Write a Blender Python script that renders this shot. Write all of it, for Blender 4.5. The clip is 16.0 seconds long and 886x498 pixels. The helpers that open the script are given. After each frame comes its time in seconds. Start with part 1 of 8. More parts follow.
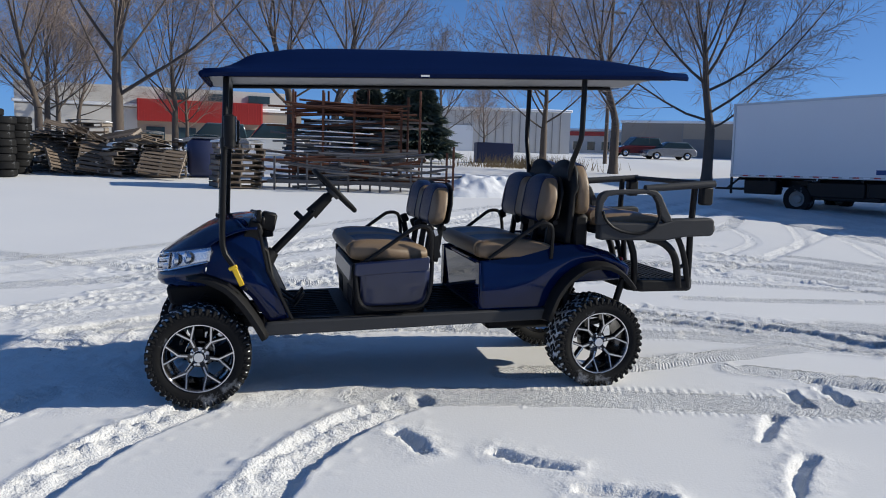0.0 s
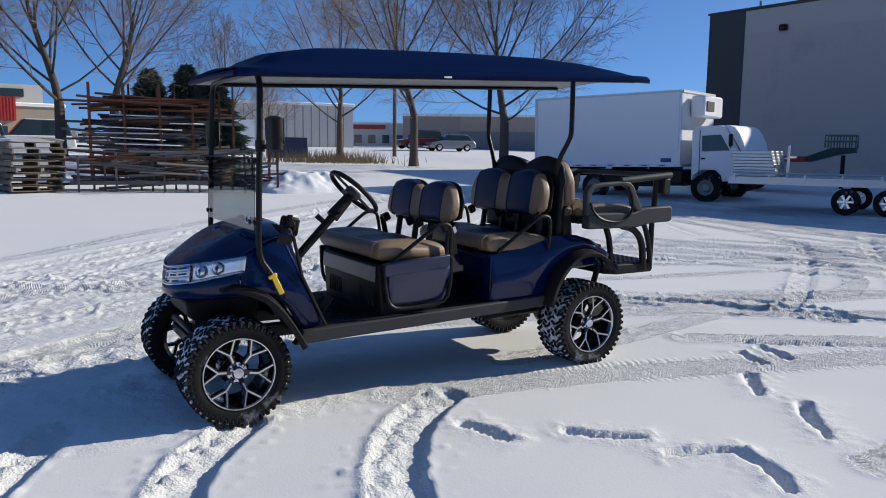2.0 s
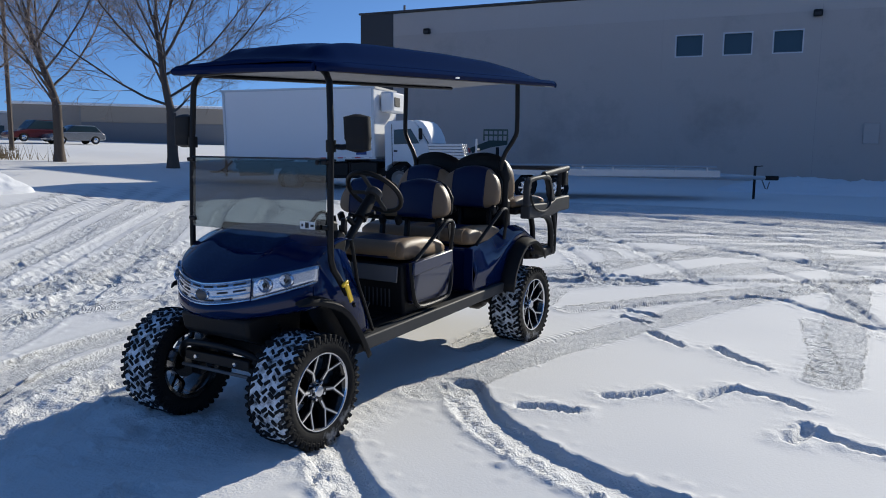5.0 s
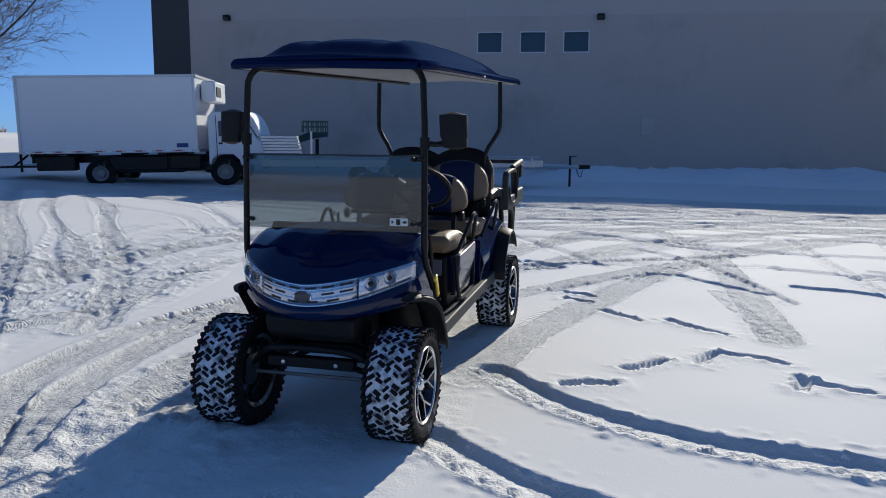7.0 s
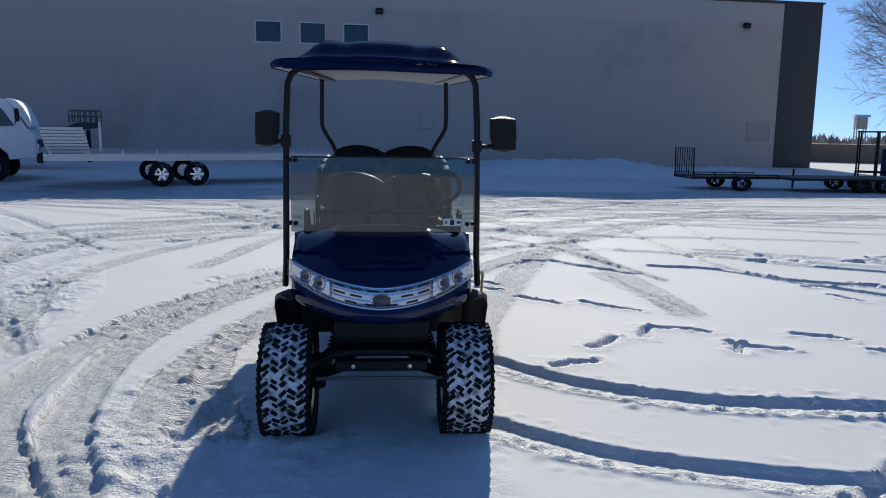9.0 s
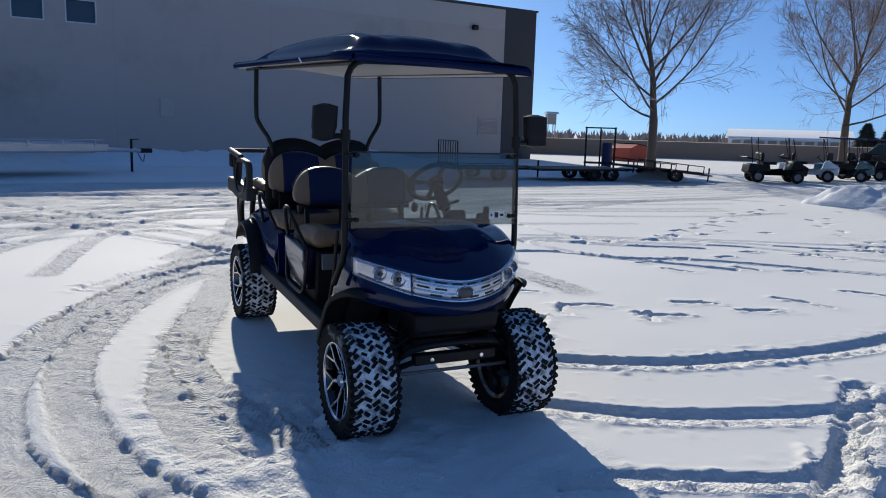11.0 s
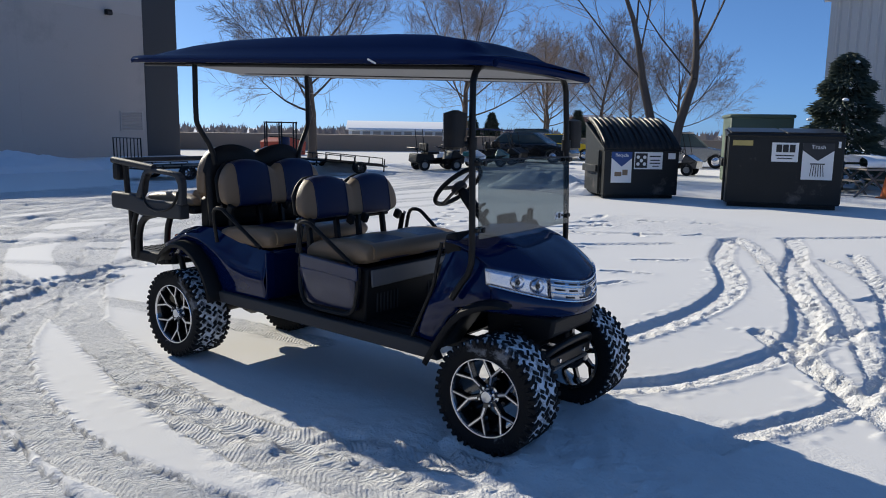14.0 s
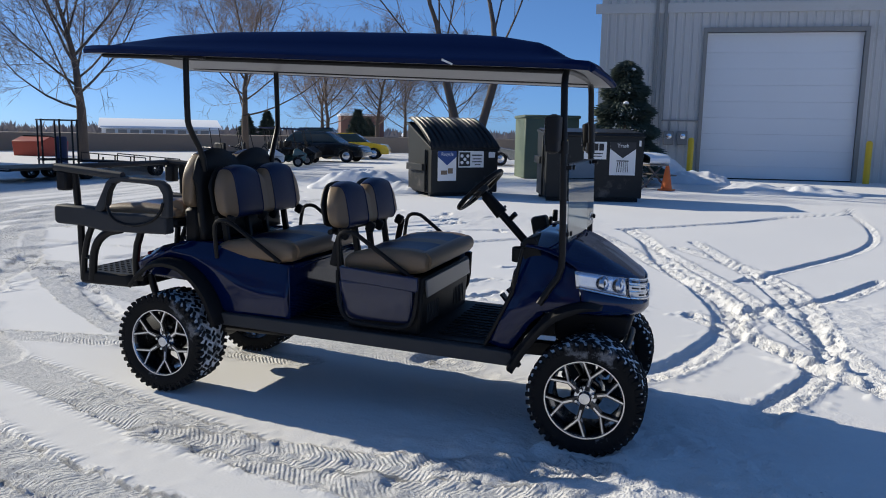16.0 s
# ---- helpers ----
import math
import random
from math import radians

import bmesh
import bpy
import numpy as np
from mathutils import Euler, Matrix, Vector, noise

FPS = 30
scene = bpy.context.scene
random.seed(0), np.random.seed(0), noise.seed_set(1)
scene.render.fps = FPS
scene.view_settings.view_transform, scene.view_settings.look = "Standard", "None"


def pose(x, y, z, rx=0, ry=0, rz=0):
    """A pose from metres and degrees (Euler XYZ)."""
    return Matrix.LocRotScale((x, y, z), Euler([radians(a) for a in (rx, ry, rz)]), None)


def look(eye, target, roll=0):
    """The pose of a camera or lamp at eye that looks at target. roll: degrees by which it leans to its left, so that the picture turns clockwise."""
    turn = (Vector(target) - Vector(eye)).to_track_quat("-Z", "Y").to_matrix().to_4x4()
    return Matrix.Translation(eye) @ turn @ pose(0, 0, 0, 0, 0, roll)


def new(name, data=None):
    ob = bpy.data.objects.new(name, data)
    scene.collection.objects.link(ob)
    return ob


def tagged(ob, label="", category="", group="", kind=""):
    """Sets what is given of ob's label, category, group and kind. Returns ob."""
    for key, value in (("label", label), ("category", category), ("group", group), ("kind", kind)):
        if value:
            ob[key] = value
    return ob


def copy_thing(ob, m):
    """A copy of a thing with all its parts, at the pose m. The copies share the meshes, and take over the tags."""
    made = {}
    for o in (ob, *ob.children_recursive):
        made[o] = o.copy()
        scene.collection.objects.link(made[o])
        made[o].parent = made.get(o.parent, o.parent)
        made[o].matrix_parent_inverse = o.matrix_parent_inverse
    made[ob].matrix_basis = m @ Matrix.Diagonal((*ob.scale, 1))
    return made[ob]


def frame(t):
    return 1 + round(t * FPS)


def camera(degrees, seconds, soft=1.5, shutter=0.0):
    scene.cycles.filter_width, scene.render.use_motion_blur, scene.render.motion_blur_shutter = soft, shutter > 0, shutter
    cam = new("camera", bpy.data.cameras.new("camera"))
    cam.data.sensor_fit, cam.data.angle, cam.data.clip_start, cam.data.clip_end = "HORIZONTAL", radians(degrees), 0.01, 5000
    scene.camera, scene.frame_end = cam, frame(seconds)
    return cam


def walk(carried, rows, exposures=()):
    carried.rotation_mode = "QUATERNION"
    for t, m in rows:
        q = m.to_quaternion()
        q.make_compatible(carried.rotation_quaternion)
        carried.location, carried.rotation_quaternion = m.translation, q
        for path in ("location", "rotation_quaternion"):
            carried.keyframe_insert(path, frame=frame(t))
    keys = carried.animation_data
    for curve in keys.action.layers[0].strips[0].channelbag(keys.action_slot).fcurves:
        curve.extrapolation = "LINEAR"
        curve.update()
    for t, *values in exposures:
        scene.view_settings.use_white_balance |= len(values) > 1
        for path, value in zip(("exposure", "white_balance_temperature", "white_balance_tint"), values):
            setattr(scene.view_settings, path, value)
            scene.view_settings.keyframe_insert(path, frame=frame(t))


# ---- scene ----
import functools

# ------------------------------------------------------------------ camera
cam = camera(60.34, 16.0, soft=1.0)
PATH = [
    (0, (0.137, 0.057, 1.444), (-0.035, 4.021, 0.939), 1.66),
    (0.5, (-0.198, 0.046, 1.446), (-0.078, 4.011, 0.929), 1.58),
    (1, (-0.539, 0.093, 1.464), (-0.130, 4.039, 0.955), 1.34),
    (1.5, (-0.940, 0.038, 1.462), (-0.250, 3.945, 0.951), 1.06),
    (2, (-1.341, 0.085, 1.449), (-0.351, 3.926, 0.934), 0.73),
    (2.5, (-1.720, 0.188, 1.460), (-0.441, 3.943, 0.943), 0.47),
    (3, (-2.125, 0.256, 1.470), (-0.565, 3.901, 0.944), 0.33),
    (3.5, (-2.419, 0.447, 1.460), (-0.581, 3.960, 0.925), 0.36),
    (4, (-2.759, 0.642, 1.447), (-0.627, 3.983, 0.906), 0.44),
    (4.5, (-3.085, 0.844, 1.456), (-0.662, 3.981, 0.918), 0.52),
    (7, (-4.529, 2.181, 1.481), (-1.137, 4.222, 0.909), 0.48),
    (7.5, (-4.674, 2.485, 1.507), (-1.142, 4.267, 0.917), 0.62),
    (8, (-4.932, 2.826, 1.510), (-1.272, 4.325, 0.910), 0.69),
    (8.5, (-5.114, 3.173, 1.529), (-1.344, 4.365, 0.926), 0.70),
    (11, (-5.430, 5.296, 1.518), (-1.526, 4.684, 0.897), 1.66),
    (11.5, (-5.378, 5.739, 1.520), (-1.543, 4.789, 0.895), 1.73),
    (12, (-5.230, 6.121, 1.532), (-1.491, 4.846, 0.907), 1.58),
    (12.5, (-5.081, 6.505, 1.530), (-1.454, 4.939, 0.903), 1.26),
    (13, (-4.903, 6.869, 1.525), (-1.417, 5.008, 0.906), 1.05),
    (13.5, (-4.658, 7.181, 1.528), (-1.334, 5.042, 0.915), 0.97),
    (14, (-4.410, 7.546, 1.533), (-1.270, 5.145, 0.918), 0.93),
    (14.5, (-4.106, 7.822, 1.538), (-1.173, 5.175, 0.918), 1.13),
    (15, (-3.809, 8.112, 1.527), (-1.086, 5.249, 0.903), 1.20),
    (15.5, (-3.527, 8.373, 1.534), (-1.029, 5.311, 0.916), 1.13),
    (16, (-3.200, 8.552, 1.532), (-0.938, 5.309, 0.930), 1.02),
]
walk(cam, [(t, look(eye, target, roll)) for t, eye, target, roll in PATH], exposures=[(0.0, 0.08, 5950, 8), (4.0, 0.13, 5950, 8), (7.0, 0.0, 5900, 8), (8.5, 0.03, 5900, 8), (11.5, 0.09, 6050, 8), (13.5, 0.18, 6150, 8), (16.0, 0.18, 6150, 8)])

# ------------------------------------------------------------------ light
SUN_EL = radians(24.0)
SUN_AZ = radians(7.2)          # from +x towards +y
world = bpy.data.worlds.new("winter_sky")
scene.world = world
world.use_nodes = True
wn = world.node_tree.nodes
wl = world.node_tree.links
sky = wn.new("ShaderNodeTexSky")
sky.sky_type = "NISHITA"
sky.sun_disc = False
sky.sun_elevation = SUN_EL
sky.sun_rotation = math.pi / 2 - SUN_AZ
sky.altitude = 600
sky.air_density = 0.40
sky.dust_density = 0.9
sky.ozone_density = 3.0
deep = wn.new("ShaderNodeMix")          # a clear, cold winter sky
deep.data_type, deep.blend_type = "RGBA", "MULTIPLY"
deep.inputs["Factor"].default_value = 1.0
deep.inputs["B"].default_value = (0.56, 0.885, 1.30, 1)
even = wn.new("ShaderNodeGamma")          # thin high haze evens the sky out
even.inputs["Gamma"].default_value = 0.60
wl.new(sky.outputs["Color"], even.inputs["Color"])
wl.new(even.outputs["Color"], deep.inputs["A"])
wn["Background"].inputs["Strength"].default_value = 0.166
wl.new(deep.outputs["Result"], wn["Background"].inputs["Color"])
sun_data = bpy.data.lights.new("sun", "SUN")
sun_data.energy = 4.85
sun_data.angle = radians(0.55)
sun_data.color = (1.0, 0.885, 0.705)
sun = new("sun", sun_data)
sun.matrix_world = look((30 * math.cos(SUN_AZ) * math.cos(SUN_EL), 30 * math.sin(SUN_AZ) * math.cos(SUN_EL), 30 * math.sin(SUN_EL)), (0, 0, 0))


# ------------------------------------------------------------------ materials
def node_mat(name):
    m = bpy.data.materials.new(name)
    m.use_nodes = True
    return m, m.node_tree.nodes, m.node_tree.links, m.node_tree.nodes["Principled BSDF"]


def mat(name, color, rough=0.5, metal=0.0, vary=0.12, scale=6.0, fine=60.0, bump=0.05, coat=0.0, dirt=None, dirt_amount=0.0, random_tint=0.0, stretch=(1, 1, 1)):
    """A surface with variation at two scales, fine relief and, if asked, stains of another colour."""
    m, n, l, b = node_mat(name)
    tc = n.new("ShaderNodeTexCoord")
    mp = n.new("ShaderNodeMapping")
    mp.inputs["Scale"].default_value = stretch
    l.new(tc.outputs["Object"], mp.inputs["Vector"])
    big, small = n.new("ShaderNodeTexNoise"), n.new("ShaderNodeTexNoise")
    big.inputs["Scale"].default_value, small.inputs["Scale"].default_value = scale, fine
    big.inputs["Detail"].default_value = 5
    small.inputs["Detail"].default_value = 3
    l.new(mp.outputs["Vector"], big.inputs["Vector"])
    l.new(mp.outputs["Vector"], small.inputs["Vector"])
    ramp = n.new("ShaderNodeMix")
    ramp.data_type = "RGBA"
    dark = [max(0.0, c * (1 - 1.6 * vary)) for c in color]
    light = [min(1.0, c * (1 + 1.6 * vary)) for c in color]
    ramp.inputs["A"].default_value = (*dark, 1)
    ramp.inputs["B"].default_value = (*light, 1)
    add = n.new("ShaderNodeMath")
    add.operation = "MULTIPLY_ADD"
    l.new(small.outputs["Fac"], add.inputs[0])
    add.inputs[1].default_value = 0.45
    mul = n.new("ShaderNodeMath")
    mul.operation = "MULTIPLY"
    l.new(big.outputs["Fac"], mul.inputs[0])
    mul.inputs[1].default_value = 0.55
    l.new(mul.outputs[0], add.inputs[2])
    l.new(add.outputs[0], ramp.inputs["Factor"])
    out = ramp.outputs["Result"]
    if random_tint:
        info = n.new("ShaderNodeObjectInfo")
        hsv = n.new("ShaderNodeHueSaturation")
        mr = n.new("ShaderNodeMapRange")
        mr.inputs["To Min"].default_value, mr.inputs["To Max"].default_value = 1 - random_tint, 1 + random_tint
        l.new(info.outputs["Random"], mr.inputs["Value"])
        l.new(mr.outputs["Result"], hsv.inputs["Value"])
        l.new(out, hsv.inputs["Color"])
        out = hsv.outputs["Color"]
    if dirt:
        d = n.new("ShaderNodeTexNoise")
        d.inputs["Scale"].default_value = scale * 0.6
        d.inputs["Detail"].default_value = 8
        d.inputs["Roughness"].default_value = 0.7
        l.new(tc.outputs["Object"], d.inputs["Vector"])
        r = n.new("ShaderNodeMapRange")
        r.inputs["From Min"].default_value, r.inputs["From Max"].default_value = 0.62 - 0.3 * dirt_amount, 0.72 - 0.15 * dirt_amount
        l.new(d.outputs["Fac"], r.inputs["Value"])
        mx = n.new("ShaderNodeMix")
        mx.data_type = "RGBA"
        mx.inputs["B"].default_value = (*dirt, 1)
        l.new(out, mx.inputs["A"])
        l.new(r.outputs["Result"], mx.inputs["Factor"])
        out = mx.outputs["Result"]
    l.new(out, b.inputs["Base Color"])
    rr = n.new("ShaderNodeMapRange")
    rr.inputs["To Min"].default_value, rr.inputs["To Max"].default_value = max(0.02, rough - 0.08), min(1, rough + 0.08)
    l.new(small.outputs["Fac"], rr.inputs["Value"])
    l.new(rr.outputs["Result"], b.inputs["Roughness"])
    b.inputs["Metallic"].default_value = metal
    b.inputs["Coat Weight"].default_value = coat
    b.inputs["Coat Roughness"].default_value = 0.06
    if bump:
        bp = n.new("ShaderNodeBump")
        bp.inputs["Strength"].default_value = bump
        bp.inputs["Distance"].default_value = 0.01
        l.new(small.outputs["Fac"], bp.inputs["Height"])
        l.new(bp.outputs["Normal"], b.inputs["Normal"])
    return m


def glass(name, color, rough=0.02, gloss=0.045):
    """A thin tinted pane: part clear, part glossy."""
    m, n, l, b = node_mat(name)
    n.remove(b)
    tr, gl = n.new("ShaderNodeBsdfTransparent"), n.new("ShaderNodeBsdfGlossy")
    tr.inputs["Color"].default_value = (*color, 1)
    gl.inputs["Roughness"].default_value = rough
    lw = n.new("ShaderNodeLayerWeight")
    lw.inputs["Blend"].default_value = 0.5
    pw = n.new("ShaderNodeMath")
    pw.operation = "POWER"
    pw.inputs[1].default_value = 4.0
    l.new(lw.outputs["Facing"], pw.inputs[0])
    fr = n.new("ShaderNodeMath")
    fr.operation = "MULTIPLY_ADD"
    fr.inputs[1].default_value, fr.inputs[2].default_value = 0.6, gloss
    l.new(pw.outputs[0], fr.inputs[0])
    mx = n.new("ShaderNodeMixShader")
    l.new(fr.outputs[0], mx.inputs["Fac"])
    l.new(tr.outputs["BSDF"], mx.inputs[1])
    l.new(gl.outputs["BSDF"], mx.inputs[2])
    l.new(mx.outputs["Shader"], n["Material Output"].inputs["Surface"])
    return m


def snow_mat():
    """Crusted snow; where it is churned it is rougher and mixed with grit from the asphalt."""
    m, n, l, b = node_mat("snow")
    tc = n.new("ShaderNodeTexCoord")
    at = n.new("ShaderNodeAttribute")
    at.attribute_name = "churn"
    gr = n.new("ShaderNodeAttribute")
    gr.attribute_name = "bare"
    big, mid, fine, grit = [n.new("ShaderNodeTexNoise") for _ in range(4)]
    for node, sc, de in ((big, 0.35, 4), (mid, 24.0, 6), (fine, 70.0, 5), (grit, 34.0, 8)):
        node.inputs["Scale"].default_value, node.inputs["Detail"].default_value = sc, de
        l.new(tc.outputs["Object"], node.inputs["Vector"])
    grit.inputs["Roughness"].default_value = 0.75
    c1 = n.new("ShaderNodeMix")
    c1.data_type = "RGBA"
    c1.inputs["A"].default_value = (0.735, 0.735, 0.735, 1)
    c1.inputs["B"].default_value = (0.80, 0.79, 0.77, 1)
    l.new(big.outputs["Fac"], c1.inputs["Factor"])
    c2 = n.new("ShaderNodeMix")
    c2.data_type = "RGBA"
    c2.inputs["B"].default_value = (0.07, 0.068, 0.066, 1)
    thr = n.new("ShaderNodeMath")
    thr.operation = "SUBTRACT"
    l.new(grit.outputs["Fac"], thr.inputs[0])
    inv = n.new("ShaderNodeMath")
    inv.operation = "MULTIPLY_ADD"
    l.new(gr.outputs["Fac"], inv.inputs[0])
    inv.inputs[1].default_value = -0.36
    inv.inputs[2].default_value = 0.80
    l.new(inv.outputs[0], thr.inputs[1])
    sh = n.new("ShaderNodeMapRange")
    sh.inputs["From Min"].default_value, sh.inputs["From Max"].default_value = 0.0, 0.10
    sh.inputs["To Max"].default_value = 0.8
    l.new(thr.outputs[0], sh.inputs["Value"])
    l.new(sh.outputs["Result"], c2.inputs["Factor"])
    pk = n.new("ShaderNodeAttribute")          # snow pressed hard and grey by tyres
    pk.attribute_name = "packed"
    soil = n.new("ShaderNodeMapRange")
    soil.inputs["From Min"].default_value, soil.inputs["From Max"].default_value = 0.40, 0.62
    soil.inputs["To Min"].default_value, soil.inputs["To Max"].default_value = 0.10, 1.0
    l.new(grit.outputs["Fac"], soil.inputs["Value"])
    pm = n.new("ShaderNodeMath")
    pm.operation = "MULTIPLY"
    l.new(soil.outputs["Result"], pm.inputs[0])
    l.new(pk.outputs["Fac"], pm.inputs[1])
    c3 = n.new("ShaderNodeMix")
    c3.data_type = "RGBA"
    c3.inputs["B"].default_value = (0.30, 0.315, 0.34, 1)
    l.new(pm.outputs[0], c3.inputs["Factor"])
    l.new(c1.outputs["Result"], c3.inputs["A"])
    l.new(c3.outputs["Result"], c2.inputs["A"])
    l.new(c2.outputs["Result"], b.inputs["Base Color"])
    b.inputs["Roughness"].default_value = 0.80
    b.inputs["Specular IOR Level"].default_value = 0.15
    h1 = n.new("ShaderNodeMath")
    h1.operation = "MULTIPLY"
    half = n.new("ShaderNodeMath")
    half.operation = "MULTIPLY"
    half.inputs[1].default_value = 0.75
    l.new(mid.outputs["Fac"], half.inputs[0])
    l.new(half.outputs[0], h1.inputs[0])
    l.new(at.outputs["Fac"], h1.inputs[1])
    h2 = n.new("ShaderNodeMath")
    h2.operation = "MULTIPLY_ADD"
    l.new(fine.outputs["Fac"], h2.inputs[0])
    k = n.new("ShaderNodeMath")
    k.operation = "MULTIPLY_ADD"
    l.new(at.outputs["Fac"], k.inputs[0])
    k.inputs[1].default_value, k.inputs[2].default_value = 0.5, 0.035
    l.new(k.outputs[0], h2.inputs[1])
    l.new(h1.outputs[0], h2.inputs[2])
    tread, chev = n.new("ShaderNodeAttribute"), n.new("ShaderNodeAttribute")
    tread.attribute_name, chev.attribute_name = "tread", "along"
    wob = n.new("ShaderNodeMath")
    wob.operation = "MULTIPLY_ADD"
    l.new(mid.outputs["Fac"], wob.inputs[0])
    wob.inputs[1].default_value = 0.5
    l.new(chev.outputs["Fac"], wob.inputs[2])
    wave = n.new("ShaderNodeMath")
    wave.operation = "SINE"
    l.new(wob.outputs[0], wave.inputs[0])
    h3 = n.new("ShaderNodeMath")
    h3.operation = "MULTIPLY"
    l.new(wave.outputs[0], h3.inputs[0])
    l.new(tread.outputs["Fac"], h3.inputs[1])
    h4 = n.new("ShaderNodeMath")
    h4.operation = "ADD"
    l.new(h2.outputs[0], h4.inputs[0])
    l.new(h3.outputs[0], h4.inputs[1])
    bp = n.new("ShaderNodeBump")
    bp.inputs["Strength"].default_value = 0.8
    bp.inputs["Distance"].default_value = 0.03
    h5 = n.new("ShaderNodeMath")
    h5.operation = "MULTIPLY_ADD"
    rough = n.new("ShaderNodeMath")
    rough.operation = "MULTIPLY"
    rough.inputs[1].default_value = 1.3
    l.new(grit.outputs["Fac"], rough.inputs[0])
    l.new(rough.outputs[0], h5.inputs[0])
    l.new(pk.outputs["Fac"], h5.inputs[1])
    l.new(h4.outputs[0], h5.inputs[2])
    l.new(h5.outputs[0], bp.inputs["Height"])
    l.new(bp.outputs["Normal"], b.inputs["Normal"])
    return m


SNOW = snow_mat()
PLOUGHED = mat("ploughed_snow", (0.74, 0.75, 0.77), 0.85, vary=0.03, scale=2.5, fine=16, bump=1.0)
SNOWCAP = mat("settled_snow", (0.84, 0.85, 0.87), 0.7, vary=0.03, scale=3, fine=25, bump=0.3)
ROOFPAINT = mat("navy_roof_plastic", (0.005, 0.013, 0.056), 0.30, 0.0, vary=0.1, scale=2, fine=500, bump=0.0, coat=0.12)
ROOFPAINT.node_tree.nodes["Principled BSDF"].inputs["Specular IOR Level"].default_value = 0.0
PAINT = mat("navy_paint", (0.0022, 0.0085, 0.050), 0.45, 0.0, vary=0.06, scale=3, fine=900, bump=0.0, coat=0.8)
PAINT.node_tree.nodes["Principled BSDF"].inputs["Specular IOR Level"].default_value = 0.0
BLACK = mat("black_plastic", (0.010, 0.010, 0.011), 0.55, vary=0.15, fine=220, bump=0.12)
FRAME = mat("black_powder_coat", (0.008, 0.008, 0.009), 0.38, vary=0.1, fine=300, bump=0.06)
LAMPBOWL = mat("lamp_reflector_grey", (0.15, 0.16, 0.18), 0.3, vary=0.08, fine=120, bump=0.02)
GREYPL = mat("charcoal_plastic", (0.045, 0.046, 0.049), 0.6, vary=0.12, fine=200, bump=0.12)
RUBBER = mat("tyre_rubber", (0.010, 0.010, 0.0105), 0.8, vary=0.2, fine=120, bump=0.2, dirt=(0.30, 0.31, 0.33), dirt_amount=0.05)
TREADM = mat("snow_packed_tread", (0.018, 0.018, 0.019), 0.82, vary=0.2, fine=120, bump=0.2, scale=22, dirt=(0.78, 0.80, 0.83), dirt_amount=0.42)
TREADSNOW = mat("snow_in_tread", (0.80, 0.82, 0.85), 0.8, vary=0.06, scale=26, fine=60, bump=0.4, dirt=(0.02, 0.02, 0.02), dirt_amount=0.55)
ALLOY = mat("machined_alloy", (0.72, 0.72, 0.74), 0.22, 1.0, vary=0.05, fine=300, bump=0.02)
RIMBLK = mat("gloss_black_rim", (0.008, 0.008, 0.009), 0.2, 0.0, vary=0.05, bump=0.0, coat=0.6)
CHROME = mat("chrome", (0.66, 0.68, 0.72), 0.14, 1.0, vary=0.04, bump=0.0)
GRILLEM = mat("dull_chrome_grille", (0.46, 0.49, 0.56), 0.24, 1.0, vary=0.06, scale=20, fine=200, bump=0.02)
# black plastic; the snow's reflection in it is put into the grey colour
REFLGREY = mat("plate_with_reflected_grey", (0.15, 0.15, 0.16), 0.32, vary=0.15, fine=160, bump=0.05)
POCKETM = mat("grey_navy_plastic", (0.006, 0.012, 0.052), 0.34, vary=0.2, scale=9, fine=120, bump=0.05, coat=0.6)
BLUEV = mat("navy_vinyl", (0.006, 0.014, 0.060), 0.36, vary=0.15, scale=5, fine=160, bump=0.18)
TANV = mat("tan_vinyl", (0.205, 0.142, 0.086), 0.5, vary=0.1, scale=5, fine=160, bump=0.18)
YELLOW = mat("yellow_plastic", (0.80, 0.52, 0.02), 0.4, vary=0.05)
WHITE = mat("white_paint", (0.78, 0.79, 0.80), 0.4, vary=0.04, scale=0.8, bump=0.02, dirt=(0.55, 0.54, 0.52), dirt_amount=0.06)
PANELW = mat("white_truck_panel", (0.76, 0.77, 0.79), 0.35, vary=0.035, scale=0.6, bump=0.02, dirt=(0.60, 0.60, 0.58), dirt_amount=0.05)
STICKER = mat("white_label", (0.78, 0.78, 0.77), 0.5, vary=0.03, bump=0.0)
GREYWALL = mat("grey_precast_wall", (0.464, 0.423, 0.394), 0.85, vary=0.05, scale=0.35, fine=14, bump=0.25, dirt=(0.37, 0.338, 0.315), dirt_amount=0.3)
LIGHTWALL = mat("pale_precast_band", (0.49, 0.455, 0.43), 0.85, vary=0.05, scale=0.35, fine=14, bump=0.25)
DARKWALL = mat("dark_corner_panel", (0.055, 0.06, 0.068), 0.8, vary=0.08, scale=0.5, fine=14, bump=0.25)
METALSIDE = mat("ribbed_grey_siding", (0.58, 0.56, 0.53), 0.5, 0.0, vary=0.05, scale=0.5, fine=20, bump=0.05, dirt=(0.46, 0.43, 0.39), dirt_amount=0.15)
SIDEDARK = mat("siding_trim", (0.26, 0.25, 0.235), 0.5, vary=0.08)
DOORW = mat("white_overhead_door", (0.80, 0.81, 0.82), 0.45, vary=0.03, scale=0.7, fine=20, bump=0.03)
REDSIDE = mat("red_metal_siding", (0.42, 0.035, 0.03), 0.5, vary=0.1, scale=1)
TANWALL = mat("tan_block_wall", (0.36, 0.31, 0.25), 0.85, vary=0.08, scale=0.6, fine=9, bump=0.2)
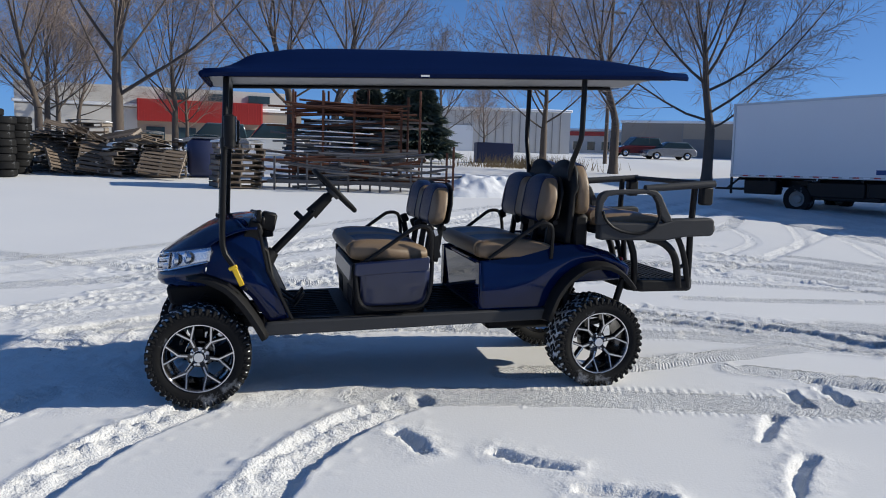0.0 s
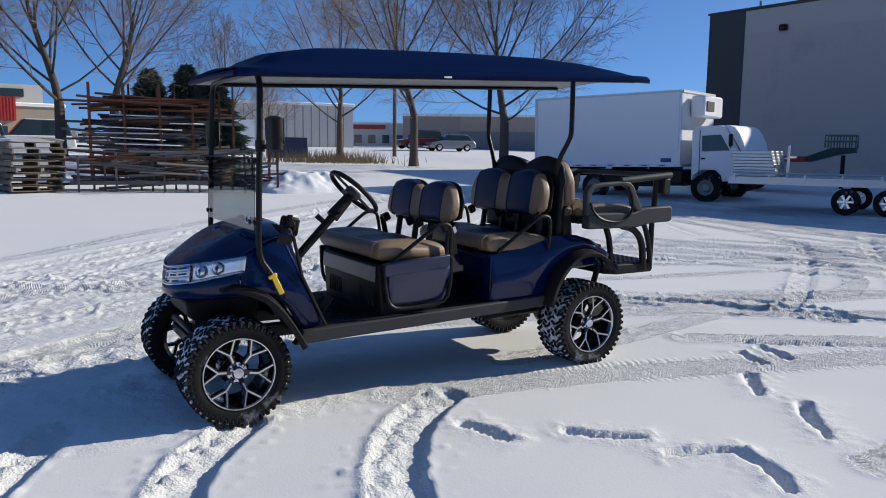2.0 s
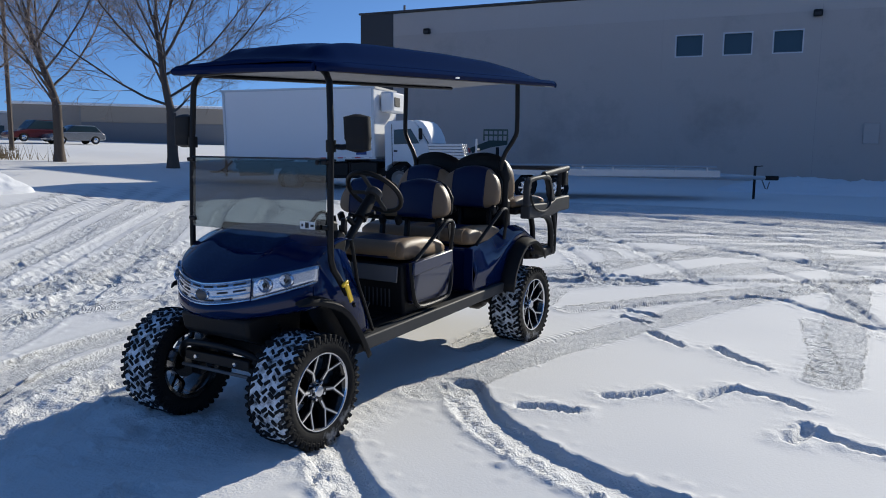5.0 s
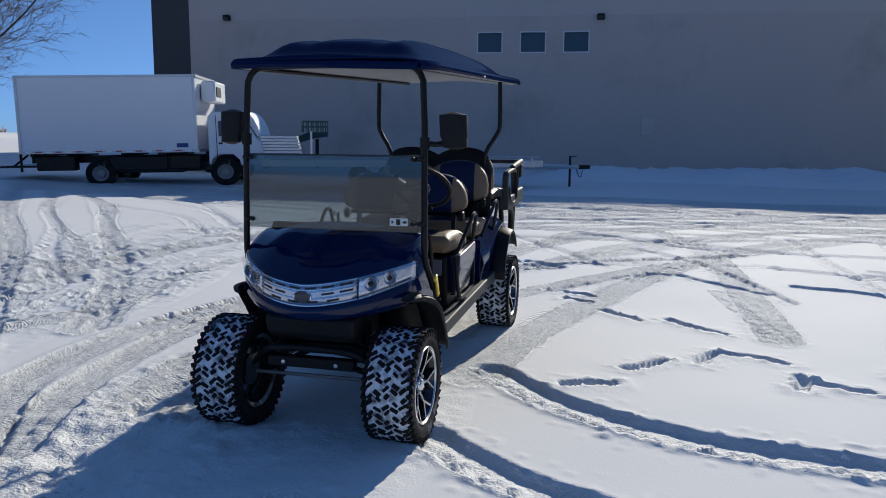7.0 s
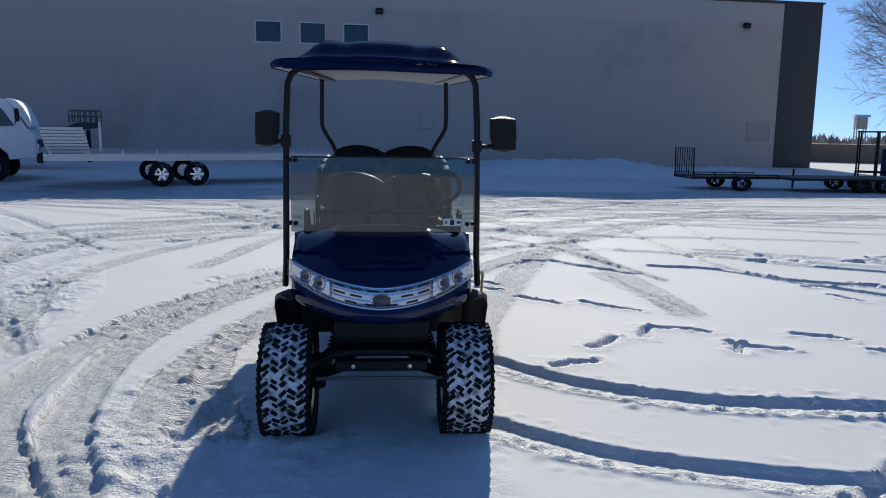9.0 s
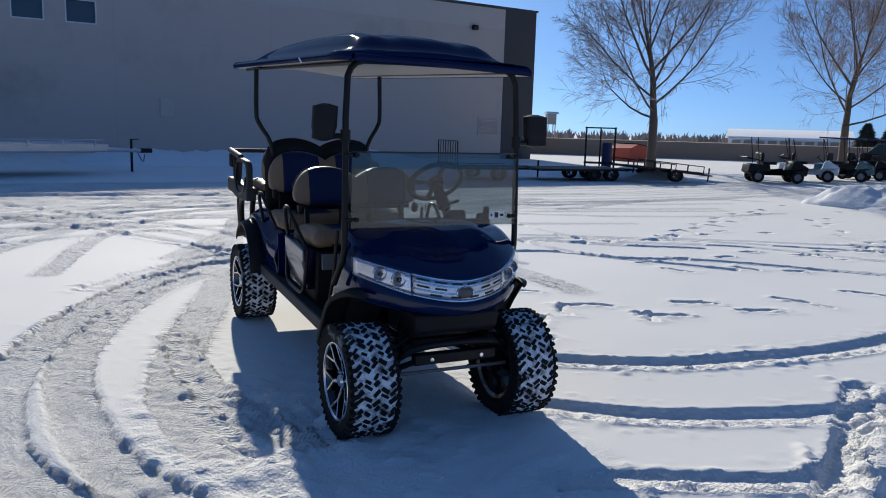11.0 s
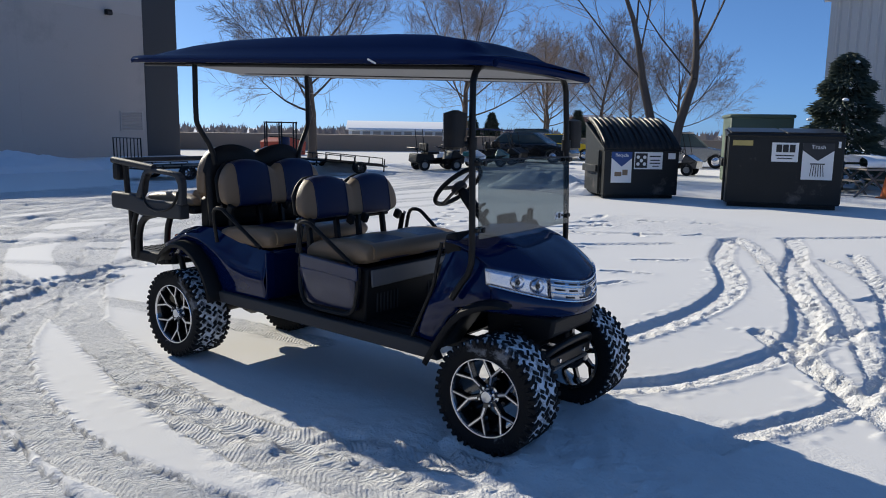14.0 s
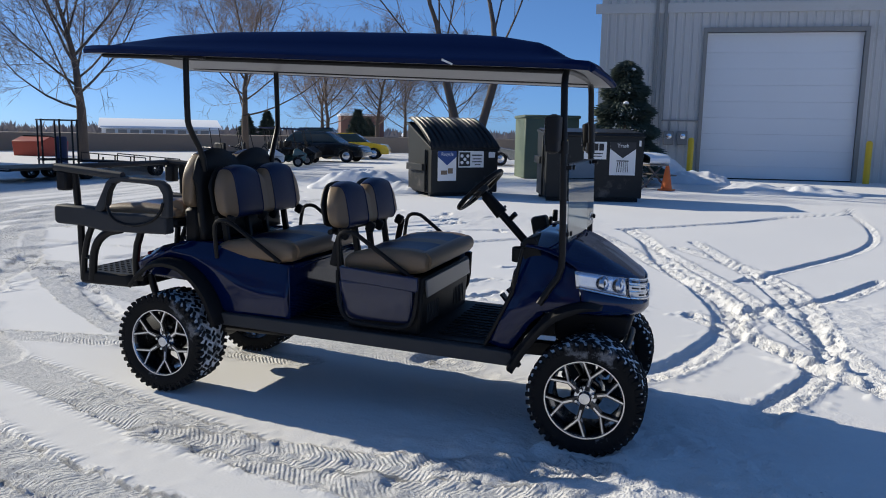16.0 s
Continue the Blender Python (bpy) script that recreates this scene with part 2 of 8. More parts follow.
BROWNWALL = mat("brown_concrete_wall", (0.25, 0.21, 0.175), 0.9, vary=0.08, scale=0.15, fine=5, bump=0.2)
ROOFSNOW = SNOWCAP
WINDOW = mat("dark_window_glass", (0.035, 0.06, 0.075), 0.06, 0.0, vary=0.2, scale=0.6, bump=0.0)
WINFRAME = mat("pale_window_frame", (0.62, 0.64, 0.66), 0.45, vary=0.05)
WOOD = mat("weathered_pallet_wood", (0.155, 0.118, 0.086), 0.85, vary=0.3, scale=2.0, fine=40, bump=0.35, random_tint=0.35, stretch=(1, 8, 8))
WOODG = mat("grey_weathered_wood", (0.20, 0.17, 0.14), 0.88, vary=0.3, scale=2.0, fine=40, bump=0.35, random_tint=0.3, stretch=(1, 8, 8))
RUST = mat("rusty_steel_pipe", (0.135, 0.055, 0.030), 0.75, 0.3, vary=0.35, scale=3, fine=30, bump=0.25, random_tint=0.4)
OLDSTEEL = mat("dull_steel_pipe", (0.16, 0.15, 0.145), 0.55, 0.6, vary=0.2, scale=3, fine=30, bump=0.15, random_tint=0.35)
ALU = mat("bare_aluminium", (0.50, 0.51, 0.53), 0.42, 0.85, vary=0.08, scale=2, fine=50, bump=0.05)
BARK = mat("grey_brown_bark", (0.098, 0.078, 0.064), 0.92, vary=0.3, scale=4, fine=26, bump=0.6, stretch=(3, 3, 0.6))
TWIG = mat("brown_twigs", (0.25, 0.195, 0.16), 0.9, vary=0.25, scale=1.0, fine=9, bump=0.0)
NEEDLE = mat("dark_spruce_needles", (0.061, 0.082, 0.060), 0.8, vary=0.45, scale=1.2, fine=30, bump=0.4)
DUMP = mat("black_painted_steel", (0.020, 0.022, 0.023), 0.45, 0.2, vary=0.2, scale=2, fine=50, bump=0.1, dirt=(0.10, 0.09, 0.085), dirt_amount=0.12)
DUMPLID = mat("black_ribbed_lid", (0.017, 0.017, 0.018), 0.4, vary=0.1, fine=60, bump=0.08)
GREENBOX = mat("dull_green_steel", (0.095, 0.13, 0.09), 0.55, vary=0.12, scale=1.2, bump=0.05)
REDBIN = mat("red_orange_steel", (0.33, 0.05, 0.03), 0.6, vary=0.15, scale=1)
ORANGE = mat("orange_cone_plastic", (0.75, 0.16, 0.03), 0.5, vary=0.05)
CARRED = mat("dark_red_car_paint", (0.10, 0.015, 0.018), 0.25, 0.2, vary=0.05, coat=0.8)
CARBLK = mat("black_car_paint", (0.010, 0.011, 0.013), 0.22, 0.2, vary=0.05, coat=0.8)
CARGREY = mat("silver_car_paint", (0.30, 0.31, 0.33), 0.25, 0.5, vary=0.05, coat=0.8)
CARYEL = mat("yellow_car_paint", (0.72, 0.50, 0.02), 0.3, 0.0, vary=0.04, coat=0.8)
TEAL = mat("teal_cart_paint", (0.015, 0.10, 0.12), 0.3, 0.1, vary=0.05, coat=0.6)
BLUETARP = mat("blue_tarp", (0.017, 0.025, 0.077), 0.6, vary=0.2, scale=2)
DRYGRASS = mat("dry_prairie_grass", (0.26, 0.19, 0.10), 0.9, vary=0.3, scale=1.2, bump=0.0)
SHIELD = glass("tinted_windscreen", (0.45, 0.51, 0.54), 0.03, 0.075)
LAMPIN = mat("bright_lamp_housing", (0.66, 0.70, 0.78), 0.22, 1.0, vary=0.10, scale=14)
LENS = glass("clear_headlight_lens", (0.93, 0.94, 0.96), 0.02)
SIGNBLUE = mat("sign_blue", (0.02, 0.06, 0.22), 0.5)
LENSBLK = mat("black_print", (0.015, 0.015, 0.015), 0.6)


BRUSH = mat("hazy_far_brush", (0.27, 0.235, 0.22), 0.9, vary=0.2, scale=0.3, fine=2, bump=0.0)
for soft in (BLUEV, BLACK, FRAME, GREYPL, RUBBER, TREADM, DUMP, DUMPLID):
    soft.node_tree.nodes["Principled BSDF"].inputs["Specular IOR Level"].default_value = 0.22


# ------------------------------------------------------------------ mesh tools
class Shape:
    """Vertices and faces gathered for one mesh."""

    def __init__(self):
        self.v, self.f = [], []

    def add(self, verts, faces):
        k = len(self.v)
        self.v += [tuple(p) for p in verts]
        self.f += [tuple(i + k for i in f) for f in faces]
        return self

    def box(self, size, at=(0, 0, 0), turn=None, c=0.0):
        """A box, its edges cut by c."""
        hx, hy, hz = (s / 2 for s in size)
        c = min(c, 0.45 * min(hx, hy, hz) * 2)
        m = Matrix.Translation(at) @ (turn or Matrix())
        if c <= 0:
            vs = [(sx * hx, sy * hy, sz * hz) for sx in (-1, 1) for sy in (-1, 1) for sz in (-1, 1)]
            fs = [(0, 1, 3, 2), (4, 6, 7, 5), (0, 4, 5, 1), (2, 3, 7, 6), (0, 2, 6, 4), (1, 5, 7, 3)]
            return self.add([m @ Vector(p) for p in vs], fs)
        vs, at_ = [], {}
        for sx in (-1, 1):
            for sy in (-1, 1):
                for sz in (-1, 1):
                    for k, p in enumerate(((hx, hy - c, hz - c), (hx - c, hy, hz - c), (hx - c, hy - c, hz))):
                        at_[sx, sy, sz, k] = len(vs)
                        vs.append(m @ Vector((sx * p[0], sy * p[1], sz * p[2])))
        g = at_.get
        fs = []
        for s in (-1, 1):
            fs.append([g((s, a, b, 0)) for a, b in ((-1, -1), (1, -1), (1, 1), (-1, 1))][:: s])
            fs.append([g((a, s, b, 1)) for a, b in ((-1, -1), (-1, 1), (1, 1), (1, -1))][:: s])
            fs.append([g((a, b, s, 2)) for a, b in ((-1, -1), (1, -1), (1, 1), (-1, 1))][:: s])
        for a in (-1, 1):
            for b in (-1, 1):
                fs.append([g((a, b, -1, 0)), g((a, b, 1, 0)), g((a, b, 1, 1)), g((a, b, -1, 1))][:: a * b])
                fs.append([g((a, -1, b, 0)), g((a, -1, b, 2)), g((a, 1, b, 2)), g((a, 1, b, 0))][:: a * b])
                fs.append([g((-1, a, b, 1)), g((1, a, b, 1)), g((1, a, b, 2)), g((-1, a, b, 2))][:: a * b])
        for a in (-1, 1):
            for b in (-1, 1):
                for d in (-1, 1):
                    fs.append([g((a, b, d, 0)), g((a, b, d, 1)), g((a, b, d, 2))][:: a * b * d])
        return self.add(vs, fs)

    def tube(self, pts, r, n=10, smooth=0, r2=None, cap=True):
        """A round bar along points; smooth: rounds of corner cutting."""
        pts = [Vector(p) for p in pts]
        for _ in range(smooth):
            out = [pts[0]]
            for a, b in zip(pts, pts[1:]):
                out += [a.lerp(b, 0.25), a.lerp(b, 0.75)]
            pts = out + [pts[-1]]
        rings, up = [], None
        for i, p in enumerate(pts):
            d = (pts[min(i + 1, len(pts) - 1)] - pts[max(i - 1, 0)]).normalized()
            if up is None:
                up = d.orthogonal().normalized()
            side = d.cross(up).normalized()
            up = side.cross(d).normalized()
            rr = r if r2 is None else r + (r2 - r) * i / (len(pts) - 1)
            rings.append([p + rr * (math.cos(a) * up + math.sin(a) * side) for a in (2 * math.pi * k / n for k in range(n))])
        vs = [q for ring in rings for q in ring]
        fs = []
        for i in range(len(rings) - 1):
            for k in range(n):
                a, b = i * n + k, i * n + (k + 1) % n
                fs.append((a, b, b + n, a + n))
        if cap:
            fs.append(tuple(range(n))[::-1])
            fs.append(tuple(len(vs) - n + k for k in range(n)))
        return self.add(vs, fs)

    def lathe(self, profile, n=32, m=None, close=False):
        """Turns (radius, height) points round the z axis."""
        m = m or Matrix()
        vs = [m @ Vector((r * math.cos(2 * math.pi * k / n), r * math.sin(2 * math.pi * k / n), z)) for r, z in profile for k in range(n)]
        fs = []
        rows = len(profile)
        for i in range(rows if close else rows - 1):
            j = (i + 1) % rows
            for k in range(n):
                k2 = (k + 1) % n
                fs.append((i * n + k, i * n + k2, j * n + k2, j * n + k))
        return self.add(vs, fs)

    def prism(self, poly, a, b, axis="y", m=None):
        """A plate: a polygon in the plane across axis, from a to b along it."""
        m = m or Matrix()
        put = {"x": lambda u, v, w: (w, u, v), "y": lambda u, v, w: (u, w, v), "z": lambda u, v, w: (u, v, w)}[axis]
        n = len(poly)
        vs = [m @ Vector(put(u, v, w)) for w in (a, b) for u, v in poly]
        fs = [tuple(range(n)), tuple(range(2 * n - 1, n - 1, -1))]
        fs += [(k, k + n, (k + 1) % n + n, (k + 1) % n) for k in range(n)]
        return self.add(vs, fs)

    def grid(self, rows, closed=False):
        """A skin through rows of points."""
        w = len(rows[0])
        vs = [p for row in rows for p in row]
        fs = []
        for i in range(len(rows) - 1):
            for k in range(w if closed else w - 1):
                k2 = (k + 1) % w
                fs.append((i * w + k, i * w + k2, (i + 1) * w + k2, (i + 1) * w + k))
        return self.add(vs, fs)


def mesh_of(name, shape, material, angle=38, fix=True):
    me = bpy.data.meshes.new(name)
    me.from_pydata(shape.v, [], shape.f)
    if fix:
        bm = bmesh.new()
        bm.from_mesh(me)
        bmesh.ops.recalc_face_normals(bm, faces=bm.faces)
        bm.to_mesh(me)
        bm.free()
    me.polygons.foreach_set("use_smooth", [True] * len(me.polygons))
    me.set_sharp_from_angle(angle=radians(angle))
    me.materials.append(material)
    return me


def part(name, shape, material, parent, label="", angle=38, thick=0.0, bevel=0.0, fix=True):
    ob = new(name, mesh_of(name, shape, material, angle, fix))
    ob.parent = parent
    if thick:
        s = ob.modifiers.new("thickness", "SOLIDIFY")
        s.thickness = thick
        s.offset = 0
    if bevel:
        b = ob.modifiers.new("edges", "BEVEL")
        b.width, b.segments, b.limit_method, b.angle_limit = bevel, 2, "ANGLE", radians(35)
    if label:
        ob["label"] = label
    return ob


def shared(name, me, parent, m=None):
    ob = new(name, me)
    ob.parent = parent
    if m is not None:
        ob.matrix_basis = m
    return ob


def thing(name, m, label, category, group="", kind=""):
    ob = new(name)
    ob.empty_display_size = 0.2
    ob.matrix_basis = m
    return tagged(ob, label, category, group, kind)


def solid(name, shape, material, label, category, group="", kind="", m=None, angle=38, bevel=0.0, fix=True):
    ob = new(name, mesh_of(name, shape, material, angle, fix))
    if m is not None:
        ob.matrix_basis = m
    if bevel:
        b = ob.modifiers.new("edges", "BEVEL")
        b.width, b.segments, b.limit_method, b.angle_limit = bevel, 2, "ANGLE", radians(35)
    return tagged(ob, label, category, group, kind)


def text_part(name, body, size, material, parent, m, label=""):
    """Raised lettering, turned into a mesh."""
    cu = bpy.data.curves.new(name, "FONT")
    cu.body, cu.size, cu.align_x, cu.align_y, cu.extrude = body, size, "CENTER", "CENTER", 0.002
    tmp = bpy.data.objects.new(name, cu)
    me = bpy.data.meshes.new_from_object(tmp)
    bpy.data.objects.remove(tmp)
    me.materials.clear()
    me.materials.append(material)
    ob = new(name, me)
    ob.parent = parent
    ob.matrix_basis = m
    if label:
        ob["label"] = label
    return ob


# ------------------------------------------------------------------ ground
@functools.lru_cache(None)
def noise_table(seed):
    return np.random.RandomState(seed).rand(256, 256)


def lattice_noise(x, y, scale, seed):
    """Smooth value noise in 0..1 on arrays."""
    table = noise_table(seed)
    u, v = x * scale, y * scale
    i, j = np.floor(u).astype(int), np.floor(v).astype(int)
    a, b = u - i, v - j
    a, b = a * a * (3 - 2 * a), b * b * (3 - 2 * b)
    i0, i1, j0, j1 = i % 256, (i + 1) % 256, j % 256, (j + 1) % 256
    return (table[i0, j0] * (1 - a) + table[i1, j0] * a) * (1 - b) + (table[i0, j1] * (1 - a) + table[i1, j1] * a) * b


def step01(a, b, t):
    t = np.clip((t - a) / (b - a), 0, 1)
    return t * t * (3 - 2 * t)


def lie(x, y):
    """The lie of the land: a level yard that rises gently beyond its north side."""
    n = y * 0.9 - x * 0.35
    return 0.8 * step01(8, 36, n) + 0.9 * step01(36, 75, n) + 0.14 * step01(8.5, 14, x) * step01(3, 9, y)


def axis_steps(lo, fine_lo, fine_hi, hi, fine, mid_lo, mid_hi, mid):
    mids = np.arange(mid_lo, fine_lo, mid)
    core = np.arange(fine_lo, fine_hi, fine)
    mids2 = np.arange(fine_hi, mid_hi, mid)
    out, d = [mid_hi], mid
    while out[-1] < hi:
        d *= 1.09
        out.append(out[-1] + d)
    back, d = [mid_lo], mid
    while back[-1] > lo:
        d *= 1.09
        back.append(back[-1] - d)
    return np.concatenate([back[:0:-1], mids, core, mids2, out])


GX = axis_steps(-900, -4.2, 4.6, 1200, 0.022, -6.6, 13.6, 0.055)
GY = axis_steps(-900, -0.6, 9.4, 1200, 0.023, -6.5, 16.0, 0.062)
XX, YY = np.meshgrid(GX, GY, indexing="ij")
ZZ = lie(XX, YY)
CHURN = np.zeros_like(XX)
BARE = np.zeros_like(XX)
TREAD = np.zeros_like(XX)
PACK = np.zeros_like(XX)
ALONG = np.zeros_like(XX)
CRUMB = np.clip(lattice_noise(XX, YY, 19, 31) * 3.2 - 2.15, 0, 1) * (0.5 + 0.5 * lattice_noise(XX, YY, 7, 32))
NEAR = step01(0.0, 1.0, 1 - np.hypot((XX - 2) / 28, (YY - 5) / 28))
ZZ += (0.035 * lattice_noise(XX, YY, 0.5, 3) + 0.005 * lattice_noise(XX, YY, 2.1, 4) - 0.020) * NEAR
FINE = (1 - 0.40 * (1 - step01(-0.3, 0.0, 4.5 - np.abs(XX - 0.2)) * step01(-0.3, 0.0, 5.1 - np.abs(YY - 4.4)))) * NEAR
CLUMP = np.clip(lattice_noise(XX, YY, 24, 5) * 1.7 - 0.6, 0, 1) * 0.7 + np.clip(lattice_noise(XX, YY, 12, 6) * 1.6 - 0.7, 0, 1) * 0.4 + 0.4 * lattice_noise(XX, YY, 45, 7)


def smooth_line(pts, step=0.05):
    p = np.array(pts, float)
    p = np.vstack([2 * p[0] - p[1], p, 2 * p[-1] - p[-2]])
    out = []
    for k in range(1, len(p) - 2):
        n = max(2, int(np.hypot(*(p[k + 1] - p[k])) / step))
        t = np.linspace(0, 1, n, endpoint=False)[:, None]
        out.append(0.5 * (2 * p[k] + (p[k + 1] - p[k - 1]) * t + (2 * p[k - 1] - 5 * p[k] + 4 * p[k + 1] - p[k + 2]) * t**2 + (3 * p[k] - p[k - 1] - 3 * p[k + 1] + p[k + 2]) * t**3))
    out.append(p[-2][None])
    return np.vstack(out)


def rut(pts, half=0.11, depth=0.035, ridge=0.03, side=0, churn=1.0, bare=0.0, tread=0.0, pack=None, step=0.05):
    """A wheel track pressed into the snow: half its width, its depth, the thrown-up ridge (side -1 or 1: on one side alone)."""
    line = smooth_line(pts, step)
    if line[:, 0].mean() > 7.5:          # worn smoother by traffic
        churn, ridge, half, depth, pack = 0.3 * churn, 0.3 * ridge, max(half, 0.16), 0.6 * depth, max(pack or 0.0, 0.8)
    reach = half * 2.8
    lo, hi = line.min(0) - reach, line.max(0) + reach
    i0, i1 = np.searchsorted(GX, (lo[0], hi[0]))
    j0, j1 = np.searchsorted(GY, (lo[1], hi[1]))
    if i1 - i0 < 2 or j1 - j0 < 2:
        return
    x, y = XX[i0:i1, j0:j1], YY[i0:i1, j0:j1]
    best = np.full(x.shape, 1e9)
    along, sign, east = np.zeros(x.shape), np.zeros(x.shape), np.zeros(x.shape)
    lengths = np.r_[0, np.cumsum(np.hypot(*np.diff(line, axis=0).T))]
    way = np.gradient(line, axis=0)
    for k, (p, w) in enumerate(zip(line, way)):
        a0, a1 = np.searchsorted(GX[i0:i1], (p[0] - reach, p[0] + reach))
        b0, b1 = np.searchsorted(GY[j0:j1], (p[1] - reach, p[1] + reach))
        sl = (slice(a0, a1), slice(b0, b1))
        dx, dy = x[sl] - p[0], y[sl] - p[1]
        d = dx * dx + dy * dy
        m = d < best[sl]
        u = w / (np.hypot(*w) + 1e-9)
        best[sl] = np.where(m, d, best[sl])
        along[sl] = np.where(m, lengths[k] + dx * u[0] + dy * u[1], along[sl])
        east[sl] = np.where(m, dx, east[sl])
        sign[sl] = np.where(m, np.sign(u[0] * dy - u[1] * dx), sign[sl])
    d = np.sqrt(best)
    neat = 0.7 if tread else 1.0
    pack = pack if pack is not None else 0.62 if tread else 0.06
    ragged = d + 0.022 * (lattice_noise(x, y, 11, 43) - 0.5)
    inside = 1 - step01(half - 0.013, half + 0.013, ragged)
    bank = np.exp(-(((d - half * 1.05) / (half * 0.30)) ** 2)) * (0.2 + 0.8 * (east < 0))
    loose = step01(-0.55, 0.45, -east / half) * inside
    clump = CLUMP[i0:i1, j0:j1]
    strewn = np.exp(-(((d - half * 1.5) / (half * 0.8)) ** 2)) * CRUMB[i0:i1, j0:j1]
    patchy = step01(0.25, 0.6, lattice_noise(x, y, 1.3, 33))
    dz = -depth * inside + 0.80 * neat * ridge * bank * clump * FINE[i0:i1, j0:j1] * (0.35 + 0.65 * patchy) + churn * inside * (0.014 * lattice_noise(along * 9, d * sign * 24, 1.0, 41) + 0.022 * clump * patchy if tread else (0.004 + 1.25 * depth * loose) * clump) + 0.032 * (0.15 if tread else 1.0) * min(churn, 1.0) * strewn * (0.3 + 0.7 * patchy) * FINE[i0:i1, j0:j1]
    if tread:
        m = inside > 0.5
        TREAD[i0:i1, j0:j1] = np.where(m, 0.080 * (0.25 + 0.75 * patchy) * (0.15 + 1.35 * step01(0.3, 0.6, lattice_noise(x, y, 15.0, 42))), TREAD[i0:i1, j0:j1])
        ALONG[i0:i1, j0:j1] = np.where(m, 2 * math.pi * (along + 0.7 * d) / 0.027, ALONG[i0:i1, j0:j1])
    ZZ[i0:i1, j0:j1] += dz
    CHURN[i0:i1, j0:j1] = np.maximum(CHURN[i0:i1, j0:j1], churn * np.clip((0.6 if tread else 1.0) * inside + bank * (0.9 * neat if ridge > 0 else 0), 0, 1))
    PACK[i0:i1, j0:j1] = np.maximum(PACK[i0:i1, j0:j1], pack * inside * (0.55 + 0.45 * lattice_noise(x, y, 2.4, 44)))
    BARE[i0:i1, j0:j1] = np.maximum(BARE[i0:i1, j0:j1], (bare + (0.28 if tread else 0)) * np.exp(-((d / (half * 0.95)) ** 6)) * (0.6 + 0.4 * patchy))


def footprint(x0, y0, x1, y1, depth=0.042):
    """A boot's narrow gash in the snow from heel to dragged toe, with crumbs thrown ahead."""
    x, y, turn = (x0 + x1) / 2, (y0 + y1) / 2, math.atan2(y1 - y0, x1 - x0)
    h = max(0.15, math.hypot(x1 - x0, y1 - y0) / 2)
    i0, i1 = np.searchsorted(GX, (x - h - 0.3, x + h + 0.3))
    j0, j1 = np.searchsorted(GY, (y - h - 0.3, y + h + 0.3))
    dx, dy = XX[i0:i1, j0:j1] - x, YY[i0:i1, j0:j1] - y
    u = dx * math.cos(turn) + dy * math.sin(turn)
    v = -dx * math.sin(turn) + dy * math.cos(turn) + 0.02 * np.sin(9 * u + 5 * x)
    v = v + 0.018 * (lattice_noise(XX[i0:i1, j0:j1], YY[i0:i1, j0:j1], 14, 34) - 0.5)
    wide = np.where(u < 0.13 - h + 0.05, 0.046, 0.046 - 0.030 * np.clip((u + h - 0.30) / (2 * h - 0.25 + 1e-6), 0, 1))
    inside = step01(0.0, 0.014, wide - np.abs(v)) * step01(0.0, 0.03, h - np.abs(u))
    near = np.exp(-((u / (h + 0.08)) ** 6)) * np.exp(-((v / 0.13) ** 2)) * (1 - inside)
    ZZ[i0:i1, j0:j1] += -depth * inside * (0.75 + 0.35 * CLUMP[i0:i1, j0:j1]) + 0.030 * near * CRUMB[i0:i1, j0:j1] + 0.008 * near * CLUMP[i0:i1, j0:j1]
    CHURN[i0:i1, j0:j1] = np.maximum(CHURN[i0:i1, j0:j1], 0.6 * inside + 0.35 * near)


def trample(x, y, rx, ry, amount, turn=0.0):
    """Snow scuffed and walked over: soft lumps and loose crumbs."""
    dx, dy = XX - x, YY - y
    u = (dx * math.cos(turn) + dy * math.sin(turn)) / rx
    v = (-dx * math.sin(turn) + dy * math.cos(turn)) / ry
    w = np.clip(1 - (u * u + v * v) + 0.7 * (lattice_noise(XX, YY, 1.1, 35) - 0.5), 0, 1) ** 0.7 * (u * u + v * v < 1.6)
    soft = lattice_noise(XX, YY, 5.5, 36) - 0.5 + 0.6 * (lattice_noise(XX, YY, 11, 37) - 0.5)
    ZZ[:] += w * amount * FINE * (0.034 * soft + 0.026 * CRUMB + 0.012 * (CLUMP - 0.4))
    CHURN[:] = np.maximum(CHURN, w * min(1.0, 0.9 * amount))
    BARE[:] = np.maximum(BARE, w * amount * np.clip(1.5 * lattice_noise(XX, YY, 1.7, 38) - 0.35, 0, 0.75))


# the cart's own tracks and the older ones round it
rut([(-1.40, 4.15), (-1.62, 3.6), (-1.69, 3.0), (-1.68, 2.4), (-1.45, 1.6), (-0.9, 0.6), (0.0, -0.9), (0.75, -2.4), (1.5, -3.6)], 0.12, 0.040, 0.024, 0, 0.75, 0.3)
rut([(-0.22, 4.40), (-0.57, 3.82), (-0.74, 3.1), (-0.70, 2.4), (-0.47, 1.37), (0.0, 0.34), (1.0, -1.0), (1.9, -2.6)], 0.13, 0.042, 0.024, 0, 0.8, 0.4)
rut([(-2.33, 4.25), (-2.42, 3.6), (-2.47, 3.15), (-2.30, 2.80), (-1.80, 2.27), (-1.29, 1.08), (-0.46, 0.05), (0.9, -1.7), (1.93, -2.88)], 0.10, 0.032, 0.022, 0, 1.0, 0.4)
rut([(-2.9, 3.25), (-2.06, 1.4), (-1.23, -0.33), (0.12, -2.68)], 0.09, 0.030, 0.020, 0, 0.9, 0.3)
